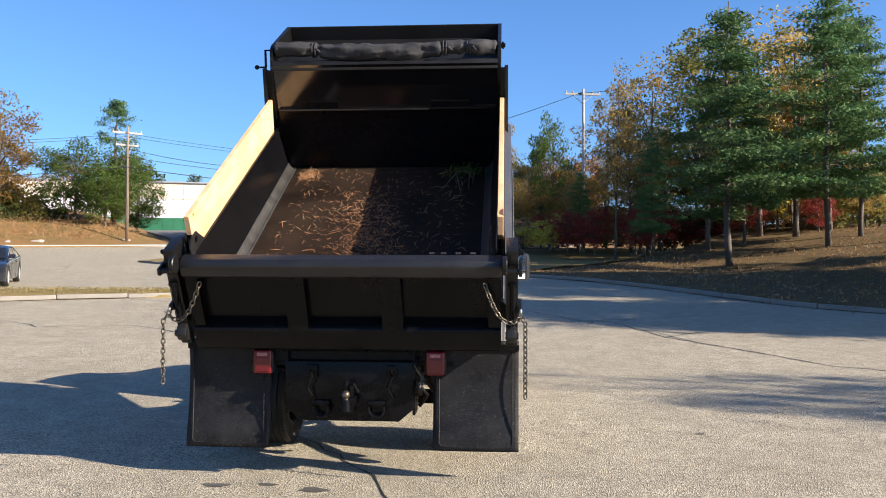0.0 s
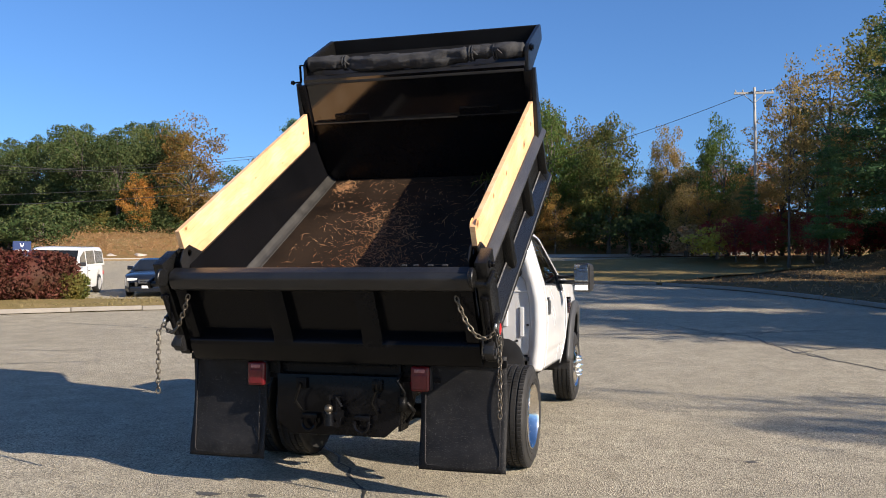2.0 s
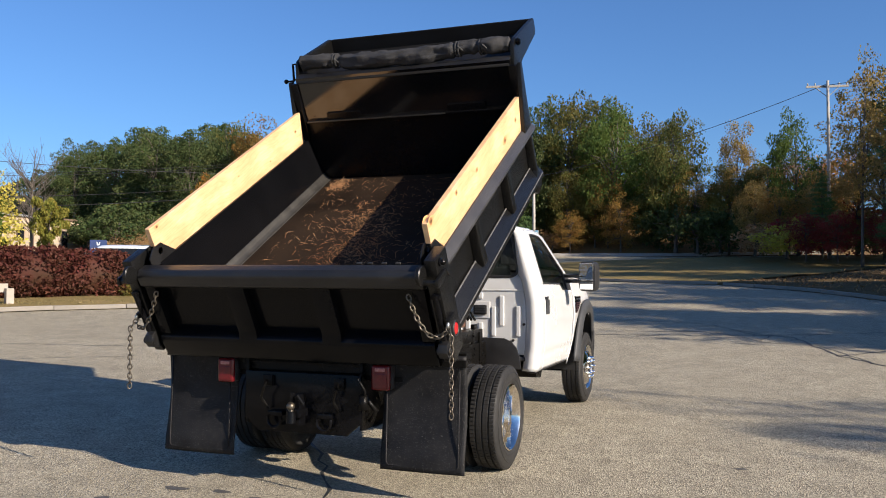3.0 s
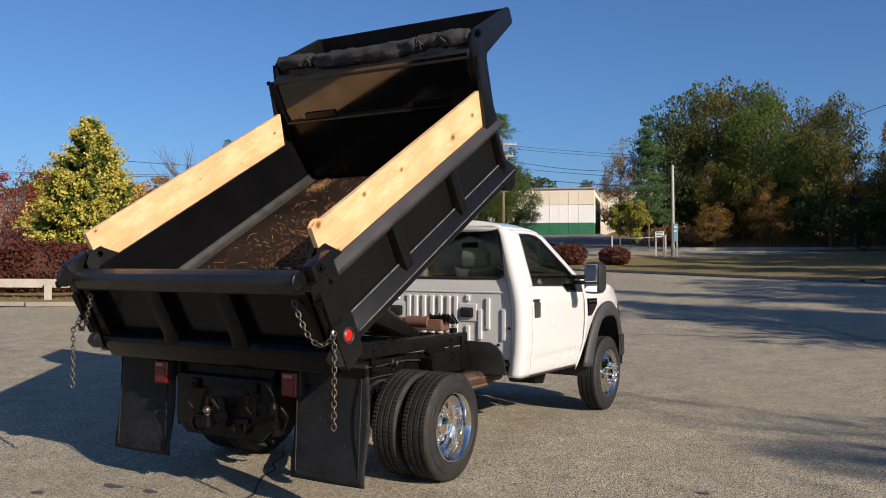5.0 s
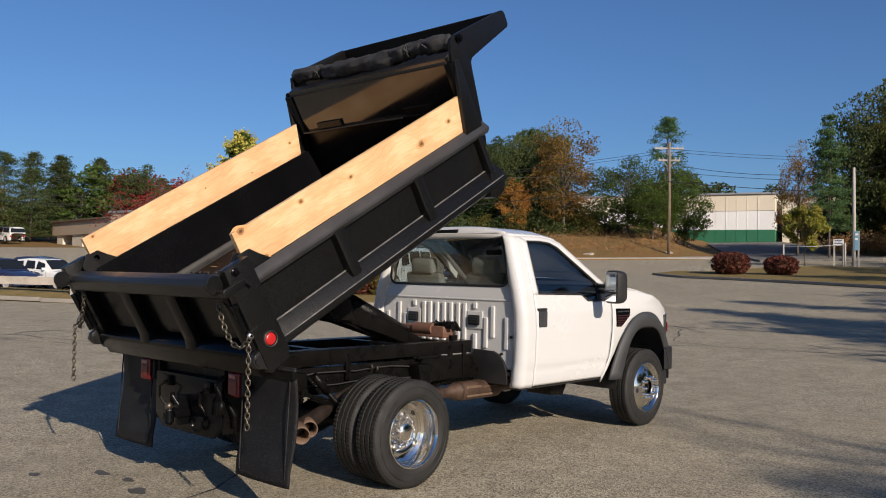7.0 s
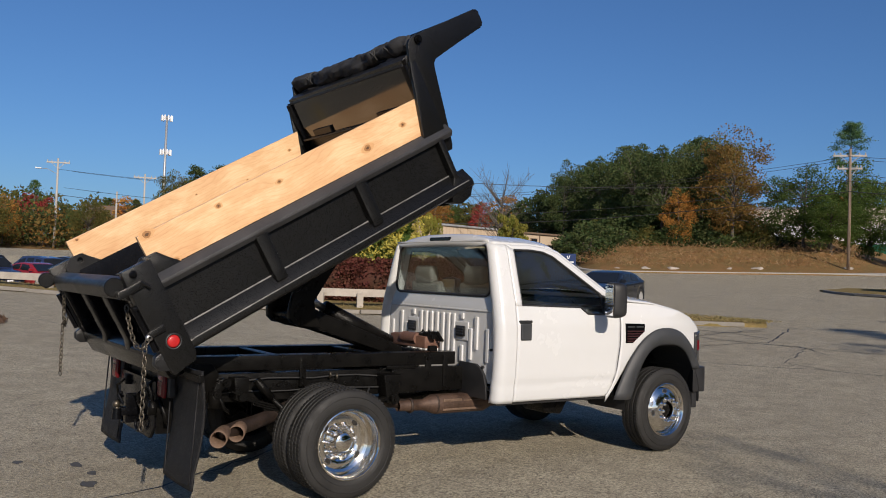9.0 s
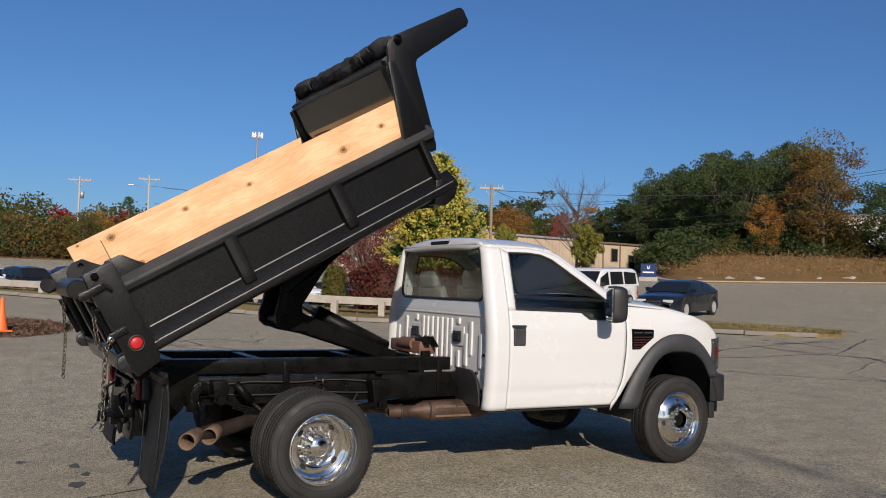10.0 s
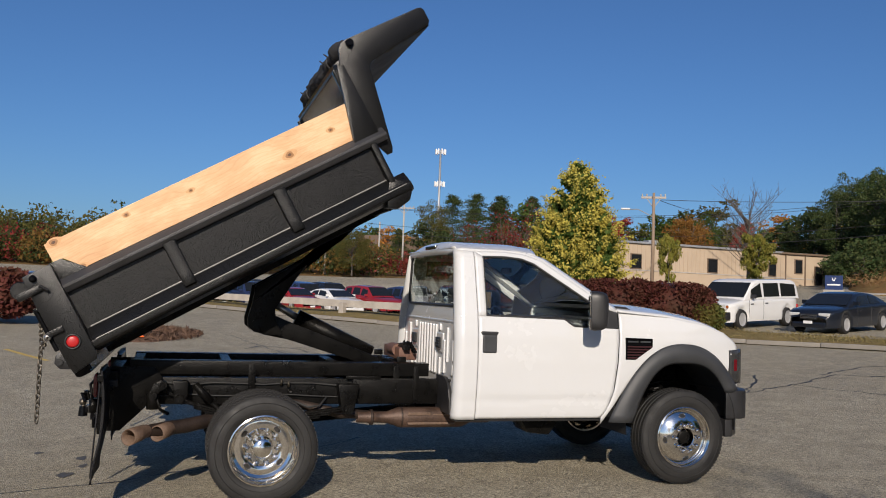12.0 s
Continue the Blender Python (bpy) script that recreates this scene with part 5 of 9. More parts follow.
for x in (-0.28, 0.30):
    bm = bm_new()
    add_tube(bm, [(x, -1.29, 0.74), (x + 0.02, -1.36, 0.70), (x - 0.015, -1.34, 0.62), (x + 0.02, -1.30, 0.54)], 0.010, 8)
    add_box(bm, x - 0.03, x + 0.05, -1.30, -1.27, 0.70, 0.78, 0.008)
    part("safety_hook", bm, CHASSIS, hitch, auto=40)
bm = bm_new()
add_tube(bm, [(0.50, -1.28, 0.84), (0.47, -1.33, 0.78), (0.52, -1.31, 0.70), (0.50, -1.30, 0.62)], 0.012, 8)
add_lathe(bm, [(-0.05, 0.001), (-0.05, 0.035), (0.05, 0.03), (0.05, 0.001)], 14, lambda x, a, b: (0.50 + b, -1.30 + a, 0.62 + x))
add_tube(bm, [(0.44, -1.25, 0.70), (0.56, -1.22, 0.56), (0.50, -1.2, 0.48)], 0.016, 8)
part("trailer_socket", bm, CHASSIS, hitch, smooth=True)
for x in (-0.64, 0.62):
    bm = bm_new()
    add_box(bm, x - 0.075, x + 0.075, -1.26, -1.19, 0.71, 0.88, 0.02)
    add_box(bm, x - 0.02, x + 0.02, -1.20, -1.12, 0.78, 0.83, 0.004)
    tail = part("tail_lamp", bm, BLACK_PLASTIC, truck)
    bm = bm_new()
    add_box(bm, x - 0.070, x + 0.070, -1.290, -1.255, 0.706, 0.884, 0.024, seg=4)
    lens = part("lens", bm, DULL_RED_LENS, tail, "dark red square lens", auto=50)
    bm = bm_new()
    add_box(bm, x - 0.038, x + 0.038, -1.296, -1.288, 0.838, 0.862, 0.004)
    part("reflector", bm, PALE_RED_LENS, lens, "paler reflector bar in the lens")
    bm = bm_new()
    add_box(bm, x - 0.052, x + 0.052, -1.294, -1.287, 0.722, 0.824, 0.006)
    part("lens_field", bm, DULL_RED_LENS, lens)
for sx in (-1, 1):
    bm = bm_new()
    x0, x1 = (0.60, 1.215)

    def flap(s, t):
        x = x0 + (x1 - x0) * s
        z = 0.955 - 0.79 * t
        curl = 0.036 * math.sin(math.pi * min(1.0, 1.15 * t)) - 0.016 * t * t + 0.02 * max(0, s - 0.8) / 0.2 * (1 - t)
        return Vector((sx * x, -1.212 + curl - 0.012 * math.sin(3 * s) * t, z))
    add_grid(bm, flap, 20, 24)
    fl = part("mud_flap", bm, FLAP_RUBBER, truck, "dusty black rubber mud flap", smooth=True)
    solid(fl, 0.012, 0)
    bm = bm_new()
    add_box(bm, sx * 0.91 - 0.31, sx * 0.91 + 0.31, -1.22, -1.18, 0.88, 0.93, 0.006)
    part("flap_bracket", bm, CHASSIS, fl)
    bm = bm_new()
    loop = [flap(s, t) for s, t in ((0.07, 0.04), (0.07, 0.93), (0.10, 0.96), (0.90, 0.96), (0.93, 0.93), (0.93, 0.04))]
    add_tube(bm, [Vector((q[0], q[1] - 0.006, q[2])) for q in loop], 0.006, 6)
    part("flap_rim", bm, FLAP_RUBBER, fl, smooth=True)

# -- wheels
def tyre_prof(w, R):
    rim = 0.252
    return [(-w * 0.40, rim), (-w * 0.49, rim + 0.012), (-w * 0.53, rim + 0.05), (-w * 0.52, R - 0.055), (-w * 0.47, R - 0.02), (-w * 0.42, R - 0.004), (-w * 0.26, R), (-w * 0.245, R - 0.010), (-w * 0.21, R - 0.010), (-w * 0.195, R), (-w * 0.03, R), (-w * 0.02, R - 0.010), (w * 0.02, R - 0.010), (w * 0.03, R), (w * 0.195, R), (w * 0.21, R - 0.010), (w * 0.245, R - 0.010), (w * 0.26, R), (w * 0.42, R - 0.004), (w * 0.47, R - 0.02), (w * 0.52, R - 0.055), (w * 0.53, rim + 0.05), (w * 0.49, rim + 0.012), (w * 0.40, rim)]


def tread_blocks(bm, w, R, n=80):
    for i in range(n):
        a = 2 * math.pi * i / n
        for xa, xb, sk in ((-0.42, -0.27, 0.0), (-0.19, -0.04, 0.5), (0.04, 0.19, 0.0), (0.27, 0.42, 0.5)):
            for da in (0,):
                b = a + sk * math.pi / n
                pts = []
                for x in (xa * w, xb * w):
                    for ang in (b - 0.026, b + 0.022):
                        for r in (R - 0.006, R + 0.003):
                            pts.append(bm.verts.new((x, r * math.cos(ang), r * math.sin(ang))))
                for q in ((0, 1, 3, 2), (4, 6, 7, 5), (1, 5, 7, 3), (0, 2, 6, 4), (2, 3, 7, 6), (0, 4, 5, 1)):
                    bm.faces.new([pts[k] for k in q])
    return bm


def rim_front():
    """Convex polished disc: outer flange, drop, dish with hand holes, dome and lugs; +x is outwards."""
    return [(0.095, 0.262), (0.115, 0.262), (0.119, 0.256), (0.108, 0.244), (0.088, 0.236), (0.084, 0.228), (0.092, 0.218), (0.108, 0.195), (0.124, 0.165), (0.134, 0.140), (0.138, 0.125), (0.140, 0.100), (0.140, 0.086), (0.134, 0.080), (0.09, 0.077), (0.06, 0.076)]


def rim_rear():
    """Deep concave polished disc."""
    return [(0.095, 0.262), (0.115, 0.262), (0.118, 0.254), (0.10, 0.240), (0.03, 0.232), (-0.01, 0.225), (-0.022, 0.205), (-0.018, 0.17), (-0.022, 0.145), (-0.045, 0.12), (-0.048, 0.085), (-0.01, 0.078), (0.03, 0.072), (0.042, 0.055), (0.044, 0.001)]


TYRE_W, TYRE_R = 0.225, 0.412
bm = bm_new()
add_lathe(bm, tyre_prof(TYRE_W, TYRE_R - 0.006), 64)
tread_blocks(bm, TYRE_W, TYRE_R - 0.006)
for rr_ in (0.30, 0.352):
    for sx in (-1, 1):
        add_lathe(bm, [(sx * TYRE_W * 0.525, rr_ - 0.003), (sx * (TYRE_W * 0.525 + 0.003), rr_), (sx * TYRE_W * 0.525, rr_ + 0.003)], 64)
tyre_me = None


def wheel(name, x, y, side, kind, label):
    """side: +1 outer face to the right of the truck."""
    global tyre_me
    zc = ground_z(x, y) + TYRE_R + 0.001
    hub = thing(name, "", "", (x, y, zc))
    hub.parent = truck
    del_keys = [k for k in ("category", "label") if k in hub]
    for k in del_keys:
        del hub[k]
    if side < 0:
        hub.matrix_basis = pose(x, y, zc, 0, 0, 180)
    if label:
        hub["label"] = label
    if tyre_me is None:
        t = part("tyre", bm_tyre, RUBBER, hub, auto=50)
        tyre_me = t.data
    else:
        link("tyre", tyre_me, RUBBER, hub)
    if kind == "inner":
        b = bm_new()
        add_lathe(b, [(-0.1, 0.262), (-0.1, 0.24), (0.1, 0.24), (0.1, 0.262)], 40)
        add_lathe(b, [(0.0, 0.24), (0.01, 0.001)], 40)
        part("rim", b, CHASSIS, hub, smooth=True)
        return hub
    b = bm_new()
    prof = rim_front() if kind == "front" else rim_rear()
    add_lathe(b, prof, 56)
    add_lathe(b, [(-0.1, 0.262), (-0.1, 0.245), (0.1, 0.245)], 40)
    part("rim", b, POLISHED, hub, "polished aluminium wheel disc", auto=35)
    # four oval hand holes with rolled lips, their inner shade a dark disc on the rim
    r0, xx, tilt, ph = (0.187, 0.1135, 0.54, 0.0) if kind == "front" else (0.172, -0.0185, 0.0, 0.785)
    for i in range(4):
        a = math.pi / 2 * i + ph + 0.12
        rad, tan_ = Vector((0, math.cos(a), math.sin(a))), Vector((0, -math.sin(a), math.cos(a)))
        nrm = Vector((math.cos(tilt), 0, 0)) + rad * math.sin(tilt)
        slope = nrm.cross(tan_)
        c = rad * r0 + Vector((xx, 0, 0))
        loop = [c + tan_ * (0.031 * math.cos(q)) + slope * (0.020 * math.sin(q)) for q in [2 * math.pi * j / 18 for j in range(18)]]
        b = bm_new()
        ring = [b.verts.new(q + nrm * 0.0015) for q in loop]
        mid = b.verts.new(c + nrm * 0.001)
        for j in range(18):
            b.faces.new((ring[j], ring[(j + 1) % 18], mid))
        hole = part("hand_hole", b, RIM_HOLE, hub)
        b = bm_new()
        add_tube(b, loop + [loop[0]], 0.0035, 6, caps=False)
        part("hole_lip", b, POLISHED, hole, smooth=True)
    if kind == "front":
        b = bm_new()
        add_lathe(b, [(0.06, 0.074), (0.075, 0.060), (0.115, 0.055), (0.120, 0.045), (0.120, 0.001)], 28)
        part("hub_end", b, CHASSIS, hub, "dark greasy axle hub", auto=35)
    r0, x0 = (0.1125, 0.136) if kind == "front" else (0.1125, -0.046)
    lug_me = None
    for i in range(10):
        a = 2 * math.pi * i / 10
        if lug_me is None:
            b = bm_new()
            add_lathe(b, [(0, 0.023), (0.004, 0.023), (0.006, 0.018), (0.040, 0.018), (0.050, 0.012), (0.053, 0.001)], 10)
            o = part("lug_nut", b, POLISHED, hub, smooth=True)
            lug_me = o.data
        else:
            o = link("lug_nut", lug_me, POLISHED, hub)
        o.location = (x0, r0 * math.cos(a), r0 * math.sin(a))
    return hub


bm_tyre = bm
for side in (1, -1):
    wheel("wheel", side * 1.075, -0.045, side, "rear", "rear outer wheel with deep polished rim")
    wheel("wheel", side * 0.805, -0.045, side, "inner", "rear inner wheel")
    wheel("wheel", side * 0.955, 3.58, side, "front", "front wheel with domed polished rim")

# ---------------------------------------------------------------- cab
WID = [(0.55, 0.985), (0.62, 1.002), (0.80, 1.022), (1.05, 1.032), (1.25, 1.024), (1.42, 0.990), (1.90, 0.845), (1.97, 0.805)]


def side(y, z, inset=0.0):
    """Half-width of the cab's skin at a place along it."""
    w = interp(WID, z) - inset
    if y > 3.5:
        w -= 0.10 * ((y - 3.5) / 0.75) ** 2
    if z > 0.7 and z < 0.76:
        w -= 0.004
    return w


def back_y(z):
    return 1.482 + 0.03 * max(0, (z - 1.35) / 0.6)


def panel_y(z):
    """The recessed back panel and window, ahead of the corner posts."""
    return 1.526 + 0.014 * min(1.0, max(0.0, (z - 1.38) / 0.10))


def skin(name, fn, nu, nv, material, parent, label="", t=0.012, sx=1):
    bm = bm_new()
    add_grid(bm, fn, nu, nv)
    ob = part(name, bm, material, parent, label, smooth=True)
    return solid(ob, t, 0)


OUT = [(1.667, 1.955), (1.95, 1.962), (2.13, 1.945), (2.28, 1.90), (2.95, 1.475)]        # outer line of the door frame
INN = [(1.742, 1.912), (1.95, 1.917), (2.09, 1.905), (2.20, 1.868), (2.735, 1.535)]      # window line
DROP = [(1.60, 1.415), (2.44, 1.405), (2.53, 1.345), (3.0, 1.335)]                        # door's top edge
DFRONT = [(0.575, 2.80), (0.66, 2.86), (0.80, 2.905), (1.05, 2.935), (1.45, 2.955)]
HOODLINE = [(2.93, 1.488), (3.45, 1.452), (3.8, 1.395), (4.03, 1.325), (4.14, 1.255), (4.19, 1.20)]


def along(tab, s):
    k = s * (len(tab) - 1)
    i = min(int(k), len(tab) - 2)
    f = k - i
    return tab[i][0] + (tab[i + 1][0] - tab[i][0]) * f, tab[i][1] + (tab[i + 1][1] - tab[i][1]) * f


bm = bm_new()


def roof(s, t):
    q = 2 * t - 1
    y1 = 2.24 + 0.10 * (1 - q * q)
    y = 1.515 + (y1 - 1.515) * s ** 1.25
    drop = 0.0
    if y < 1.60:
        k = 1 - (y - 1.515) / 0.085
        drop = 0.062 * (1 - math.sqrt(max(0.0, 1 - k * k)))
    half = 0.818 - 0.02 * s
    if y < 1.59:
        k = 1 - (y - 1.515) / 0.075
        half -= 0.075 * (1 - math.sqrt(max(0.0, 1 - k * k)))
    z = 1.960 + 0.092 * (1 - abs(q) ** 3.2) * (1 - drop / 0.10) - drop * (1 - abs(q) ** 6) * 0.9 - 0.02 * max(0, s - 0.8) / 0.2
    return Vector((q * half, y, z))


add_grid(bm, roof, 34, 32)
cab = part("cab", bm, WHITE_PAINT, truck, "white painted pick-up cab", smooth=True)
solid(cab, 0.02, 0)

for sx in (-1, 1):
    # rear quarter: side, rounded corner and the strip beside the rear window
    def quarter(s, t):
        z = 0.565 + t * (1.957 - 0.565)
        r = 0.075
        w, yb = side(1.55, z), back_y(z)
        inner = w - 0.15 if z < 1.48 else 0.797 - 0.05 * (z - 1.5) / 0.43
        if s < 0.3:
            return Vector((sx * w, 1.6625 + (yb + r - 1.6625) * s / 0.3, z))
        if s < 0.75:
            a = math.pi / 2 * (s - 0.3) / 0.45
            return Vector((sx * (w - r + r * math.cos(a)), yb + r - r * math.sin(a), z))
        k = (s - 0.75) / 0.25
        return Vector((sx * (w - r + (inner - w + r) * k), yb + (panel_y(z) + 0.002 - yb) * k * k, z))
    skin("quarter_panel", quarter, 28, 40, WHITE_PAINT, cab)
    # door
    def door_fn(s, t):
        y = 1.667 + s * 1.288
        z = 0.575 + t * (interp(DROP, y) - 0.575)
        y = 1.667 + s * (interp(DFRONT, z) - 1.667)
        return Vector((sx * side(y, z), y, z))
    door = skin("door", door_fn, 40, 40, WHITE_PAINT, cab, "white cab door, closed")
    def frame_fn(s, t):
        a, b = along(OUT, s), along(INN, s)
        y, z = a[0] + (b[0] - a[0]) * t, a[1] + (b[1] - a[1]) * t
        return Vector((sx * (side(y, z) + 0.002), y, z))
    skin("door_frame", frame_fn, 32, 3, WHITE_PAINT, cab)
    def rear_fn(s, t):
        y, z = 1.667 + 0.075 * s, 1.412 + t * (0.543 - 0.040 * s)
        return Vector((sx * (side(y, z) + 0.002), y, z))
    skin("door_frame", rear_fn, 3, 12, WHITE_PAINT, cab)
    def drip_fn(s, t):
        y, z = along(OUT[:4], s)
        return Vector((sx * (side(y, z) - 0.004 - 0.030 * t), y - 0.055 * (1 - s) * (1 - s), z - 0.006 + 0.028 * t))
    skin("roof_rail", drip_fn, 16, 3, WHITE_PAINT, cab)
    # window rubber, pane and mirror sail
    bm = bm_new()
    loop = [along(INN, k / 20) for k in range(21)] + [(2.735, 1.345), (2.53, 1.352), (2.44, 1.412), (1.742, 1.422)]
    loop = loop + [loop[0]]
    add_tube(bm, [(sx * (side(y, z) + 0.002), y, z) for y, z in loop], 0.011, 6, caps=False)
    part("window_rubber", bm, BLACK_PLASTIC, door, smooth=True)
    bm = bm_new()
    vs = [bm.verts.new((sx * (side(y, z) - 0.012), y, z)) for y, z in loop[:-1]]
    c = bm.verts.new((sx * (side(2.1, 1.62) - 0.012), 2.15, 1.62))
    for a, b in zip(vs, vs[1:] + vs[:1]):
        bm.faces.new((a, b, c))
    pane = solid(part("window_pane", bm, DARK_GLASS, door, "dark reflective side window glass"), 0.004, 0)
    pane.visible_shadow = False
    bm = bm_new()
    vs = [bm.verts.new((sx * (side(y, z) - 0.003), y, z)) for y, z in ((2.735, 1.34), (2.945, 1.34), (2.945, 1.478), (2.735, 1.60))]
    bm.faces.new(vs)
    solid(part("mirror_sail", bm, BLACK_PLASTIC, door), 0.02, 0)
    # seams
    bm = bm_new()
    add_tube(bm, [(sx * (side(1.6648, z) - 0.003), 1.6648, z) for z in [0.57 + 0.05 * k for k in range(28)]], 0.0018, 6)
    part("door_seam", bm, GREY_PLASTIC, cab)
    bm = bm_new()
    add_tube(bm, [(sx * (side(interp(DFRONT, z) + 0.003, z) - 0.003), interp(DFRONT, z) + 0.003, z) for z in [0.575 + 0.03 * k for k in range(30)]], 0.0018, 6)
    part("door_seam", bm, GREY_PLASTIC, cab)
    # handle
    bm = bm_new()
    add_box(bm, sx * 1.022 - 0.006, sx * 1.022 + 0.006, 1.684, 1.838, 1.080, 1.290, 0.012)
    hd = part("door_handle", bm, BLACK_PLASTIC, door, "dark grey door handle")
    bm = bm_new()
    add_box(bm, sx * 1.038 - 0.010, sx * 1.038 + 0.008, 1.700, 1.822, 1.115, 1.262, 0.012)
    part("grip", bm, GREY_PLASTIC, hd)
    # fender
    def zlow(y):
        q = max(0.0, 1 - ((y - 3.57) / 0.66) ** 2)
        return 0.52 + 0.62 * math.sqrt(q)
    def fender(s, t):
        y0 = 2.885
        y = y0 + s * (4.19 - y0)
        low_, top_ = zlow(y), interp(HOODLINE, max(2.93, y))
        z = low_ + t * (top_ - low_)
        y += (interp(DFRONT, z) + 0.006 - y0) * (1 - s) ** 4
        bulge = 0.012 * math.sin(math.pi * t)
        return Vector((sx * (min(side(y, min(z, 1.3)), 1.03 - 0.05 * max(0, z - 1.25) / 0.2) + bulge), y, z))
    skin("fender", fender, 40, 16, WHITE_PAINT, cab)
    # wheel arch flare
    bm = bm_new()
    def flare(s, t):
        q = 1.0 - 1.80 * s                      # 1 at the sill behind the wheel, -0.8 at the bumper
        e = abs(q)
        yo, yi = (3.56 - 0.715 * q, 3.56 - 0.485 * q) if q > 0 else (3.56 + 0.77 * e, 3.56 + 0.58 * e)
        zo, zi = 0.545 + 0.672 * (1 - e ** 2.3), 0.545 + 0.51 * (1 - e ** 3.0)
        y, z = yo + (yi - yo) * t, zo + (zi - zo) * t
        x = side(y, 1.1) + 0.012 + 0.055 * math.sin(math.pi * min(1, t * 0.75 + 0.1))
        return Vector((sx * x, y, z))
    add_grid(bm, flare, 40, 8)
    fl = part("wheel_arch_flare", bm, GREY_PLASTIC, cab, "dark grey moulded wheel arch flare", smooth=True)
    solid(fl, 0.02, 0)
    bm = bm_new()
    def liner(s, t):
        a = math.pi * (1.06 - 1.10 * s)
        return Vector((sx * (1.04 - 0.50 * t), 3.57 + 0.545 * math.cos(a), 0.53 + 0.535 * math.sin(a)))
    add_grid(bm, liner, 24, 2)
    part("arch_liner", bm, BLACK_PLASTIC, cab, smooth=True)
    # side vent badge with slats
    bm = bm_new()
    add_prism(bm, [(3.002, 1.266), (3.262, 1.262), (3.262, 1.188), (3.10, 1.078), (3.004, 1.077)], sx * 1.030, sx * 1.054, None, 0.005)
    vent = part("side_vent", bm, BLACK_GLOSS, cab, "dark louvred fender vent with a cut-off lower corner", auto=40)
    for k in range(5):
        bm = bm_new()
        z = 1.088 + 0.024 * k
        add_box(bm, sx * 1.057 - 0.004, sx * 1.057 + 0.004, 3.016, min(3.250, 3.10 + 1.48 * (z - 1.078)), z, z + 0.013, 0.003)
        part("slat", bm, MAROON, vent)
    bm = bm_new()
    for y in (3.07, 3.19):
        add_box(bm, sx * 1.055 - 0.003, sx * 1.055 + 0.003, y - 0.05, y + 0.05, 1.226, 1.240, 0.002)
    part("lettering_bar", bm, GREY_PLASTIC, vent)
    # towing mirror
    turn_m = Matrix.Rotation(radians(-21 * sx), 3, "Z")
    mc = Vector((sx * 1.295, 2.610, 1.492))

    def head_place(x, y, z):
        return mc + turn_m @ Vector((sx * x, y, z))
    bm = bm_new()
    rings = []
    for y, w_, h_ in ((-0.070, 0.094, 0.150), (-0.066, 0.102, 0.160), (-0.030, 0.104, 0.163), (0.025, 0.100, 0.156), (0.060, 0.082, 0.138), (0.075, 0.050, 0.100), (0.078, 0.010, 0.04)):
        rings.append([bm.verts.new(head_place(math.copysign(abs(math.cos(q)) ** 0.42, math.cos(q)) * w_, y, math.copysign(abs(math.sin(q)) ** 0.36, math.sin(q)) * h_)) for q in [2 * math.pi * (j + 0.5) / 32 for j in range(32)]])
    for a_, b_ in zip(rings, rings[1:]):
        for j in range(32):
            bm.faces.new((a_[j], a_[(j + 1) % 32], b_[(j + 1) % 32], b_[j]))
    bm.faces.new(rings[0]), bm.faces.new(rings[-1])
    mir = part("towing_mirror", bm, BLACK_PLASTIC, cab, "tall black towing mirror", auto=40)
    bm = bm_new()
    for z in (1.44, 1.50):
        add_tube(bm, [(sx * 0.97, 2.78, z), (sx * 1.25, 2.60, z)], 0.022, 10)
    part("mirror_arm", bm, BLACK_PLASTIC, mir, smooth=True)
    for z0, z1 in ((-0.040, 0.140), (-0.140, -0.060)):
        bm = bm_new()
        add_box(bm, -0.084, 0.084, -0.079, -0.071, z0, z1, 0.003, lambda x, y, z: head_place(sx * x, y, z))
        part("mirror_glass", bm, MIRROR, mir)
    # head lamp and turn lamp
    bm = bm_new()
    def lamp_fn(s, t):
        y = 4.080 + 0.165 * s
        z = 0.865 + 0.305 * t + 0.012 * s
        return Vector((sx * (side(y, 1.0) + 0.022 - 0.045 * s * s), y, z))
    add_grid(bm, lamp_fn, 6, 6)
    hl = part("head_lamp", bm, LAMP_GREY, cab, "smoked grey head lamp", smooth=True)
    solid(hl, 0.03, 0)
    bm = bm_new()
    add_box(bm, sx * 0.985 - 0.012, sx * 0.985 + 0.008, 4.098, 4.165, 0.985, 1.09, 0.005)
    part("turn_lens", bm, DULL_RED_LENS, hl)
    # step / sill underside
    bm = bm_new()
    add_box(bm, sx * 0.93 - 0.045, sx * 0.93 + 0.045, 1.50, 2.86, 0.545, 0.60, 0.015)
    part("sill", bm, BLACK_PLASTIC, cab)
    # A pillar
    bm = bm_new()
    def pillar(s, t):
        y, z = along(OUT[2:], s)
        return Vector((sx * (side(y, z) - 0.075 * t), y + 0.05 * t, z + 0.022 * math.sin(math.pi * 0.5 * t)))
    add_grid(bm, pillar, 16, 3)
    solid(part("a_pillar", bm, WHITE_PAINT, cab, smooth=True), 0.015, 0)
    # door card and seat
    bm = bm_new()
    add_box(bm, sx * 0.925 - 0.02, sx * 0.925 + 0.02, 1.64, 2.90, 0.60, 1.375, 0.015)
    part("door_card", bm, GREY_PLASTIC, cab)
    bm = bm_new()
    xc = sx * 0.42
    add_prism(bm, [(1.74, 0.95), (1.66, 1.42), (1.63, 1.60), (1.70, 1.62), (1.76, 1.46), (1.90, 1.00)], xc - 0.25, xc + 0.25, None, 0.04)
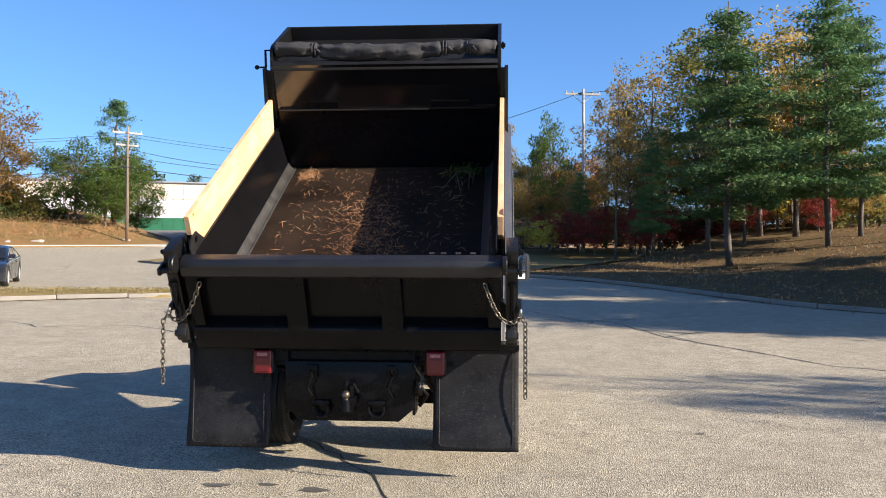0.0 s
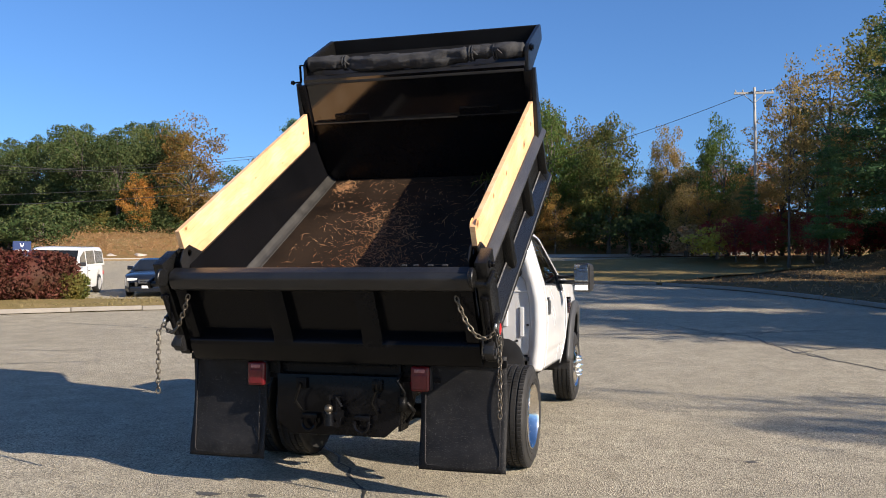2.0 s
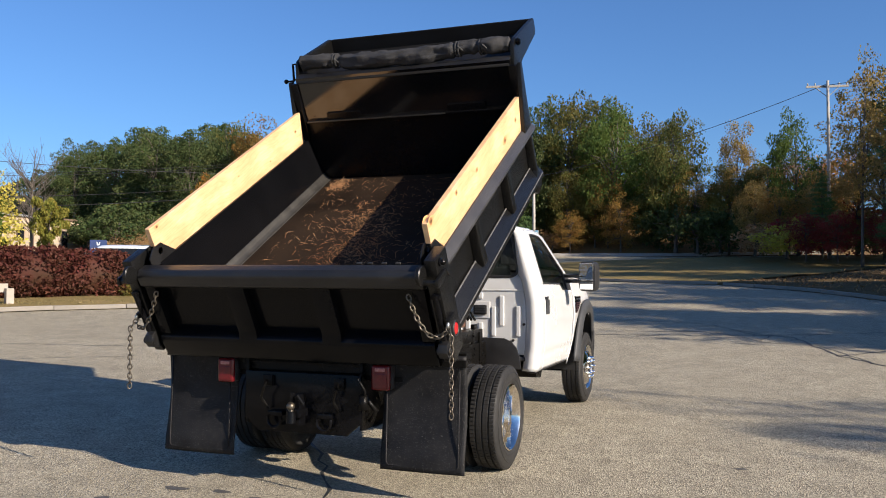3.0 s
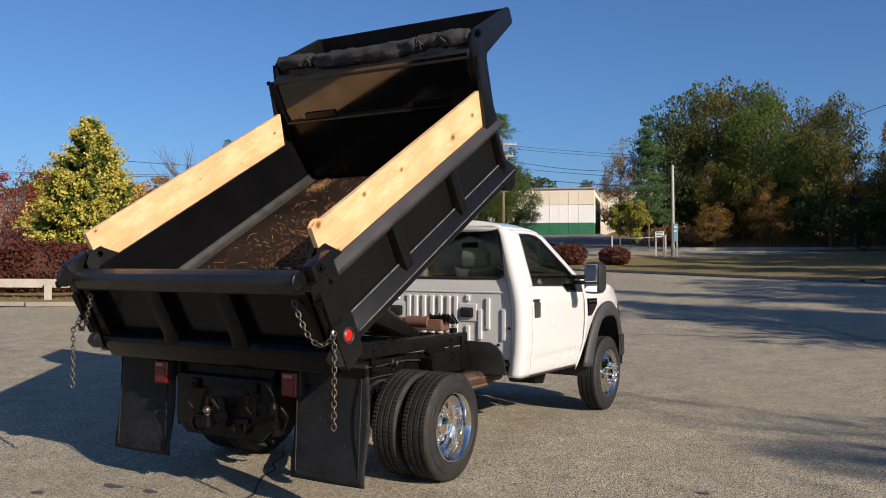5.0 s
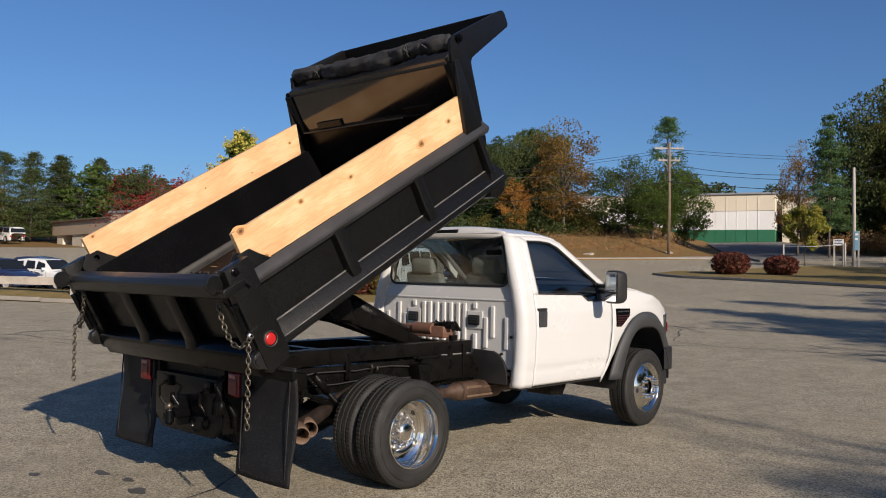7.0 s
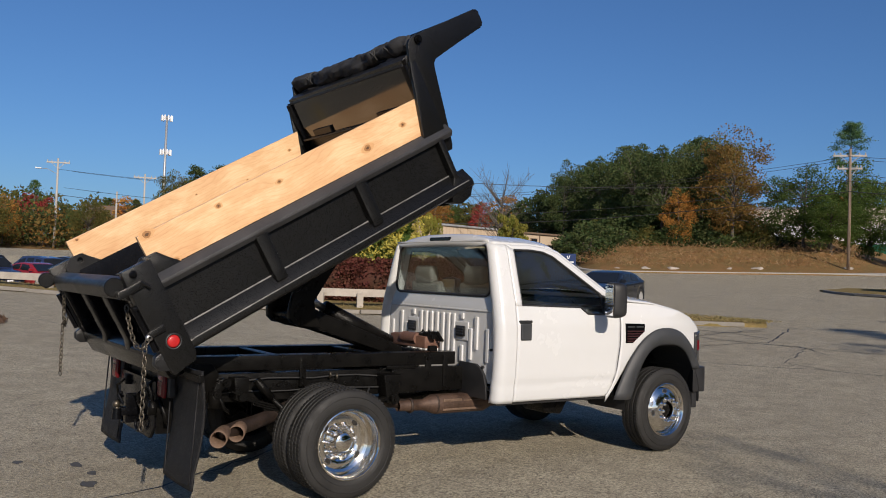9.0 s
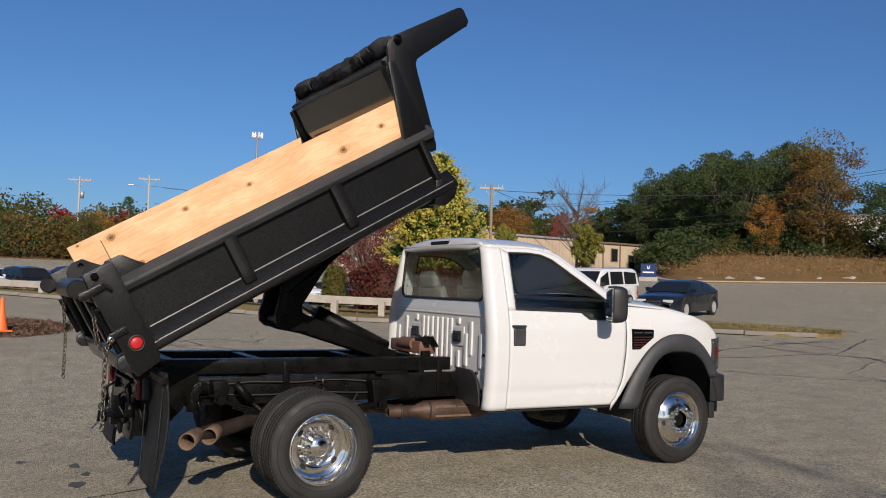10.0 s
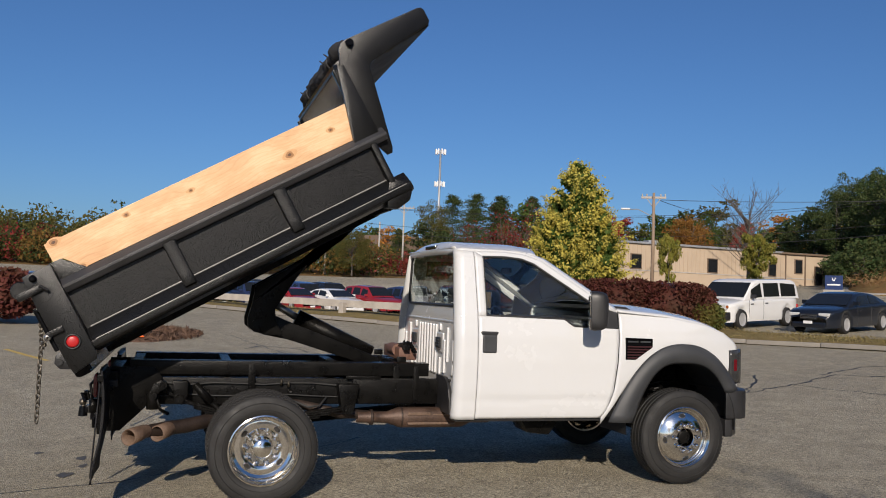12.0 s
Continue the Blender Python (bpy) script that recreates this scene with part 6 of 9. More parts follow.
    add_box(bm, xc - 0.25, xc + 0.25, 1.72, 2.20, 0.86, 1.02, 0.05, seg=3)
    seat = part("seat", bm, SEAT, cab, "grey cloth bucket seat", smooth=True)
    bm = bm_new()
    add_prism(bm, [(1.625, 1.58), (1.605, 1.70), (1.63, 1.765), (1.70, 1.75), (1.715, 1.65), (1.70, 1.58)], xc - 0.15, xc + 0.15, None, 0.03)
    part("headrest", bm, SEAT, seat, smooth=True)

# back wall, in strips round its window
bm = bm_new()
def back_low(s, t):
    x = -0.90 + 1.80 * s
    z = 0.72 + t * (1.50 - 0.72)
    return Vector((x, panel_y(z) + 0.003, z))
add_grid(bm, back_low, 30, 28)
def back_top(s, t):
    z = 1.948 + t * 0.045
    return Vector(((-0.76 + 1.52 * s), panel_y(z) + 0.002 - 0.03 * t, z))
add_grid(bm, back_top, 16, 3)
wall = part("back_panel", bm, WHITE_PAINT, cab, "white ribbed cab back panel", smooth=True)
solid(wall, 0.012, 0)
for x, z0, z1 in ((0.0, 0.88, 1.315), (0.095, 0.88, 1.315), (0.19, 0.88, 1.315), (0.275, 0.88, 1.315), (0.41, 1.265, 1.325), (0.41, 0.88, 1.03), (0.545, 0.90, 1.19), (0.63, 1.0, 1.30), (0.80, 0.90, 1.20)):
    for xx in ((x, -x) if x else (0.0,)):
        bm = bm_new()
        add_box(bm, xx - 0.024, xx + 0.024, 1.508, 1.529, z0, z1, 0.010)
        part("rib", bm, WHITE_PAINT, wall)
for x in (-0.41, 0.41):
    bm = bm_new()
    add_box(bm, x - 0.10, x + 0.10, 1.513, 1.529, 1.07, 1.245, 0.010)
    part("vent_boss", bm, WHITE_PAINT, wall)
bm = bm_new()
add_box(bm, -0.86, 0.86, 1.515, 1.529, 1.345, 1.365, 0.008)
part("rib", bm, WHITE_PAINT, wall)
for x in (-0.41, 0.41):
    bm = bm_new()
    add_box(bm, x - 0.068, x + 0.068, 1.495, 1.507, 1.11, 1.205, 0.012)
    ve = part("air_vent", bm, BLACK_PLASTIC, wall, "black air extractor vent")
    bm = bm_new()
    for k in range(3):
        add_box(bm, x - 0.052, x + 0.052, 1.487, 1.497, 1.13 + 0.024 * k, 1.139 + 0.024 * k, 0.002)
    part("louvre", bm, GREY_PLASTIC, ve)
for x, z in ((0.75, 0.86), (-0.75, 0.86), (0.86, 1.02)):
    bm = bm_new()
    add_tube(bm, [(x, 1.502, z), (x, 1.528, z)], 0.013, 10)
    part("drain_plug", bm, BLACK_PLASTIC, wall)
bm = bm_new()
fr = []
for cx, cz, a0 in ((0.712, 1.567, -90), (0.655, 1.870, 0), (-0.655, 1.870, 90), (-0.712, 1.567, 180)):
    for k in range(6):
        a = radians(a0 + 18 * k)
        fr.append((cx + 0.078 * math.cos(a), cz + 0.078 * math.sin(a)))
fr.append(fr[0])
add_tube(bm, [(x, panel_y(z) - 0.001, z) for x, z in fr], 0.014, 8, caps=False)
rw = part("rear_window", bm, BLACK_PLASTIC, cab, "rear cab window with black rubber surround", smooth=True)
bm = bm_new()
vs = [bm.verts.new((x, panel_y(z) - 0.002, z)) for x, z in fr[:-1]]
bm.faces.new(vs)
pane = solid(part("pane", bm, REAR_GLASS, rw), 0.004, 0)
pane.visible_shadow = False
# painted corners round the rear window
bm = bm_new()
for j in range(4):
    sx, sz = (1, 1, -1, -1)[j], (-1, 1, 1, -1)[j]
    cx, cz = (0.80, 1.487) if sz < 0 else (0.745, 1.955)
    tip = bm.verts.new((sx * cx, panel_y(cz) + 0.004, cz))
    arc = [bm.verts.new((x, panel_y(z) + 0.004, z)) for x, z in fr[6 * j:6 * j + 6]]
    for q, w_ in zip(arc, arc[1:]):
        bm.faces.new((tip, q, w_))
solid(part("window_corner", bm, WHITE_PAINT, wall), 0.006, 0)
bm = bm_new()
add_box(bm, -0.17, 0.17, 1.512, 1.59, 1.990, 2.030, 0.01)
part("brake_lamp", bm, DARK_PANE, cab, "dark high-level brake lamp")
# black splash shields that arch from the frame up to the back panel
for sx in (-1, 1):
    bm = bm_new()
    arch = [(0.42, 0.58), (0.42, 0.885), (0.66, 0.88), (0.73, 0.85), (0.785, 0.79), (0.82, 0.70), (0.835, 0.58)]
    add_prism(bm, [(sx * x, z) for x, z in arch], 1.492, 1.522, lambda y, x, z: (x, y, z), 0.006)
    part("splash_shield", bm, BLACK_PLASTIC, cab, "black splash shield under the cab back", auto=40)
# windscreen
bm = bm_new()
def screen(s, t):
    q = 2 * t - 1
    y = 2.25 + s * 0.74 + 0.10 * (1 - q * q)
    z = 1.945 - s * 0.465 + 0.035 * (1 - q * q) * (1 - s)
    return Vector((q * (0.80 + 0.13 * s), y, z))
add_grid(bm, screen, 8, 16)
ws = part("windscreen", bm, GLASS, cab, "clear windscreen", smooth=True)
ws.visible_shadow = False
# bonnet, grille, bumper
bm = bm_new()
def bonnet(s, t):
    q = 2 * t - 1
    y = 2.955 + s * (4.19 + 0.16 * (1 - q * q) - 2.955)
    ye = 2.955 + s * 1.235
    z = interp(HOODLINE, ye) + 0.085 * (1 - abs(q) ** 2.5) - 0.10 * max(0, (s - 0.85) / 0.15) ** 2
    return Vector((q * (side(ye, 1.3) - 0.012 - 0.03 * s), y, z))
add_grid(bm, bonnet, 24, 20)
solid(part("bonnet", bm, WHITE_PAINT, cab, smooth=True), 0.012, 0)
bm = bm_new()
add_prism(bm, [(2.93, 1.502), (2.97, 1.535), (3.10, 1.528), (3.16, 1.50), (3.10, 1.48)], -0.86, 0.86, None, 0.008)
part("cowl_grille", bm, BLACK_PLASTIC, cab)
bm = bm_new()
add_box(bm, -0.90, 0.90, 4.02, 4.24, 0.80, 1.20, 0.04, seg=3)
gr = part("grille", bm, BLACK_PLASTIC, cab, "black front grille surround")
bm = bm_new()
for k in range(3):
    add_box(bm, -0.55, 0.55, 4.22, 4.29, 0.86 + 0.11 * k, 0.91 + 0.11 * k, 0.012)
part("grille_bar", bm, POLISHED, gr)
bm = bm_new()
add_prism(bm, [(-1.035, 4.02), (-1.035, 4.20), (-1.0, 4.255), (-0.85, 4.36), (0.85, 4.36), (1.0, 4.255), (1.035, 4.20), (1.035, 4.02), (0.9, 4.10), (-0.9, 4.10)], 0.56, 0.815, lambda z, x, y: (x, y, z), 0.02)
bp = part("front_bumper", bm, BLACK_PLASTIC, truck, "dark grey front bumper", auto=40)
bm = bm_new()
add_prism(bm, [(-1.02, 4.03), (-1.02, 4.10), (-0.85, 4.26), (0.85, 4.26), (1.02, 4.10), (1.02, 4.03)], 0.40, 0.555, lambda z, x, y: (x, y, z), 0.01)
part("valance", bm, BLACK_PLASTIC, bp, auto=40)
# inside: floor, dash, wheel, headliner
bm = bm_new()
add_box(bm, -0.92, 0.92, 1.50, 3.0, 0.66, 0.70, 0.01)
add_box(bm, -0.92, 0.92, 2.60, 2.98, 0.95, 1.40, 0.06, seg=3)
add_box(bm, -0.88, 0.88, 1.555, 1.575, 0.70, 1.46, 0.006)
add_box(bm, -0.92, 0.92, 2.97, 3.0, 0.55, 1.42, 0.01)
part("dashboard", bm, GREY_PLASTIC, cab)
bm = bm_new()
add_tube(bm, [(-0.42 + 0.19 * math.cos(a), 2.40 - 0.07 * math.sin(a), 1.30 + 0.17 * math.sin(a)) for a in [2 * math.pi * k / 24 for k in range(25)]], 0.017, 8, caps=False)
add_tube(bm, [(-0.42, 2.42, 1.30), (-0.42, 2.68, 1.16)], 0.03, 10)
add_tube(bm, [(-0.60, 2.40, 1.30), (-0.24, 2.40, 1.30)], 0.016, 8)
part("steering_wheel", bm, BLACK_PLASTIC, cab, smooth=True)
bm = bm_new()
add_box(bm, -0.10, 0.10, 2.26, 2.30, 1.80, 1.86, 0.015)
part("inside_mirror", bm, BLACK_PLASTIC, cab)
for x in (-0.55, -0.14, 0.0, 0.14, 0.55):
    bm = bm_new()
    add_box(bm, x - 0.05, x + 0.05, 2.14, 2.22, 2.005 - 0.05 * (abs(x) / 0.8) ** 3, 2.03 - 0.05 * (abs(x) / 0.8) ** 3, 0.01)
    part("roof_marker_lamp", bm, AMBER_LENS, cab, "amber roof marker lamp")


# ---------------------------------------------------------------- trees and bushes
def crown_points(rng, n, rx, rz, blobs, zc, low=0.25):
    """Leaves in uneven clumps about a crown of half-width rx and half-height rz."""
    pts, cs = [], []
    for k in range(blobs):
        v = rng.normal(size=3)
        v /= np.linalg.norm(v)
        f = rng.uniform(0.45, 0.95)
        c = np.array([v[0] * rx * f, v[1] * rx * f, zc + v[2] * rz * f])
        cs.append(c)
    for k, c in enumerate(cs):
        r = rng.uniform(0.15, 0.30) * rx
        m = n // blobs
        d = rng.normal(size=(m, 3))
        d /= np.linalg.norm(d, axis=1)[:, None]
        rad = r * rng.uniform(0.55, 1.05, (m, 1))
        p = c + d * rad * np.array([1.15, 1.15, 0.8])
        pts.append(p)
    return np.concatenate(pts), cs


def trunk_mesh(rng, h, r, limbs, crook=0.25):
    bm = bm_new()
    n = 9
    ax = [(crook * math.sin(1.7 * k / n + rng.uniform(0, 0.3)) * k / n, crook * 0.6 * math.sin(2.3 * k / n) * k / n, h * k / n) for k in range(n + 1)]
    add_tube(bm, [(x, y, z - 0.15) for x, y, z in ax], [r * (1.25 if k == 0 else 1) * (1 - 0.8 * k / n) for k in range(n + 1)], 8)
    for c in limbs:
        z0 = min(h * 0.92, max(h * 0.3, c[2] * rng.uniform(0.55, 0.8)))
        k = z0 / h * n
        i = min(int(k), n - 1)
        a = Vector(ax[i]).lerp(Vector(ax[i + 1]), k - i)
        b = Vector(c)
        m = a.lerp(b, 0.5) + Vector((0, 0, 0.12 * (b - a).length))
        add_tube(bm, [a, m, b], [r * 0.38, r * 0.22, r * 0.07], 6)
    return bm


def deciduous(name, seed, h, w, leaf, mat_, n=5200, low=0.3, label="", bare=False, dense=1.0, blobs=52):
    rng = np.random.default_rng(seed)
    ob = thing(name, label, "tree")
    rz = h * (1 - low) / 2
    zc = h * low + rz
    pts, cs = crown_points(rng, int(n * dense), w / 2, rz, blobs, zc)
    lim = [c for c in cs if rng.random() < 0.32]
    part("trunk", trunk_mesh(rng, h * 0.82, 0.016 * w + 0.05, lim), BARK, ob, smooth=True)
    me = flakes("crown", pts, rng.uniform(leaf * 0.6, leaf * 1.3, len(pts)), rng, 0.4, tri=True)
    link("crown", me, mat_, ob)
    return ob


def pine(name, seed, h, w, label, mat_=None, bare_to=0.2, droop=0.10, thick=1.0, taper=1.5, sprays=3.2):
    """White pine: open tiers of long level boughs carrying flat sprays of needles."""
    rng = np.random.default_rng(seed)
    ob = thing(name, label, "tree")
    bm = bm_new()
    add_tube(bm, [(0.05 * math.sin(k), 0.05 * math.cos(1.3 * k), h * k / 10 - (0.15 if k == 0 else 0)) for k in range(11)], [0.125 * (1 - 0.9 * k / 10) + 0.015 for k in range(11)], 8)
    pts = []
    z = h * bare_to
    while z < h * 0.985:
        f = (z / h - bare_to) / (1 - bare_to)
        L = w / 2 * (1 - f ** taper) * (0.7 + 0.3 * min(1, f * 4 + 0.2)) + 0.2
        for k in range(rng.integers(4, 7)):
            a = rng.uniform(0, 2 * math.pi)
            l = L * rng.uniform(0.35, 1.25)
            zz = z + rng.uniform(-0.15, 0.15)
            rise = rng.uniform(-droop, 0.22) * l
            d = np.array([math.cos(a), math.sin(a), 0.0])
            e = np.array([-math.sin(a), math.cos(a), 0.0])
            tip = d * l + [0, 0, rise]
            add_tube(bm, [(0, 0, zz), tuple(d * l * 0.5 + [0, 0, zz + rise * 0.25]), (tip[0], tip[1], zz + rise)], [0.035, 0.022, 0.008], 5, caps=False)
            for j in range(max(2, int(l * sprays))):
                t = rng.uniform(0.3, 1.0)
                sp = rng.normal(0, 0.22) * l * (1.1 - 0.6 * t)
                c = tip * t + e * sp + [0, 0, zz + rng.normal(0.02, 0.05)]
                m = int(rng.integers(30, 46) * (1 + 0.4 * (thick - 1)))
                pts.append(c + rng.normal(0, 1, (m, 3)) * np.array([0.24, 0.24, 0.09]) * thick)
        z += h * rng.uniform(0.035, 0.06)
    part("trunk", bm, BARK, ob, smooth=True)
    P = np.concatenate(pts)
    me = flakes("crown", P, rng.uniform(0.06, 0.14, len(P)) * thick, rng, 0.8, slim=0.4, tri=True)
    link("crown", me, mat_ or L_PINE, ob)
    return ob


def plant(src, x, y, s=1.0, turn=0.0, sz=None):
    m = Matrix.Translation((x, y, ground_z(x, y) + 0.1)) @ Euler((0, 0, turn)).to_matrix().to_4x4() @ Matrix.Diagonal((s, s, sz or s, 1))
    return m


def grove_pine(seed, h, w):
    """Full-skirted pine of a close grove: ragged cone of drooping needle boughs down to the ground."""
    rng = np.random.default_rng(seed)
    ob = thing("dense_pine_tree", "full dark green pine in a grove beyond the car park", "tree")
    bm = bm_new()
    add_tube(bm, [(0.04 * math.sin(k), 0.04 * math.cos(1.3 * k), h * k / 8 - (0.15 if k == 0 else 0)) for k in range(9)], [0.16 * (1 - 0.92 * k / 8) + 0.012 for k in range(9)], 8)
    pts = []
    ph = rng.uniform(0, 6.28)
    for k in range(330):
        f = rng.random()
        z = h * (0.03 + 0.955 * f)
        a = rng.uniform(0, 2 * math.pi)
        lobe = 1 + 0.22 * math.sin(3 * a + ph + 5 * f) + 0.12 * math.sin(7 * a - 9 * f)
        l = (w / 2 * (1 - f) ** 0.60 + 0.15) * rng.uniform(0.55, 1.08) * lobe
        d = np.array([math.cos(a), math.sin(a), 0.0])
        rise = rng.uniform(-0.16, 0.14) * l
        if k % 3 == 0:
            add_tube(bm, [(0, 0, z), tuple(d * l * 0.9 + [0, 0, z + rise])], [0.03, 0.008], 4, caps=False)
        m = 34
        t = rng.uniform(0.35, 1.05, (m, 1))
        pts.append(d * l * t + [0, 0, z] + np.array([0, 0, rise]) * t + rng.normal(0, 1, (m, 3)) * np.array([0.30, 0.30, 0.15]))
    part("trunk", bm, BARK, ob, smooth=True)
    P = np.concatenate(pts)
    link("crown", flakes("crown", P, rng.uniform(0.10, 0.23, len(P)), rng, 0.6, slim=0.5, tri=True), L_DARK, ob)
    return ob


OAK = [deciduous("oak_tree", 100 + k, 12, 9.0, 0.13, mt, 12600, 0.04, lb, blobs=92) for k, (mt, lb) in enumerate(((L_DARK, "dark green oak at the edge of the woods"), (L_DARK, "tall dark green oak in the woods"), (L_GREEN, "green leafy tree in the woods"), (L_OLIVE, "oak with leaves turning olive and brown"), (L_OAK, "broad oak in sunlit olive-yellow leaf")))]
MAPLE = [deciduous("maple_tree", 120 + k, 12, 8.0, 0.115, mt, 11500 if mt not in (L_TAN, L_TURN) else 9000, 0.06, lb, blobs=84) for k, (mt, lb) in enumerate(((L_ORANGE, "tall maple in orange autumn leaf"), (L_RED, "maple in dark red autumn leaf"), (L_YELLOW, "maple in bright yellow autumn leaf"), (L_TAN, "thin maple turning yellow and brown"), (L_TURN, "tall maple half turned to brownish orange")))]
BIRCH = [deciduous("birch_tree", 140 + k, 12, 4.6, 0.085, mt, 4600, 0.22, lb, blobs=64) for k, (mt, lb) in enumerate(((L_TAN, "slender sparse tree with yellowing leaves"), (L_OLIVE, "slender half-bare tree with brown leaves")))]
WHITE_PINE = [pine("pine_tree", 160 + k, 14, 7.5, "tall green white pine with tiered boughs", thick=1.3, taper=1.15, sprays=4.3) for k in range(3)]
DENSE_PINE = [grove_pine(175 + k, 14, 9.6) for k in range(3)]


def tufted_pine(seed, h):
    """A lone pine with a long bare stem and an uneven, leaning bunch of boughs at its top."""
    rng = np.random.default_rng(seed)
    ob = thing("tall_pine_tree", "tall bare-stemmed pine with a tufted top", "tree")
    bm = bm_new()
    stem = [(0.10 * math.sin(0.7 * k), 0.06 * k, h * k / 10 - (0.15 if k == 0 else 0)) for k in range(11)]
    add_tube(bm, stem, [0.16 * (1 - 0.85 * k / 10) + 0.015 for k in range(11)], 8)
    pts = []
    for k in range(26):
        f = rng.uniform(0.0, 1.0)
        z = h * (0.66 + 0.335 * f)
        q = Vector(stem[min(10, int(z / h * 10))])
        reach = (0.5 + 1.25 * math.sin(math.pi * min(1.0, 0.22 + 0.80 * f))) * rng.uniform(0.55, 1.1)
        a = rng.uniform(0, 2 * math.pi)
        tip = np.array([q.x + math.cos(a) * reach, q.y + math.sin(a) * reach, z + rng.uniform(0.0, 0.35)])
        add_tube(bm, [(q.x, q.y, z - 0.15), tuple(tip)], [0.03, 0.01], 5, caps=False)
        for j in range(3):
            c = np.array([q.x, q.y, z]) + (tip - np.array([q.x, q.y, z])) * rng.uniform(0.5, 1.05)
            pts.append(c + rng.normal(0, 1, (70, 3)) * np.array([0.27, 0.27, 0.17]))
    part("trunk", bm, BARK, ob, smooth=True)
    P = np.concatenate(pts)
    link("crown", flakes("crown", P, rng.uniform(0.07, 0.15, len(P)), rng, 0.6, slim=0.5, tri=True), L_PINE, ob)
    return ob


HIGH_PINE = tufted_pine(171, 14)
FAR = [deciduous("distant_tree", 190 + k, 12, 9.0, 0.28, mt, 3000, 0.04, lb) for k, (mt, lb) in enumerate(((L_DARK, "dark green tree in the distant woods"), (L_OLIVE, "olive-brown tree in the distant woods"), (L_ORANGE, "orange tree in the distant woods"), (L_RED, "dull red tree in the distant woods"), (L_GREEN, "green tree in the distant woods")))]
YOUNG = deciduous("young_maple_tree", 199, 12, 9.5, 0.30, L_YGREEN, 6000, 0.22, "small round maple turning yellow-green", blobs=34)
KINDS = dict(d0=DENSE_PINE[0], d1=DENSE_PINE[1], d2=DENSE_PINE[2], f0=FAR[0], f1=FAR[1], f2=FAR[2], f3=FAR[3], f4=FAR[4], y0=YOUNG, o0=OAK[0], o1=OAK[1], o2=OAK[2], o3=OAK[3], o4=OAK[4], m0=MAPLE[0], m1=MAPLE[1], m2=MAPLE[2], m3=MAPLE[3], m4=MAPLE[4], b0=BIRCH[0], b1=BIRCH[1], p0=WHITE_PINE[0], p1=WHITE_PINE[1], p2=WHITE_PINE[2], hp=HIGH_PINE)


def crown_top(ob):
    return max(v.co.z for c in ob.children if c.name.startswith("crown") for v in c.data.vertices)


BASE_H = {k: crown_top(v) * (1.02 if k[0] in "pdhy" else 0.97) for k, v in KINDS.items()}
turn_rng = random.Random(5)


def tree(kind, x, y, h, wide=1.0, lift=0.0):
    src = KINDS[kind]
    s = h / BASE_H[kind]
    on_bank = bank_lift(x, y)
    lift = on_bank - 0.15 if on_bank > 0 else lift
    m = Matrix.Translation((0, 0, lift)) @ plant(src, x, y, s * wide, turn_rng.uniform(0, 6.28), s)
    return copy_thing(src, m)


# wooded bank to the right of the drive
for row in (("p0", 11.6, 34, 12.6, 1.35, 0.3), ("p1", 17.6, 38, 14, 1.25, 0.4), ("p2", 14.9, 43.5, 11.5, 0.9, 0.4), ("b0", 10.0, 47, 12.6, 1.0, 0.4), ("m0", 20.5, 48, 9.6, 0.8, 0.4), ("m0", 16.5, 50, 7.5, 0.8, 0.4), ("m2", 18.2, 48, 7.0, 0.8, 0.4),
            ("b1", 15, 56, 12.5, 1.2, 0.4), ("m0", 4.8, 63.3, 7.2, 1.0, 0.4), ("m3", 0.7, 63.9, 10.0, 0.5, 0.4), ("b0", 7.7, 44.7, 11.8, 0.65, 0.3), ("b1", 12.5, 42, 13.5, 1.0, 0.4), ("b0", 20, 51, 14, 1.3, 0.5), ("b1", 9.5, 51, 11.5, 0.9, 0.4),
            ("b0", 21, 47, 14, 1.1, 0.4), ("b0", 18.5, 56, 12, 1.2, 0.5), ("o2", 4.7, 59, 10.2, 0.5, 0.4), ("m0", 7.5, 66, 7.5, 0.9, 0.3), ("b0", 3.0, 60, 7.0, 1.2, 0.3), ("p1", 9.4, 42, 7.0, 0.9, 0.3), ("p2", 6.0, 50, 5.5, 1.0, 0.3),
            ("b1", 14.5, 50, 14.2, 1.3, 0.5), ("b0", 8.8, 60, 11.5, 1.2, 0.4), ("b1", 12, 60, 11.5, 1.5, 0.4), ("b1", 16.5, 46, 13.5, 1.3, 0.4), ("b0", 18, 44, 13.5, 1.2, 0.4), ("o3", 13, 58, 9.0, 0.8, 0.4), ("m3", 17, 60, 9.5, 0.9, 0.4), ("p2", 20.5, 41, 12.5, 1.1, 0.4), ("m3", 6.2, 54, 5.6, 0.9, 0.4), ("m3", 2.0, 57, 5.0, 0.9, 0.3), ("o3", 22, 53, 11.0, 0.9, 0.4)):
    tree(*row)
# saplings and low crowns that close the view under the tall trees
low = random.Random(37)
for k in range(9):
    s = k / 8
    x, y = 3.5 + 20 * s + low.uniform(-0.5, 0.5), 57 - 7 * s + low.uniform(-2.5, 2.5)
    tree(low.choice(("m3", "b0", "o4", "b1", "m4", "m2")), x, y, low.uniform(3.2, 5.2), 1.1, 0.4)
for k, (x, y, h) in enumerate(((5.0, 47.5, 3.2), (6.6, 46.5, 3.4), (9.0, 45.5, 3.4), (10.6, 45.5, 3.0), (16, 47, 3.4), (20, 46, 3.2))):
    tree("m1", x, y, h * 0.85, 1.25, 0.4)
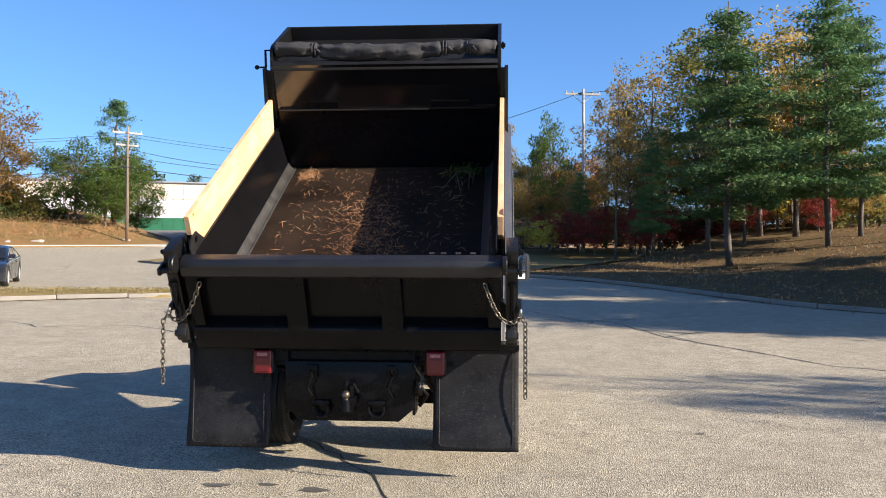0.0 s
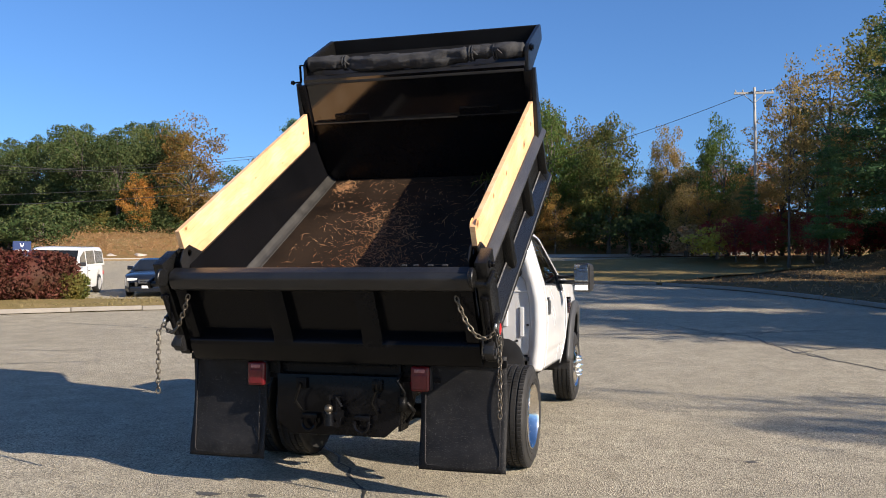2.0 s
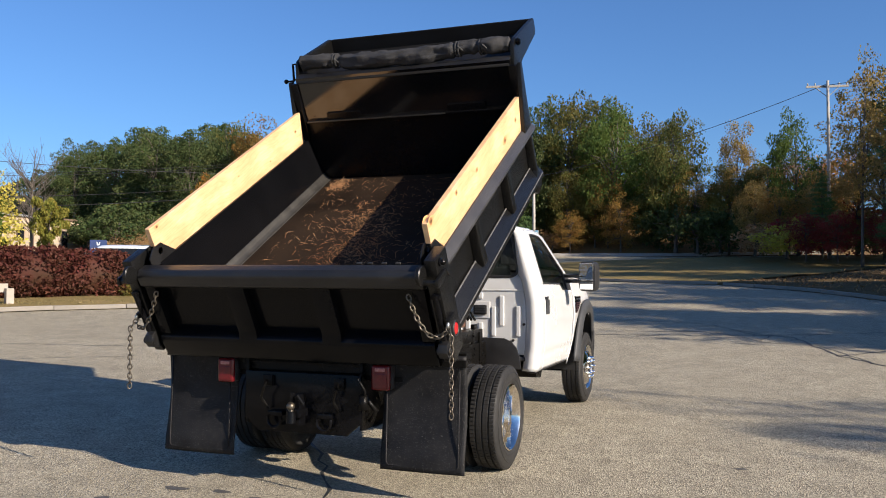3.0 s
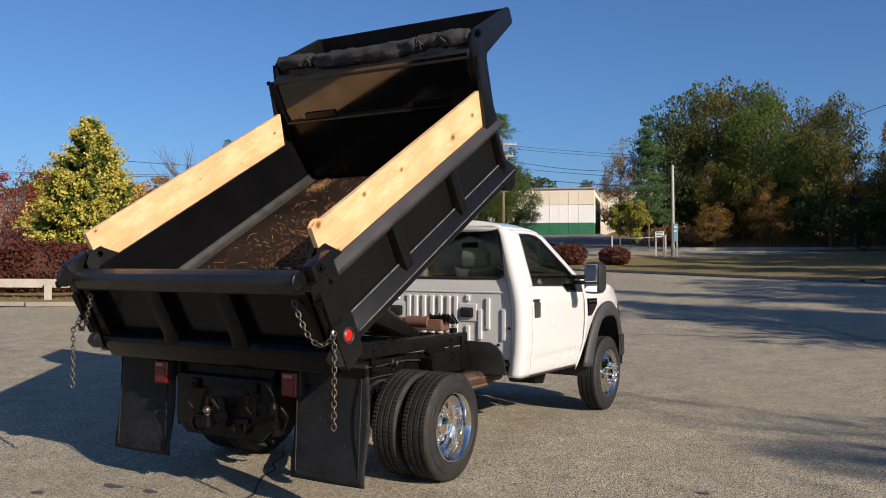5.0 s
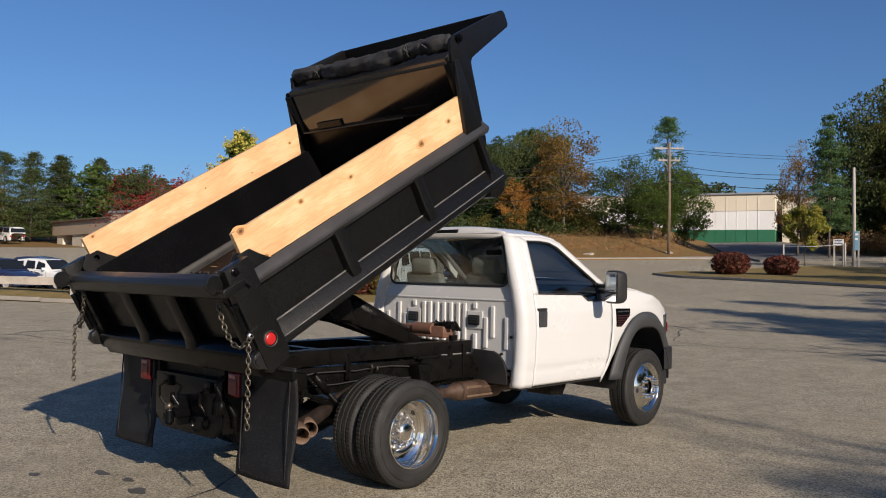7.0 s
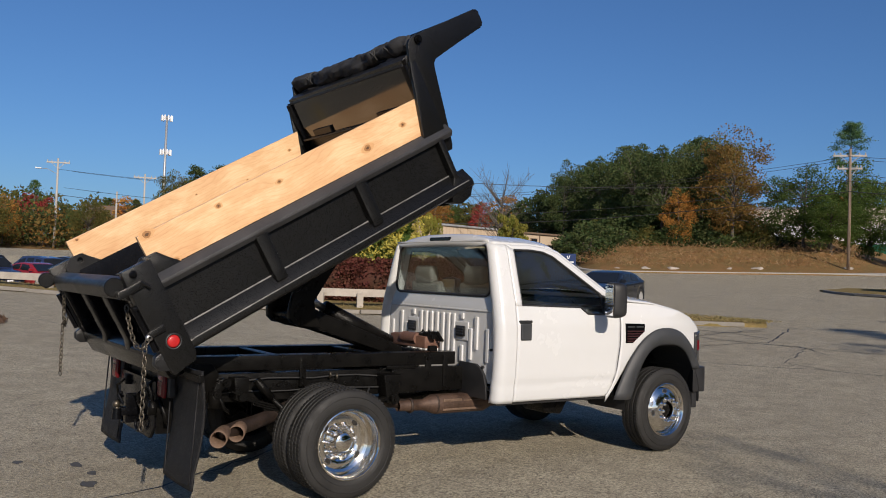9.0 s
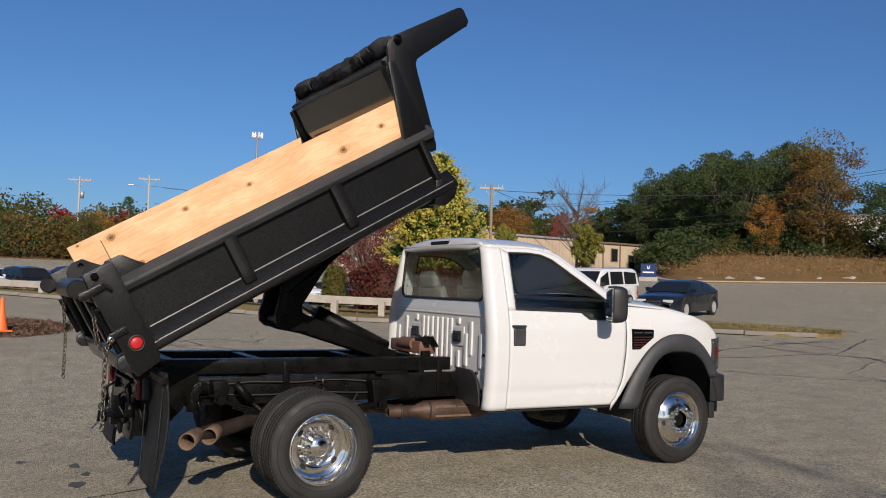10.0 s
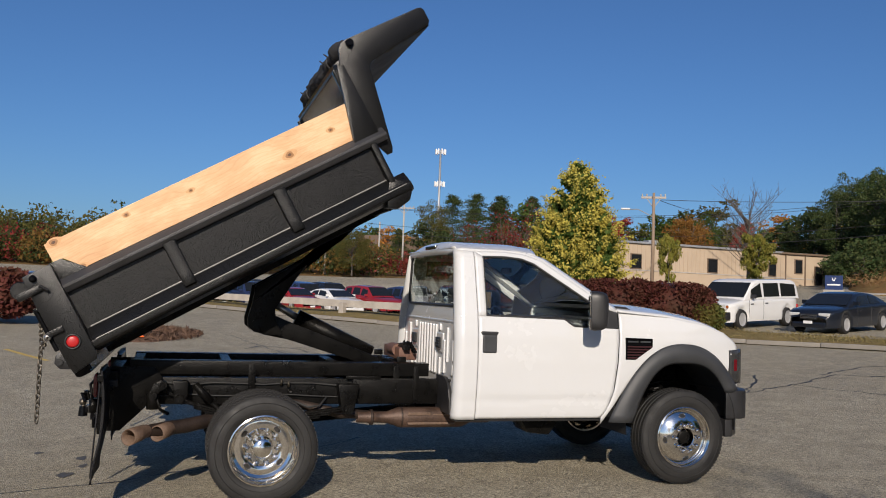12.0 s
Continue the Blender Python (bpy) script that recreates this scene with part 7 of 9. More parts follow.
# big oaks ahead, past the island
for row in (("o4", -4.3, 66, 11.6, 0.62), ("o2", -9.5, 68, 13.2, 0.66), ("o3", -14, 70, 14.3, 0.74), ("o1", -17.5, 68, 12.6, 0.72), ("o3", -7, 73, 12.2, 0.66), ("m4", -21.2, 66.0, 9.2, 0.60), ("p1", -17.4, 62.3, 11.2, 0.85), ("o4", -15.4, 72.3, 14.2, 0.74),
            ("o4", -11.7, 77.2, 14.4, 0.74), ("o4", -6.1, 73.8, 11.6, 0.6), ("o1", -12, 76, 14.0, 0.74), ("y0", -15.9, 53.4, 4.2, 0.75), ("o2", -32.0, 67.5, 7.4, 0.9), ("m4", -8.5, 64.5, 5.0, 1.0), ("m4", -12.6, 64, 3.6, 1.2), ("o3", -11.0, 66.5, 6.5, 0.8), ("o4", -7.0, 66.8, 5.5, 0.9), ("o4", -5.5, 65.5, 7.0, 0.8), ("m4", -2.6, 64.5, 6.5, 0.75), ("o3", 0.0, 64, 7.5, 0.75), ("o4", 2.5, 63.5, 7.0, 0.75), ("o3", -13.5, 67.0, 7.5, 0.7), ("m4", -9.8, 66.0, 7.0, 0.6)):
    tree(*row)
# woods behind the far road, seen over the tailgate and past the cab
for row in (("m4", -41.8, 62.3, 11.4, 0.95), ("o2", -33.5, 66.5, 8.0, 1.1), ("o2", -36.2, 64.5, 7.8, 1.1), ("hp", -35, 69, 12.0, 1.15), ("o2", -33, 63.5, 5, 1.2), ("o0", -46.5, 64, 11.0, 0.8), ("m0", -45.5, 59.5, 6.0, 0.75), ("o0", -48, 60, 9.8, 0.85), ("o1", -54.5, 63, 10.4, 0.95), ("o1", -65.3, 63.5, 8.6, 0.8),
            ("o0", -60.8, 64.5, 9.8, 0.85), ("o0", -69.8, 64.5, 6.4, 0.9), ("o1", -74.5, 66, 4.8, 1.1), ("o3", -50, 70, 12.0, 1.0), ("o1", -78, 77, 11.2, 0.8), ("o0", -84, 86, 12, 0.9), ("o0", -70, 80, 12.6, 1.1), ("o1", -62, 72, 11.8, 1.0), ("o0", -66, 88, 14, 1.2), ("o0", -57, 66, 11.0, 0.9), ("o1", -51, 65, 10.4, 0.9)):
    tree(*row, 1.3)
far = random.Random(21)
for k in range(20):
    a = radians(-8 + 4.0 * k + far.uniform(-1.5, 1.5))
    D = far.uniform(125, 150)
    tree(far.choice(("f0", "f0", "f1", "f2", "f4", "f1")), 2 - D * math.sin(a), D * math.cos(a) * 0.95, far.uniform(8, 11), 1.3)
for k in range(34):
    a = radians(70 + 1.35 * k + far.uniform(-0.6, 0.6))
    D = far.uniform(98, 125)
    tree(far.choice(("f1", "f1", "f3", "f2", "f4", "f0", "f1", "f4")), 2 - D * math.sin(a), D * math.cos(a), far.uniform(3.6, 5.8), 1.3)
for row in (("f0", -77, 70, 8.5, 1.2), ("f0", -73, 73, 9.5, 1.2), ("f0", -82, 69, 6.5, 1.3), ("f1", -88, 68, 6, 1.3), ("f2", -92, 62.5, 7.5, 1.1), ("f4", -96, 62, 8.0, 1.1), ("f1", -99, 60, 7, 1.3), ("f3", -97, 48, 6.5, 1.2)):
    tree(*row)
# woods on the skyline
rng = np.random.default_rng(50)
P, S = [], []
for k in range(520):
    a = radians(rng.uniform(-16, 122))
    D = rng.uniform(150, 185)
    x, y = 2 - D * math.sin(a), D * math.cos(a)
    hh = rng.uniform(4.5, 9.0) * (0.85 + 0.2 * math.sin(a * 9))
    m = 150
    d = rng.normal(size=(m, 3))
    d /= np.linalg.norm(d, axis=1)[:, None]
    P.append(np.array([x, y, ground_z(x, y) + hh * 0.5]) + d * np.array([3.2, 3.2, hh * 0.52]) * rng.uniform(0.7, 1.05, (m, 1)))
    S.append(rng.uniform(0.22, 0.48, m))
tagged(link("skyline_woods", flakes("skyline_woods", np.concatenate(P), np.concatenate(S), rng, 0.3, tri=True), L_OLIVE), "mixed autumn woods along the skyline", "woods", kind="stuff")

# low autumn woods beyond the far car park
for nm_, mt_, share, lb_ in (("russet_woods", L_TURN, 0.42, "low russet woods beyond the car park"), ("green_woods", L_DARK, 0.42, "low dark green woods beyond the car park"), ("olive_woods", L_OLIVE, 0.36, "low olive-brown woods beyond the car park"), ("red_woods", L_RED, 0.10, "low dull red woods beyond the car park")):
    P, S = [], []
    for k in range(int(190 * share)):
        x, y = rng.uniform(-97, -84), rng.uniform(-52, 22)
        hh = rng.uniform(2.6, 4.2) + (0.5 if y > 0 else 0.0)
        m = 260
        d = rng.normal(size=(m, 3))
        d /= np.linalg.norm(d, axis=1)[:, None]
        P.append(np.array([x, y, ground_z(x, y) + hh * 0.48]) + d * np.array([2.0, 2.0, hh * 0.52]) * rng.uniform(0.6, 1.05, (m, 1)))
        S.append(rng.uniform(0.11, 0.24, m))
    tagged(link(nm_, flakes(nm_, np.concatenate(P), np.concatenate(S), rng, 0.3, tri=True), mt_), lb_, "woods", kind="stuff")

# undergrowth below the woods, on the slope and on the bank
BUSH = [deciduous("bush", 180 + k, 3.0, 4.4, 0.12, mt, 1800, 0.0, lb, blobs=40) for k, (mt, lb) in enumerate(((L_DARK, "dark green undergrowth at the woods' edge"), (L_OLIVE, "olive-brown bush at the woods' edge"), (L_BRUSH, "rusty dry bush on the slope"), (L_RED, "crimson autumn bush under the trees"), (L_YELLOW, "yellow autumn bush under the trees")))]
for k, b in enumerate(BUSH):
    b["category"] = "bush"
    KINDS["s%d" % k], BASE_H["s%d" % k] = b, crown_top(b) * 1.1
und = random.Random(77)
for i in range(0, len(FAR_KERB), 1):
    x, y = FAR_KERB[i]
    for off, hh in ((12.0, 3.2), (15.5, 4.6)):
        k = und.choice(("s0", "s0", "s0", "s0", "s1"))
        if -31.5 < x < -14 or (i % 2 and x > -30):
            continue
        o = off + und.uniform(-1.5, 1.5)
        tree(k, x - 0.6 * o + und.uniform(-1, 1), y + 0.8 * o, hh * und.uniform(0.7, 1.2), 1.1, 0.9 if off > 8 else 0.4)
# extra dark bushes, added to stand in for shaded ground on the slope
for i in range(16):
    x, y = -62 + 0.85 * i, 60.5 - 0.62 * i
    tree("s0", x + und.uniform(-1, 1), y + und.uniform(0, 2.5), und.uniform(2.0, 3.4), 1.2, 0.3)
for i in range(14):
    s = i / 13
    x, y = 1 + 30 * s, 64 - 8 * s - 6 * math.sin(3 * s)
    tree(und.choice(("s1", "s4", "s1", "s3", "s2")), x + und.uniform(-1, 1), y + und.uniform(-3, 3), und.uniform(2.4, 4.6), 1.2, 0.4)
for i in range(17):
    tree(und.choice(("s1", "s4", "s2", "s3", "s1", "s0")), 2.5 + 1.4 * i + und.uniform(-0.6, 0.6), 52.5 - 0.16 * i + und.uniform(-2.5, 2), und.uniform(1.6, 3.0), 1.2, 0.5)
for x, y, h in ((-4.0, 63.5, 4.6), (-2.2, 62.0, 3.8), (-16.0, 66, 2.0), (-0.5, 61.5, 3.4), (2, 60, 3.0), (-17.5, 65, 1.6), (-14.5, 65.5, 1.6)):
    tree("s0" if h > 2.5 else "s2", x, y, h, 1.0 if h > 2.5 else 1.3, 0.3)
# unseen trees added on the sunny side of the lot to cast the shadows across it
for row in (("p1", 18.0, 12.0, 13, 0.9), ("p0", 15.8, 16.5, 12, 0.9), ("o3", 21.5, 8.8, 13, 0.8), ("m3", 19, 20.5, 11, 0.7), ("p0", 26, 5.0, 12, 0.8), ("m3", 30, -4.6, 13.5, 0.7), ("p2", 22.5, 24, 12, 1.0), ("p0", 28, 22.5, 13, 1.0), ("b0", 26, 35, 13, 0.9), ("p1", 22.5, 29, 13, 0.9), ("p0", 19.5, 26, 11, 0.7),
            ("o1", 22, 9.9, 12.5, 0.8), ("o0", 22, 17.7, 12.8, 0.8), ("o1", 22, 22.2, 13.5, 0.8), ("o0", 29, 7.9, 13, 0.85), ("o1", 29, 15.4, 13, 0.85), ("o0", 29, 20.0, 13, 0.85)):
    tree(*row, 0.3)


# ---------------------------------------------------------------- hedge, shrubs, near trees
def clump(name, label, category, centre, rx, ry, rz, n, leaf, mat_, seed, turn=0.0, boxy=2.0):
    """A clipped bush: dark twig core and a dense coat of leaves."""
    rng = np.random.default_rng(seed)
    x, y = centre
    ob = thing(name, label, category, (x, y, ground_z(x, y) + 0.12), turn=turn)
    d = rng.normal(size=(n, 3))
    d /= np.linalg.norm(d, axis=1)[:, None]
    d = np.sign(d) * np.abs(d) ** (2 / (boxy + 0.6))
    lump = np.array([0.07 * noise.noise(Vector(tuple(q * 3.1 + seed))) for q in d])[:, None]
    P = d * np.array([rx, ry, rz]) * (rng.uniform(0.82, 1.03, (n, 1)) + lump)
    P[:, 2] = np.maximum(P[:, 2] + rz, 0.02)
    link("foliage", flakes("foliage", P, rng.uniform(leaf * 0.6, leaf * 1.3, n), rng, 0.5), mat_, ob)
    bm = bm_new()
    bmesh.ops.create_icosphere(bm, subdivisions=3, radius=1)
    for v in bm.verts:
        q = Vector((math.copysign(abs(v.co.x) ** 0.8, v.co.x), math.copysign(abs(v.co.y) ** 0.8, v.co.y), math.copysign(abs(v.co.z) ** 0.8, v.co.z)))
        v.co = Vector((q.x * rx * 0.8, q.y * ry * 0.8, max(0.0, q.z * rz * 0.8 + rz)))
    part("twig_core", bm, mat_, ob, smooth=True)
    return ob


for k in range(4):
    s = k / 3
    x, y = -19.7 + 3.0 * s, 10.4 + 4.0 * s
    clump("hedge", "dense clipped burgundy hedge beside the grass strip", "hedge", (x, y), 1.35, 0.85, 0.80 - 0.04 * (k % 2), 8000, 0.060, L_HEDGE, 300 + k, 53, 2.6)
clump("shrub", "small olive-green shrub at the end of the hedge", "shrub", (-15.9, 15.1), 0.6, 0.55, 0.45, 1800, 0.06, L_OLIVE, 310)
clump("shrub", "loose green shrub beside the hedge", "shrub", (-21.2, 9.0), 0.42, 0.42, 0.74, 2200, 0.06, L_OLIVE, 311)
clump("shrub", "round clipped crimson shrub on the dry lawn", "shrub", (-15.4, 41.2), 0.95, 0.95, 0.62, 2600, 0.08, L_HEDGE, 312)
clump("shrub", "round clipped crimson shrub on the dry lawn", "shrub", (-12.9, 42.0), 0.85, 0.85, 0.52, 2300, 0.08, L_HEDGE, 313)
clump("shrub", "dark red shrub behind the mulch islet", "shrub", (-16.6, -5.2), 0.9, 0.9, 0.65, 2400, 0.08, L_HEDGE, 314)
for x, y in ((-33.4, -4.05), (-33.5, -3.05), (-33.0, -5.9)):
    clump("arborvitae", "slim pointed evergreen shrub by the car park", "shrub", (x, y), 0.36, 0.36, 0.95, 2600, 0.05, L_YGREEN, 315, 0.0, 1.4)


def golden_tree(x, y, h, w, seed):
    """Dense conical evergreen with upswept golden sprays."""
    rng = np.random.default_rng(seed)
    ob = thing("golden_evergreen", "bushy conical evergreen with golden-yellow sprays", "tree", (x, y, ground_z(x, y) + 0.1))
    P, S = [], []
    tips = [(0, 0, 1.0, 1.0), (0.75, 0.3, 0.70, 0.62), (-0.7, -0.5, 0.78, 0.66), (0.3, -0.85, 0.66, 0.6), (-0.5, 0.8, 0.74, 0.62), (1.15, -0.3, 0.5, 0.5), (-1.2, 0.2, 0.55, 0.5), (0.2, 0.5, 0.9, 0.7)]
    for k in range(1150):
        tx_, ty_, th_, tw_ = tips[rng.integers(0, len(tips))] if rng.random() < 0.75 else tips[0]
        hh = h * th_
        z = hh * (0.02 + 0.97 * rng.random() ** 1.1)
        f = z / hh
        R = w / 2 * tw_ * (math.sin(math.pi * min(1, 0.32 + 0.70 * f)) ** 0.8) * (1.05 - 0.30 * f)
        a = rng.uniform(0, 2 * math.pi)
        r = R * rng.uniform(0.6, 1.12)
        c = np.array([tx_ * min(1, f * 2) + r * math.cos(a), ty_ * min(1, f * 2) + r * math.sin(a), z])
        m = 30
        t = rng.uniform(0, 1, m)
        out = np.array([math.cos(a) * 0.75, math.sin(a) * 0.75, 0.6])
        P.append(c + np.outer(t, out) * 0.45 + rng.normal(0, 0.055, (m, 3)) * np.array([1.3, 1.3, 0.7]))
        S.append(rng.uniform(0.03, 0.068, m))
    P, S = np.concatenate(P), np.concatenate(S)
    link("crown", flakes("crown", P, S, rng, 0.3, tri=True), L_GOLD, ob)
    inner = P[rng.random(len(P)) < 0.5] * np.array([0.72, 0.72, 0.97])
    link("inner_crown", flakes("inner_crown", inner, np.full(len(inner), 0.16), rng, 0.3), L_GREEN, ob)
    bm = bm_new()
    add_tube(bm, [(0, 0, -0.1), (0.03, 0, h * 0.5), (0, 0, h * 0.9)], [0.14, 0.09, 0.02], 8)
    part("trunk", bm, BARK, ob, smooth=True)
    return ob


golden_tree(-21.2, 13.1, 5.7, 4.0, 320)
near = [("m1", -29.5, 17.5, 5.0, 0.9), ("y0", -38.1, 33.7, 4.5, 0.6), ("y0", -41.5, 29.4, 4.5, 0.38), ("d0", -99.8, 32.6, 10.5, 1.25), ("d1", -101.5, 36.5, 10.9, 1.25), ("d2", -103.1, 40.5, 10.8, 1.25), ("d1", -98.8, 43.5, 10.6, 1.15), ("o3", -96.5, 29, 9.0, 0.8), ("d1", -100, 25.5, 5.6, 1.3), ("d0", -98.5, 38.6, 9.8, 1.2), ("d2", -97.0, 34.6, 8.6, 1.25), ("f3", -101.5, 48, 9.0, 1.2), ("f3", -105, 52.5, 8.8, 1.2), ("f3", -103, 57, 8.5, 1.1), ("f0", -90, 27, 6.0, 1.3), ("f4", -98, 41, 9, 1.1), ("o3", -78.9, 15.6, 4.9, 1.1), ("o3", -80.2, 7.3, 4.7, 1.2), ("m0", -87.2, 9.4, 4.8, 0.9), ("hp", -96.7, 13.6, 7.0, 1.0), ("m0", -88.2, 61.2, 7.6, 1.0), ("o2", -92, 65.4, 8.4, 0.8), ("m1", -84, 66, 6.8, 0.7), ("o0", -97, 48, 9.5, 1.0), ("f1", -88, -12, 4.0, 1.0)]
for row in near:
    tree(*row)
tree("s3", -88.6, 22.8, 2.4, 1.3)


def bare_tree(x, y, h, seed):
    rng = np.random.default_rng(seed)
    ob = thing("bare_tree", "leafless grey tree with fine upright twigs", "tree", (x, y, ground_z(x, y) + 0.1))
    bm = bm_new()
    add_tube(bm, [(0, 0, -0.1), (0.05, 0, h * 0.35), (0.0, 0.05, h * 0.7)], [0.13, 0.09, 0.03], 7)
    for k in range(60):
        z0 = h * rng.uniform(0.25, 0.65)
        a = rng.uniform(0, 6.28)
        L = h * rng.uniform(0.2, 0.42)
        t = Vector((math.cos(a) * L * 0.75, math.sin(a) * L * 0.75, z0 + L * 0.75))
        add_tube(bm, [(0, 0, z0), (t.x * 0.5, t.y * 0.5, z0 + L * 0.35), t], [0.03, 0.018, 0.006], 5, caps=False)
        for j in range(4):
            q = Vector((0, 0, z0)).lerp(t, rng.uniform(0.4, 0.9))
            add_tube(bm, [q, q + Vector((rng.normal(0, 0.35), rng.normal(0, 0.35), rng.uniform(0.4, 1.0)))], [0.012, 0.004], 4, caps=False)
    part("trunk", bm, BARK, ob, smooth=True)
    return ob


def crab_tree(x, y, h, w, seed):
    """Open, twiggy crab-apple: many fine grey branches with sparse red leaves."""
    rng = np.random.default_rng(seed)
    ob = thing("crab_apple_tree", "twiggy crab-apple tree with sparse dull red leaves", "tree", (x, y, ground_z(x, y) + 0.1))
    bm = bm_new()
    pts = []
    add_tube(bm, [(0, 0, -0.1), (0.04, 0.02, h * 0.22)], [0.12, 0.09], 7)
    for k in range(70):
        a, el = rng.uniform(0, 6.28), rng.uniform(0.25, 1.35)
        L = h * rng.uniform(0.35, 0.8) * (0.75 + 0.25 * math.sin(el))
        d = np.array([math.cos(a) * math.cos(el) * w / h * 0.9, math.sin(a) * math.cos(el) * w / h * 0.9, math.sin(el)])
        o = np.array([0.03, 0.02, h * rng.uniform(0.12, 0.25)])
        q = o + d * L
        if q[2] < 0.35:
            continue
        mid_ = o + d * L * 0.5 + rng.normal(0, 0.08, 3)
        add_tube(bm, [tuple(o), tuple(mid_), tuple(q)], [0.03, 0.018, 0.005], 5, caps=False)
        for j in range(5):
            s0 = mid_ + (q - mid_) * rng.uniform(0, 1)
            e = s0 + rng.normal(0, 0.25, 3) + [0, 0, 0.15]
            add_tube(bm, [tuple(s0), tuple(e)], [0.008, 0.003], 4, caps=False)
            pts.append(e + rng.normal(0, 0.13, (rng.integers(10, 28), 3)))
    part("trunk", bm, BARK, ob, smooth=True)
    P = np.concatenate(pts)
    link("crown", flakes("crown", P, rng.uniform(0.025, 0.055, len(P)), rng, 0.2), L_RED, ob)
    return ob


crab_tree(-23.8, 11.4, 4.5, 4.4, 325)
bare_tree(-41.2, 35.2, 8.2, 330)

# loose leaves and grass
def scatter(name, label, category, places, size, mat_, seed, tall=1.0, slim=0.35):
    rng = np.random.default_rng(seed)
    P = np.array(places)
    ob = link(name, flakes(name, P, rng.uniform(size * 0.5, size * 1.3, len(P)), rng, -0.2, slim=slim), mat_)
    return tagged(ob, label, category, kind="stuff")


rnd = random.Random(91)
pl = []
for k in range(9000):
    s = rnd.random()
    i = min(len(KERB_STRIP) - 1, int(s * len(KERB_STRIP)))
    x, y = KERB_STRIP[i]
    o = rnd.uniform(0.08, 0.95) * interp(STRIP_W, i / (len(KERB_STRIP) - 1) * 64)
    px, py = x - 0.68 * o + rnd.uniform(-0.3, 0.3), y + 0.73 * o + rnd.uniform(-0.3, 0.3)
    pl.append((px, py, ground_z(px, py) + 0.17))
scatter("grass_blades", "short dry grass blades on the strip", "grass", pl, 0.048, L_GRASS, 92)
pl = []
for k in range(22000):
    x, y = FAR_KERB[rnd.randrange(len(FAR_KERB))]
    o = rnd.uniform(1.6, 12)
    px, py = x - 0.6 * o + rnd.uniform(-2, 2), y + 0.8 * o + rnd.uniform(-2, 2)
    if drive_dip(px, py) > 0.6 and px > -50:
        pl.append((px, py, ground_z(px, py) + 0.25 + 0.16 * o + rnd.uniform(0, 0.5)))
scatter("dry_brush", "tall dry brush on the slope", "brush", pl, 0.19, L_BRUSH, 93, slim=0.2)
pl = []
for k in range(7000):
    x, y = BANK_LINE[rnd.randrange(len(BANK_LINE))]
    o = rnd.uniform(0.3, 30) ** 1.0
    px, py = x + 0.62 * o + rnd.uniform(-1, 1), y + 0.78 * o + rnd.uniform(-1, 1)
    pl.append((px, py, ground_z(px, py) + bank_lift(px, py) + 0.04))
scatter("fallen_leaves", "fallen leaves and pine straw on the bank", "leaves", pl, 0.09, L_BRUSH, 94, slim=0.5)


pl = []
for k in range(2600):
    q, r = rnd.uniform(0, 6.283), rnd.random() ** 0.5
    px, py = -14.5 + 2.35 * r * math.cos(q), -1.95 + 1.8 * r * math.sin(q)
    pl.append((px, py, ground_z(px, py) + 0.035 + 0.06 * (1 - r)))
scatter("mulch_chips", "coarse red-brown mulch chips on the islet", "mulch", pl, 0.075, MULCH, 96, slim=0.5)


# ---------------------------------------------------------------- rail, poles, cables, tower
rail = thing("guard_rail", "weathered timber guard rail on short posts", "guard rail")
RL = polyline([(-36, -7.6), (-30, -2.4), (-24.5, 2.6), (-20.0, 6.6), (-17.6, 9.2), (-16.6, 11.2)], 6)
bm = bm_new()
rows = []
for i, (x, y) in enumerate(RL):
    a, b = RL[max(0, i - 1)], RL[min(len(RL) - 1, i + 1)]
    d = Vector((b[0] - a[0], b[1] - a[1])).normalized()
    nx, ny = -d.y, d.x
    z = ground_z(x, y) + 0.03 - 0.02 * max(0.0, -20.0 - x)
    rows.append([bm.verts.new((x + nx * o, y + ny * o, z + h)) for o, h in ((-0.06, 0.42), (0.06, 0.42), (0.06, 0.66), (-0.06, 0.66))])
for a, b in zip(rows, rows[1:]):
    for k in range(4):
        bm.faces.new((a[k], a[(k + 1) % 4], b[(k + 1) % 4], b[k]))
bm.faces.new(rows[0]), bm.faces.new(rows[-1])
part("rail", bm, RAIL_WOOD, rail)
bm = bm_new()
add_box(bm, -0.10, 0.10, -0.10, 0.10, -0.3, 0.44, 0.015)
pm = None
for i in range(0, len(RL), 3):
    x, y = RL[i]
    if pm is None:
        o = part("post", bm, RAIL_WOOD, rail)
        pm = o.data
    else:
        o = link("post", pm, RAIL_WOOD, rail)
    a, b = RL[max(0, i - 1)], RL[min(len(RL) - 1, i + 1)]
    ang = math.atan2(b[1] - a[1], b[0] - a[0])
    o.matrix_basis = Matrix.Translation((x - 0.16 * math.sin(ang) * -1, y - 0.16 * math.cos(ang), ground_z(x, y) + 0.12)) @ Euler((0, 0, ang)).to_matrix().to_4x4()


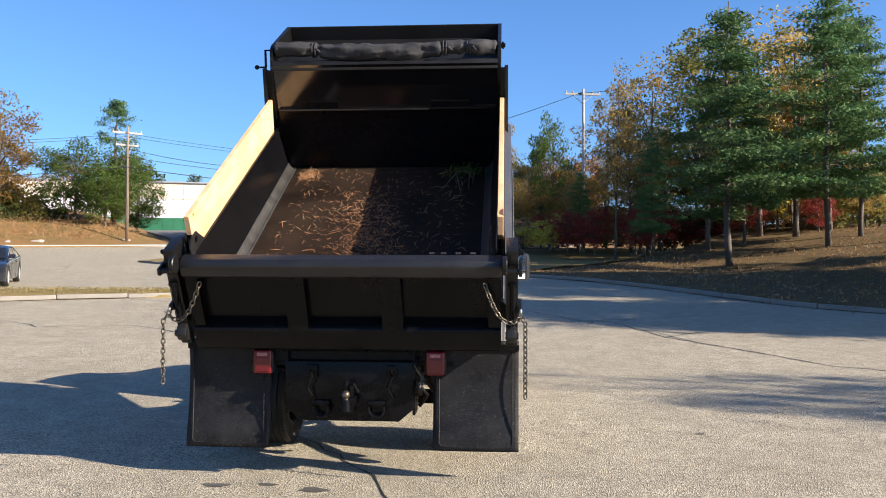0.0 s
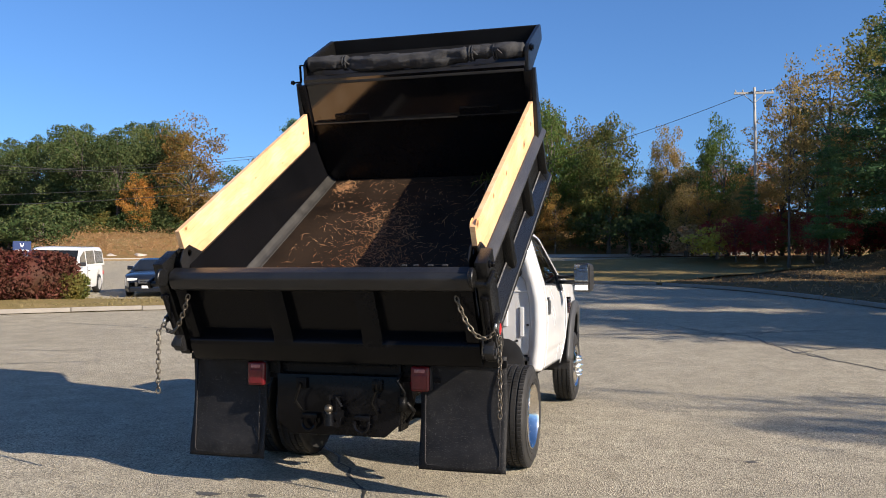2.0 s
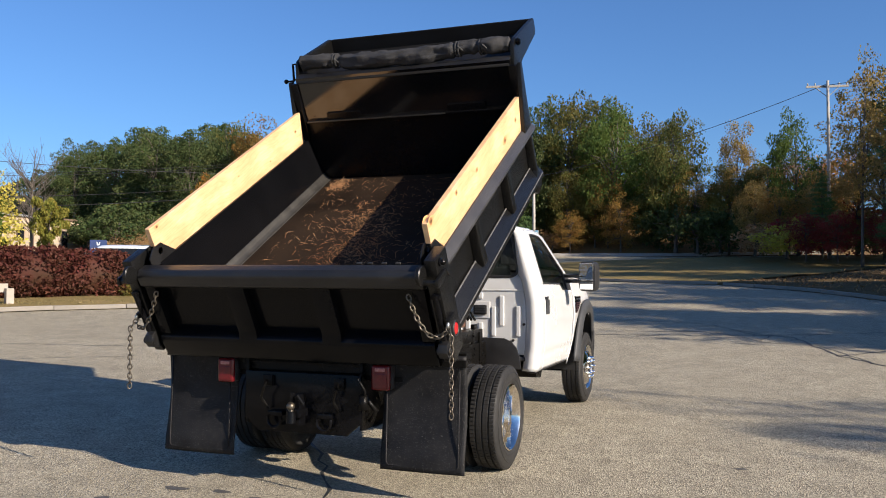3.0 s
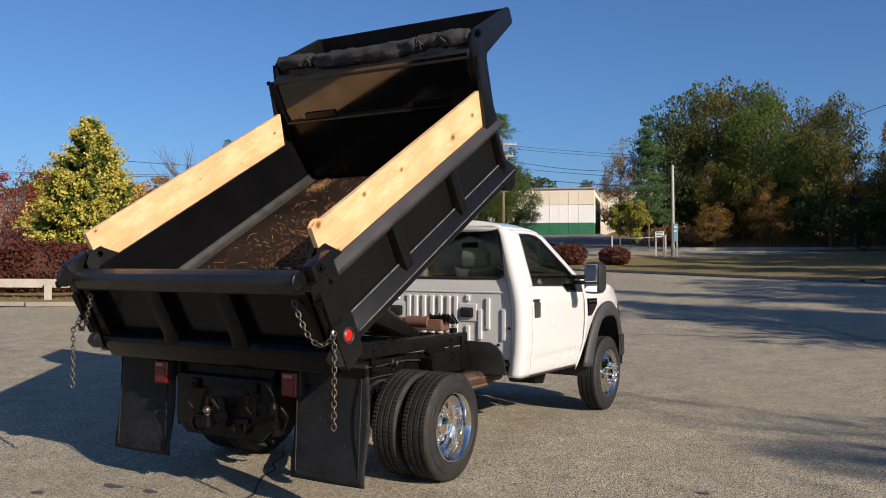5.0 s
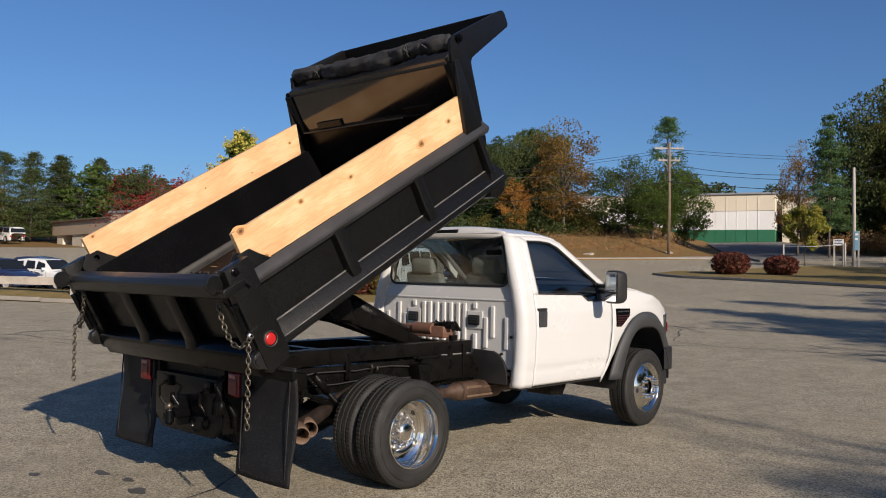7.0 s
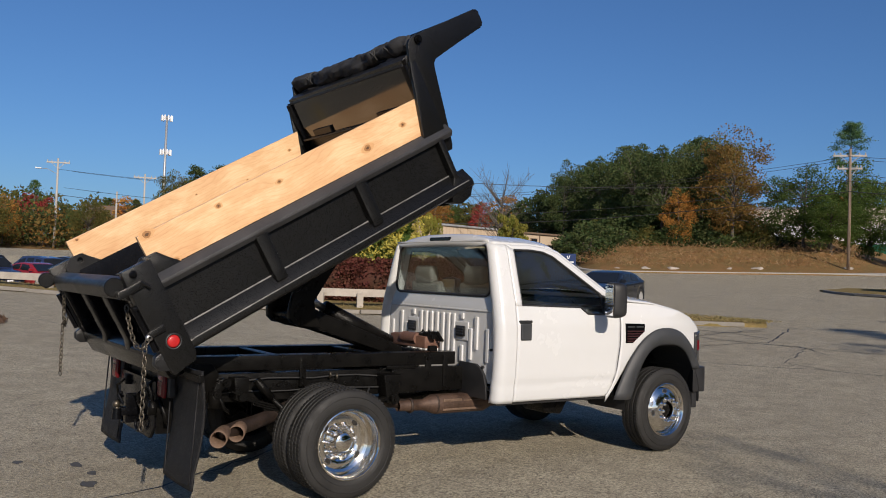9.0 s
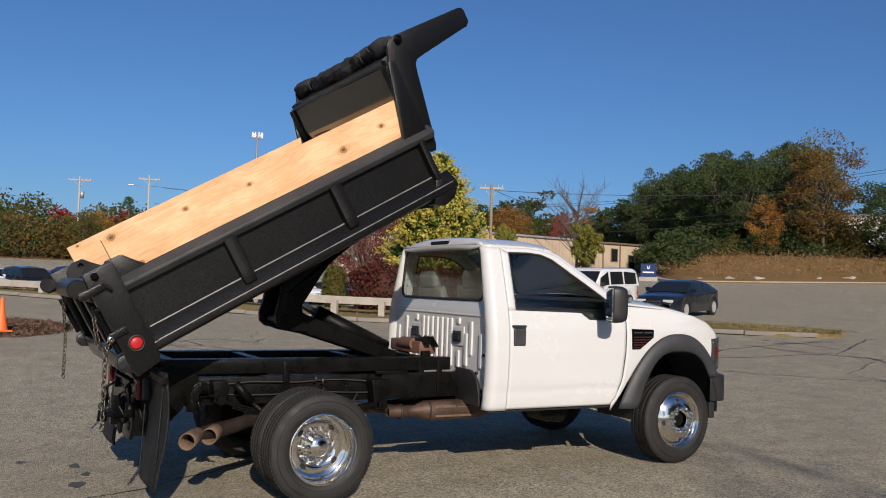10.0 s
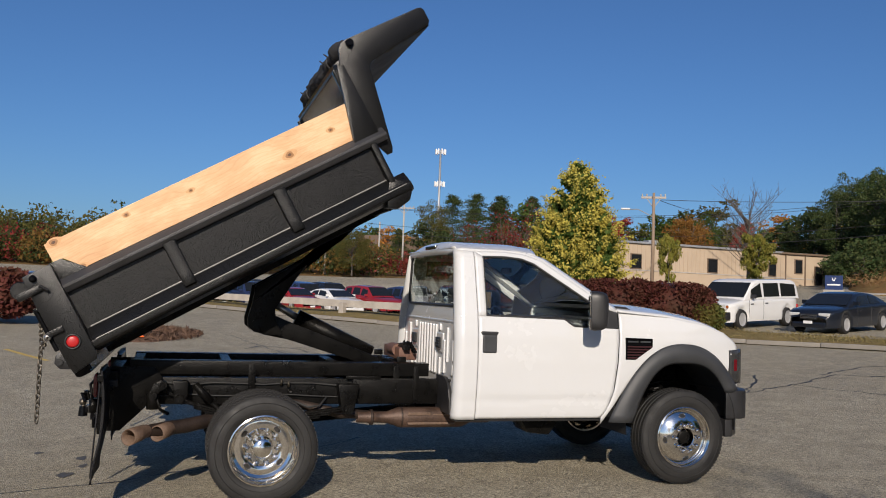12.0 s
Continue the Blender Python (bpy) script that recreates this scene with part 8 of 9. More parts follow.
def utility_pole(x, y, top, mat_, label, arms=((0.4, 2.4),), turn=0.0, lift=0.1, lamp=False, gear=False):
    z0 = ground_z(x, y) + lift
    h = top - z0
    ob = thing("utility_pole", label, "utility pole", (x, y, z0), turn=turn)
    bm = bm_new()
    add_tube(bm, [(0, 0, -0.2), (0.02, 0, h * 0.5), (0, 0, h)], [0.13, 0.11, 0.085], 10)
    part("shaft", bm, mat_, ob, smooth=True)
    for down, w in arms:
        bm = bm_new()
        add_box(bm, -w / 2, w / 2, 0.10, 0.22, h - down - 0.07, h - down + 0.07, 0.01)
        for sx in (-1, 1):
            add_tube(bm, [(sx * w * 0.3, 0.16, h - down), (0, 0.13, h - down - 0.7)], 0.025, 6)
        arm = part("crossarm", bm, POLE_GREY, ob)
        for k in (-0.46, -0.28, 0.28, 0.46):
            bm = bm_new()
            add_lathe(bm, [(0.0, 0.03), (0.04, 0.055), (0.08, 0.04), (0.12, 0.055), (0.18, 0.02), (0.18, 0.001)], 8, lambda q, a, b: (k * w + a, 0.16 + b, h - down + 0.07 + q))
            part("insulator", bm, CONCRETE, arm, smooth=True)
    if gear:
        bm = bm_new()
        add_lathe(bm, [(0, 0.001), (0, 0.22), (0.75, 0.22), (0.8, 0.001)], 14, lambda q, a, b: (0.32 + a, b, h - 2.4 + q))
        part("transformer", bm, STEEL_GREY, ob, smooth=True)
    if lamp:
        bm = bm_new()
        add_tube(bm, [(0, 0, h - 1.6), (-1.0, 0, h - 1.1), (-1.7, 0, h - 1.1)], 0.03, 6)
        add_box(bm, -2.1, -1.5, -0.1, 0.1, h - 1.15, h - 1.02, 0.03)
        part("street_lamp_arm", bm, STEEL_GREY, ob)
    return ob


utility_pole(6.6, 54, 14.2, POLE_GREY, "tall silvered timber pole with a wide crossarm", ((0.35, 2.6),), 10)
utility_pole(-13.3, 54.9, 9.0, POLE_GREY, "plain grey timber pole beside the road", ())
utility_pole(-29.5, 60.0, 12.8, POLE_WOOD, "brown timber pole with crossarms among the trees", ((0.5, 2.4), (1.5, 1.8)), 40, 0.5)
utility_pole(-42.2, 28.6, 8.8, POLE_WOOD, "timber street pole with a lamp arm", ((0.3, 1.6),), 60, lamp=True)
utility_pole(-89.6, 23.5, 12.0, POLE_GREY, "pale timber pole beyond the car park", ((0.4, 2.4),), 70)
utility_pole(-92, 21.2, 10.0, POLE_GREY, "pale bare timber pole beyond the car park", ())
utility_pole(-86.6, 14.0, 12.4, POLE_GREY, "timber pole with street lamp beyond the car park", ((0.4, 2.2),), 70, lamp=True)
utility_pole(-94, 8, 12.5, POLE_GREY, "timber pole with transformer beyond the car park", ((0.4, 2.4),), 70, gear=True)
def notice(x, y, w, h, z, face_mat, label, lines, turn):
    """Small sign on two posts."""
    ob = thing("notice_board", label, "sign", (x, y, ground_z(x, y) + 0.1), turn=turn)
    for sx in (-1, 1):
        bm = bm_new()
        add_box(bm, sx * w * 0.42 - 0.05, sx * w * 0.42 + 0.05, -0.05, 0.05, -0.2, z + h, 0.008)
        part("post", bm, POLE_GREY, ob)
    bm = bm_new()
    add_box(bm, -w / 2, w / 2, -0.09, -0.055, z, z + h, 0.01)
    part("panel", bm, face_mat, ob)
    for k in range(lines):
        bm = bm_new()
        add_box(bm, -w * 0.38, w * (0.38 - 0.1 * (k % 2)), -0.098, -0.092, z + h * (0.78 - 0.24 * k), z + h * (0.88 - 0.24 * k), 0.0)
        part("lettering_bar", bm, BLUE_SIGN if face_mat is SIGN_WHITE else SIGN_WHITE, ob)
    return ob


notice(-14.05, 54.3, 0.62, 0.42, 1.25, SIGN_WHITE, "small white notice board on two posts by the drive", 3, 12)
notice(-12.95, 54.4, 0.26, 1.25, 0.95, PALE_BLUE, "narrow pale blue sign panel beside the pole", 2, 12)


# cable barrier across the lawn by the drive
bar = thing("cable_barrier", "low cable barrier between grey posts on the lawn", "barrier")
for x, y in ((-16.6, 51.6), (-13.6, 54.2)):
    z = ground_z(x, y)
    bm = bm_new()
    add_tube(bm, [(x, y, z - 0.1), (x, y, z + 1.55)], 0.055, 8)
    part("post", bm, POLE_GREY, bar, smooth=True)
bm = bm_new()
add_tube(bm, [(-16.6, 51.6, ground_z(-16.6, 51.6) + 1.42), (-15.1, 52.9, ground_z(-15.1, 52.9) + 1.36), (-13.6, 54.2, ground_z(-13.6, 54.2) + 1.42)], 0.022, 6)
part("rail", bm, STEEL_GREY, bar, smooth=True)


def cable(pts, sag, r, name="overhead_cable"):
    P = []
    for a, b in zip(pts, pts[1:]):
        P += [Vector(a).lerp(Vector(b), k / 14) - Vector((0, 0, sag * 4 * (k / 14) * (1 - k / 14))) for k in range(14)]
    P.append(Vector(pts[-1]))
    bm = bm_new()
    add_tube(bm, P, r, 5, caps=False)
    return tagged(part(name, bm, CABLE, None, smooth=True), "thin black overhead cable strung between poles", "cable")


LINE = [(-88, 15, -0.2), (-58, 43, -2.2), (-29.5, 60, 0.5), (-4, 74, -0.3), (40, 92, 2.0)]
for top, r, off in ((11.6, 0.016, -0.9), (11.6, 0.016, 0.9), (9.8, 0.02, 0.1), (9.0, 0.028, 0.1)):
    cable([(x + off * 0.5, y - off * 0.8, top + dz) for x, y, dz in LINE], 0.6, r)
cable([(6.6, 54, 14.0), (-13.3, 54.9, 8.7), (-29.5, 60, 11.0)], 0.5, 0.02)
cable([(6.6, 54, 13.9), (34, 40, 15.0)], 0.5, 0.02)
cable([(-44, 30, 8.6), (-75, 60, 12)], 0.6, 0.02)
cable([(-44, 30, 8.6), (-29.5, 60, 10.4)], 0.6, 0.02)

tower = thing("cell_tower", "slim grey antenna mast far beyond the trees", "mast", (-396, 117, 5))
bm = bm_new()
add_tube(bm, [(0, 0, 0), (0, 0, 68)], [0.8, 0.5], 10)
part("mast", bm, STEEL_GREY, tower, smooth=True)
for z in (51, 67):
    bm = bm_new()
    for k in range(9):
        a = 2 * math.pi * k / 9
        add_box(bm, 2.4 * math.cos(a) - 0.28, 2.4 * math.cos(a) + 0.28, 2.4 * math.sin(a) - 0.28, 2.4 * math.sin(a) + 0.28, z - 1.3, z + 1.3, 0.05)
        add_tube(bm, [(0, 0, z), (2.4 * math.cos(a), 2.4 * math.sin(a), z)], 0.12, 5)
    part("antenna_array", bm, SIGN_WHITE, tower)


# ---------------------------------------------------------------- buildings
def wall_block(parent, a, b, z0, z1, depth, material, name="wall"):
    """A block whose face runs from a to b (seen from its left-hand side)."""
    A, Bv = Vector((*a, 0)), Vector((*b, 0))
    d = (Bv - A).normalized()
    n = Vector((-d.y, d.x, 0))
    bm = bm_new()
    L = (Bv - A).length
    add_box(bm, 0, L, 0, depth, z0, z1, 0.02, lambda x, y, z: A + d * x + n * y + Vector((0, 0, z)))
    return part(name, bm, material, parent), (lambda x, y, z: A + d * x + n * y + Vector((0, 0, z))), L


def window_at(parent, f, x, z, w, h, name="window"):
    bm = bm_new()
    add_box(bm, x - w / 2 - 0.08, x + w / 2 + 0.08, -0.07, 0.02, z - 0.08, z + h + 0.08, 0.01, f)
    o = part(name, bm, TAN_DARK, parent)
    bm = bm_new()
    add_box(bm, x - w / 2, x + w / 2, -0.085, -0.072, z, z + h, 0.0, f)
    part("pane", bm, DARK_PANE, o)
    return o


tan = thing("office_building", "long low tan metal-sided office building with dark windows", "building")
for (a, b, z0, z1, style) in (((-56.9, 33.5), (-59.3, 52.0), 1.5, 6.55, "main"), ((-59.3, 52.02), (-59.6, 58.8), 2.0, 6.50, "end"), ((-93.5, 35.7), (-63.5, 33.93), 5.0, 6.46, "side")):
    w_, f, L = wall_block(tan, a, b, z0, z1, 14.0 if style != "side" else 16.0, TAN_WALL)
    bm = bm_new()
    add_box(bm, -0.15, L + 0.15, -0.22, 14.2 if style != "side" else 16.2, z1, z1 + 0.18, 0.02, f)
    part("roof", bm, STEEL_GREY if style == "main" else TAN_DARK, tan)
    if style == "main":
        bm = bm_new()
        for k in range(int(L / 0.45)):
            add_box(bm, 0.2 + 0.45 * k, 0.25 + 0.45 * k, -0.035, 0.01, 4.36, z1 - 0.02, 0.0, f)
        tagged(part("siding_rib", bm, TAN_WALL, w_), kind="stuff")
    if style != "side":
        bm = bm_new()
        add_box(bm, 0, L, -0.05, 0.02, 4.26, 4.34, 0.01, f)
        part("sill_course", bm, CONCRETE, tan)
    if style == "main":
        for x in (2.35, 10.6, 17.6):
            window_at(tan, f, x, 4.46, 1.0 if x < 12 else 0.8, 1.15)
    elif style == "end":
        for x in (2.0, 5.2):
            window_at(tan, f, x, 4.82, 0.75, 1.2)
        window_at(tan, f, 4.3, 3.7, 0.75, 1.75, "door")
        for x in (0.5, 2.75, L - 0.1):
            bm = bm_new()
            add_tube(bm, [(x, -0.08, z0), (x, -0.08, z1)], 0.06, 6, f=f)
            part("downpipe", bm, TAN_DARK, tan)
    else:
        # shade of the recess under the overhang, put in as near-black colour
        bm = bm_new()
        add_box(bm, 0.0, L - 0.3, 1.6, 15.5, 2.2, 5.0, 0.02, f)
        part("recessed_wall", bm, DARK_PANE, tan, "recessed wall coloured near-black for the shade under the overhang")
        # blocks for the lit bays, their brightness given by the paler cream colour
        for k in range(6):
            bm = bm_new()
            x = 2.0 + 5.2 * k
            add_box(bm, x - (1.5 if k % 2 else 0.9), x + (1.5 if k % 2 else 0.9), 0.15, 1.55, 2.2, 5.0, 0.05, f)
            part("pillar", bm, BUFF_WALL, tan)
for x, y in ((-62, 40), (-66, 53.5)):
    bm = bm_new()
    add_box(bm, x - 0.5, x + 0.5, y - 0.5, y + 0.5, 6.7, 7.25, 0.03)
    part("roof_vent", bm, STEEL_GREY, tan)

ware = thing("warehouse", "white warehouse with a cream upper wall and green base band", "building")
WA, WB_ = (-58.5, 87.0), (-34.8, 94.7)
for z0, z1, m_, o in ((3.0, 7.3, GREEN_WALL, 0.0), (7.3, 9.55, WHITE_WALL, 0.06), (9.55, 11.5, BUFF_WALL, 0.0)):
    _, f, L = wall_block(ware, (WA[0], WA[1] + o), (WB_[0], WB_[1] + o), z0, z1, 16.0, m_)
    bm = bm_new()
    for k in range(int(L / 1.2)):
        add_box(bm, 1.2 * k + 0.2, 1.2 * k + 0.25, -0.03, 0.02, z0 + 0.02, z1 - 0.02, 0.0, f)
    tagged(part("panel_rib", bm, m_, ware), kind="stuff")
bm = bm_new()
add_box(bm, -0.2, L + 0.2, -0.2, 16.3, 11.5, 11.7, 0.02, f)
part("roof", bm, STEEL_GREY, ware)
wall_block(ware, (-34.7, 96.6), (-20, 101.4), 3.0, 11.2, 12.0, BUFF_WALL, "rear_wall")

barn = thing("red_house", "small red house with white gable beyond the car park", "house", (-104, 25, ground_z(-104, 25)), turn=75)
bm = bm_new()
add_box(bm, -4, 4, -3, 3, -0.5, 2.6, 0.02)
part("wall", bm, surf("red_house_paint", (0.22, 0.04, 0.035), (0.30, 0.06, 0.05), 0.7), barn)
bm = bm_new()
add_prism(bm, [(-3.3, 2.55), (0, 4.6), (3.3, 2.55)], -4.2, 4.2)
part("roof", bm, TAN_DARK, barn)

# blue sign board and boulders by the road
sg = thing("sign_board", "navy blue sign board with a white emblem on a concrete base", "sign", (-46.3, 46.6, ground_z(-46.3, 46.6) + 0.1), turn=40)
sg.matrix_basis = sg.matrix_basis @ Matrix.Scale(0.66, 4)
bm = bm_new()
add_box(bm, -1.1, 1.1, -0.3, 0.3, -0.2, 0.35, 0.03)
part("base", bm, CONCRETE, sg)
bm = bm_new()
add_box(bm, -0.95, 0.95, -0.08, 0.08, 0.35, 2.0, 0.02)
face = part("panel", bm, BLUE_SIGN, sg)
bm = bm_new()
add_prism(bm, [(-0.22, 1.75), (-0.10, 1.35), (0.10, 1.35), (0.22, 1.75), (0.12, 1.75), (0.05, 1.48), (-0.05, 1.48), (-0.12, 1.75)], -0.10, -0.084, lambda y, x, z: (x, y, z))
part("emblem", bm, SIGN_WHITE, sg)
bm = bm_new()
add_box(bm, -0.7, 0.7, -0.10, -0.084, 0.85, 1.02, 0.0)
part("lettering_bar", bm, SIGN_WHITE, sg)
for k in range(9):
    x, y = -42 + 2.3 * k * 0.72, 48.5 + 2.3 * k * 0.62 - 0.4
    ob = thing("boulder", "pale rounded boulder at the roadside", "boulder", (x - 1.2, y + 1.2, ground_z(x, y) + 0.2), group="boulders along the road")
    bm = bm_new()
    bmesh.ops.create_icosphere(bm, subdivisions=3, radius=0.45 + 0.12 * (k % 3))
    for v in bm.verts:
        v.co *= 1 + 0.35 * noise.noise(v.co * 2.2 + Vector((k, 0, 0)))
        v.co.z *= 0.6
    part("stone", bm, BOULDER, ob, smooth=True)

cone = thing("traffic_cone", "orange traffic cone standing on the asphalt", "traffic cone", (-12.6, -1.9, ground_z(-12.6, -1.9)))
cone.matrix_basis = pose(-13.0, -1.7, ground_z(-13, -1.7) + 0.05, 0, 0, 15)
bm = bm_new()
add_box(bm, -0.18, 0.18, -0.18, 0.18, 0.0, 0.035, 0.01)
part("base", bm, ORANGE_CONE, cone)
bm = bm_new()
add_lathe(bm, [(0.03, 0.135), (0.36, 0.075), (0.70, 0.03), (0.71, 0.02), (0.71, 0.001)], 20, lambda x, a, b: (a, b, x))
part("cone", bm, ORANGE_CONE, cone, smooth=True)

# ---------------------------------------------------------------- vehicles
def paint(name, c):
    return surf(name, tuple(0.92 * v for v in c), c, 0.35, 0.0, scale=1.5, relief=0, coat=1.0, rough2=0.40, spec=0.15)


P_WHITE, P_BLUE, P_RED, P_BLACK, P_SILVER = paint("white_car_paint", (0.75, 0.75, 0.74)), paint("slate_blue_car_paint", (0.010, 0.013, 0.020)), paint("red_car_paint", (0.25, 0.015, 0.02)), paint("black_car_paint", (0.012, 0.012, 0.014)), paint("silver_car_paint", (0.38, 0.38, 0.38))
P_DARKBLUE, P_GREYCAR = paint("navy_car_paint", (0.02, 0.03, 0.08)), paint("grey_car_paint", (0.10, 0.10, 0.105))
SHAPES = {  # shoulder line, greenhouse line, half-width, wheel places, wheel radius
    "sedan": ([(-2.42, 0.60), (-2.40, 0.86), (-2.34, 0.98), (-2.2, 1.03), (-1.7, 1.045), (-0.5, 1.00), (0.9, 0.975), (1.4, 0.935), (1.9, 0.875), (2.25, 0.81), (2.40, 0.72), (2.46, 0.50)], [(-1.92, 1.035), (-1.55, 1.19), (-1.15, 1.335), (-0.75, 1.42), (-0.35, 1.45), (0.05, 1.445), (0.35, 1.40), (0.70, 1.27), (1.38, 0.945)], 0.92, (1.50, -1.47), 0.335, 0.22),
    "van": ([(-2.75, 1.08), (-2.7, 1.12), (0.9, 1.12), (1.55, 1.10), (2.15, 1.02), (2.62, 0.93), (2.82, 0.62)], [(-2.72, 1.12), (-2.60, 1.74), (-2.2, 1.86), (0.45, 1.86), (0.78, 1.78), (1.62, 1.10)], 1.0, (1.78, -1.72), 0.37, 0.28),
    "suv": ([(-2.3, 1.0), (-2.25, 1.08), (-0.5, 1.08), (0.9, 1.05), (1.75, 0.98), (2.2, 0.82), (2.3, 0.6)], [(-2.25, 1.08), (-1.95, 1.62), (-1.0, 1.72), (0.2, 1.68), (1.05, 1.06)], 0.93, (1.42, -1.40), 0.36, 0.28),
}


def vehicle(name, label, category, shape, colour, at, turn, group="", size=1.0):
    sh, gh, W, axles, wr, low = SHAPES[shape]
    x, y = at
    ob = thing(name, label, category, (x, y, ground_z(x, y)), group=group, turn=turn)
    gx, gy = ground_z(x + 1, y) - ground_z(x - 1, y), ground_z(x, y + 1) - ground_z(x, y - 1)
    ob.matrix_basis = Matrix.Translation((x, y, ground_z(x, y))) @ Vector((0, 0, 1)).rotation_difference(Vector((-gx / 2, -gy / 2, 1)).normalized()).to_matrix().to_4x4() @ Euler((0, 0, radians(turn))).to_matrix().to_4x4() @ Matrix.Scale(size, 4)
    y0, y1 = sh[0][0], sh[-1][0]
    bm = bm_new()

    def hull(s, t):
        yy = y0 + (y1 - y0) * s
        end = max(0, abs(2 * s - 1) - 0.72) / 0.28
        w = W * (1 - (0.30 if shape == "sedan" else 0.16) * end ** 2.4)
        zs = (interp(sh, yy - 0.10) + 2 * interp(sh, yy) + interp(sh, yy + 0.10)) / 4
        q = 2 * t - 1
        a = abs(q)
        if a > 0.62:
            k = (a - 0.62) / 0.38
            z, xx = zs - 0.03 - (zs - 0.03 - low) * k, w * (1 - 0.02 * math.cos(math.pi * k) - 0.05 * k ** 3)
            for c in axles:
                r = math.hypot(yy - c, z - wr)
                if r < wr * 1.16:
                    xx -= 0.13
        else:
            k = a / 0.62
            z, xx = zs + 0.05 * (1 - k ** 2) - 0.03 * k ** 6, w * 0.98 * k
        return Vector((math.copysign(xx, q), yy + (0.06 * (1 - a) * (1 if s > 0.5 else -1) * end), z))
    add_grid(bm, hull, 60, 44)
    body_ = part("body", bm, colour, ob, smooth=True)
    bm = bm_new()
    g0, g1 = gh[0][0], gh[-1][0]

    def cabin(s, t):
        yy = g0 + (g1 - g0) * s
        zr = (interp(gh, yy - 0.08) + 2 * interp(gh, yy) + interp(gh, yy + 0.08)) / 4 if g0 + 0.1 < yy < g1 - 0.1 else interp(gh, yy)
        zb = interp(sh, yy) - 0.02
        q = 2 * t - 1
        a = abs(q)
        wb, wt = W * 0.95, W * (0.95 - 0.20 * (zr - zb) / 0.55 if shape != "van" else 0.95 - 0.10 * (zr - zb) / 0.8)
        if a > 0.6:
            k = (a - 0.6) / 0.4
            return Vector((math.copysign(wt + (wb - wt) * k, q), yy, zr - 0.04 - (zr - 0.04 - zb) * k))
        k = a / 0.6
        return Vector((math.copysign(wt * k, q), yy, zr - 0.04 * k ** 4))
    add_grid(bm, cabin, 40, 30)
    part("roof", bm, colour, body_, smooth=True)

    def pane(pts, nm="window"):
        bm = bm_new()
        vs = [bm.verts.new(p) for p in pts]
        bm.faces.new(vs)
        o = part(nm, bm, DARK_PANE, body_)
        solid(o, 0.012, 0)
    for sx in (-1, 1):
        segs = {"sedan": ((-1.28, -0.46), (-0.36, 0.72)), "van": ((-2.45, -1.25), (-1.1, 0.1), (0.28, 1.15)), "suv": ((-1.85, -1.2), (-1.08, -0.3), (-0.2, 0.5))}[shape]
        for a, b in segs:
            pts = []
            for yy, f in ((a, 0.12), (b, 0.12), (b if shape == "van" and b < 1 or shape == "sedan" and b < 0 else b - (0.40 if shape == "sedan" else 0.12), 0.84), (a + (0.24 if shape == "sedan" and a < -1 else 0.03), 0.84)):
                zr, zb = interp(gh, yy), interp(sh, yy) - 0.02
                z = zb + (zr - 0.04 - zb) * f
                wb, wt = W * 0.95, W * (0.95 - 0.20 * (zr - zb) / 0.55 if shape != "van" else 0.95 - 0.10 * (zr - zb) / 0.8)
                pts.append((sx * (wb + (wt - wb) * f + 0.008), yy, z))
            pane(pts)
    for (ya, za), (yb, zb_) in (((gh[-3], gh[-1]), (gh[2], gh[0])) if shape == "sedan" else ((gh[-2], gh[-1]), (gh[1], gh[0]))):
        fy = 0.012 if yb > 0 else -0.012
        A, C = 0.10, 0.88
        pa, pb = (ya + (yb - ya) * A, za + (zb_ - za) * A), (ya + (yb - ya) * C, za + (zb_ - za) * C)
        wa, wb = W * (0.70 if shape != "van" else 0.82), W * (0.86 if shape != "van" else 0.9)
        pane([(-wa, pa[0] + fy, pa[1] + 0.012), (wa, pa[0] + fy, pa[1] + 0.012), (wb, pb[0] + fy, pb[1] + 0.012), (-wb, pb[0] + fy, pb[1] + 0.012)], "windscreen" if yb > 0 else "rear_window")
    for sx in (-1, 1):
        for yy in {"sedan": (-0.47, 0.62), "van": (0.19, 1.28), "suv": (-0.25, 0.62)}[shape]:
            bm = bm_new()
            zt_ = interp(sh, yy) - 0.04
            add_tube(bm, [(sx * W * (1 - 0.02 * math.cos(math.pi * k) - 0.05 * k ** 3 + 0.001), yy + 0.05 * k, zt_ - (zt_ - low) * k) for k in (0.0, 0.25, 0.5, 0.75, 0.95)], 0.009, 5)
            part("door_seam", bm, BLACK_PLASTIC, body_)
            bm = bm_new()
            add_box(bm, sx * W * 0.99 - 0.02, sx * W * 0.99 + 0.025, yy - 0.30, yy - 0.12, zt_ - 0.16, zt_ - 0.12, 0.008)
            part("door_handle", bm, BLACK_PLASTIC if shape == "van" else colour, body_)
        if shape == "van":
            bm = bm_new()
            add_box(bm, sx * W * 0.86 - 0.07, sx * W * 0.86 + 0.07, y1 - 0.16, y1 + 0.0, 0.80, 0.90, 0.02)
            part("turn_lens", bm, AMBER_LENS, body_)
    fz = interp(sh, y1 - 0.15) - 0.02
    for sx in (-1, 1):
        bm = bm_new()
        if shape == "van":
            add_box(bm, sx * W * 0.78 - 0.13, sx * W * 0.78 + 0.13, y1 - 0.10, y1 + 0.045, 0.74, 0.93, 0.02)
        else:
            add_box(bm, sx * W * 0.58 - 0.19, sx * W * 0.58 + 0.19, y1 - 0.30, y1 - 0.005, fz - 0.13, fz - 0.015, 0.03)
        part("head_lamp", bm, CLEAR_LENS, body_)
        bm = bm_new()
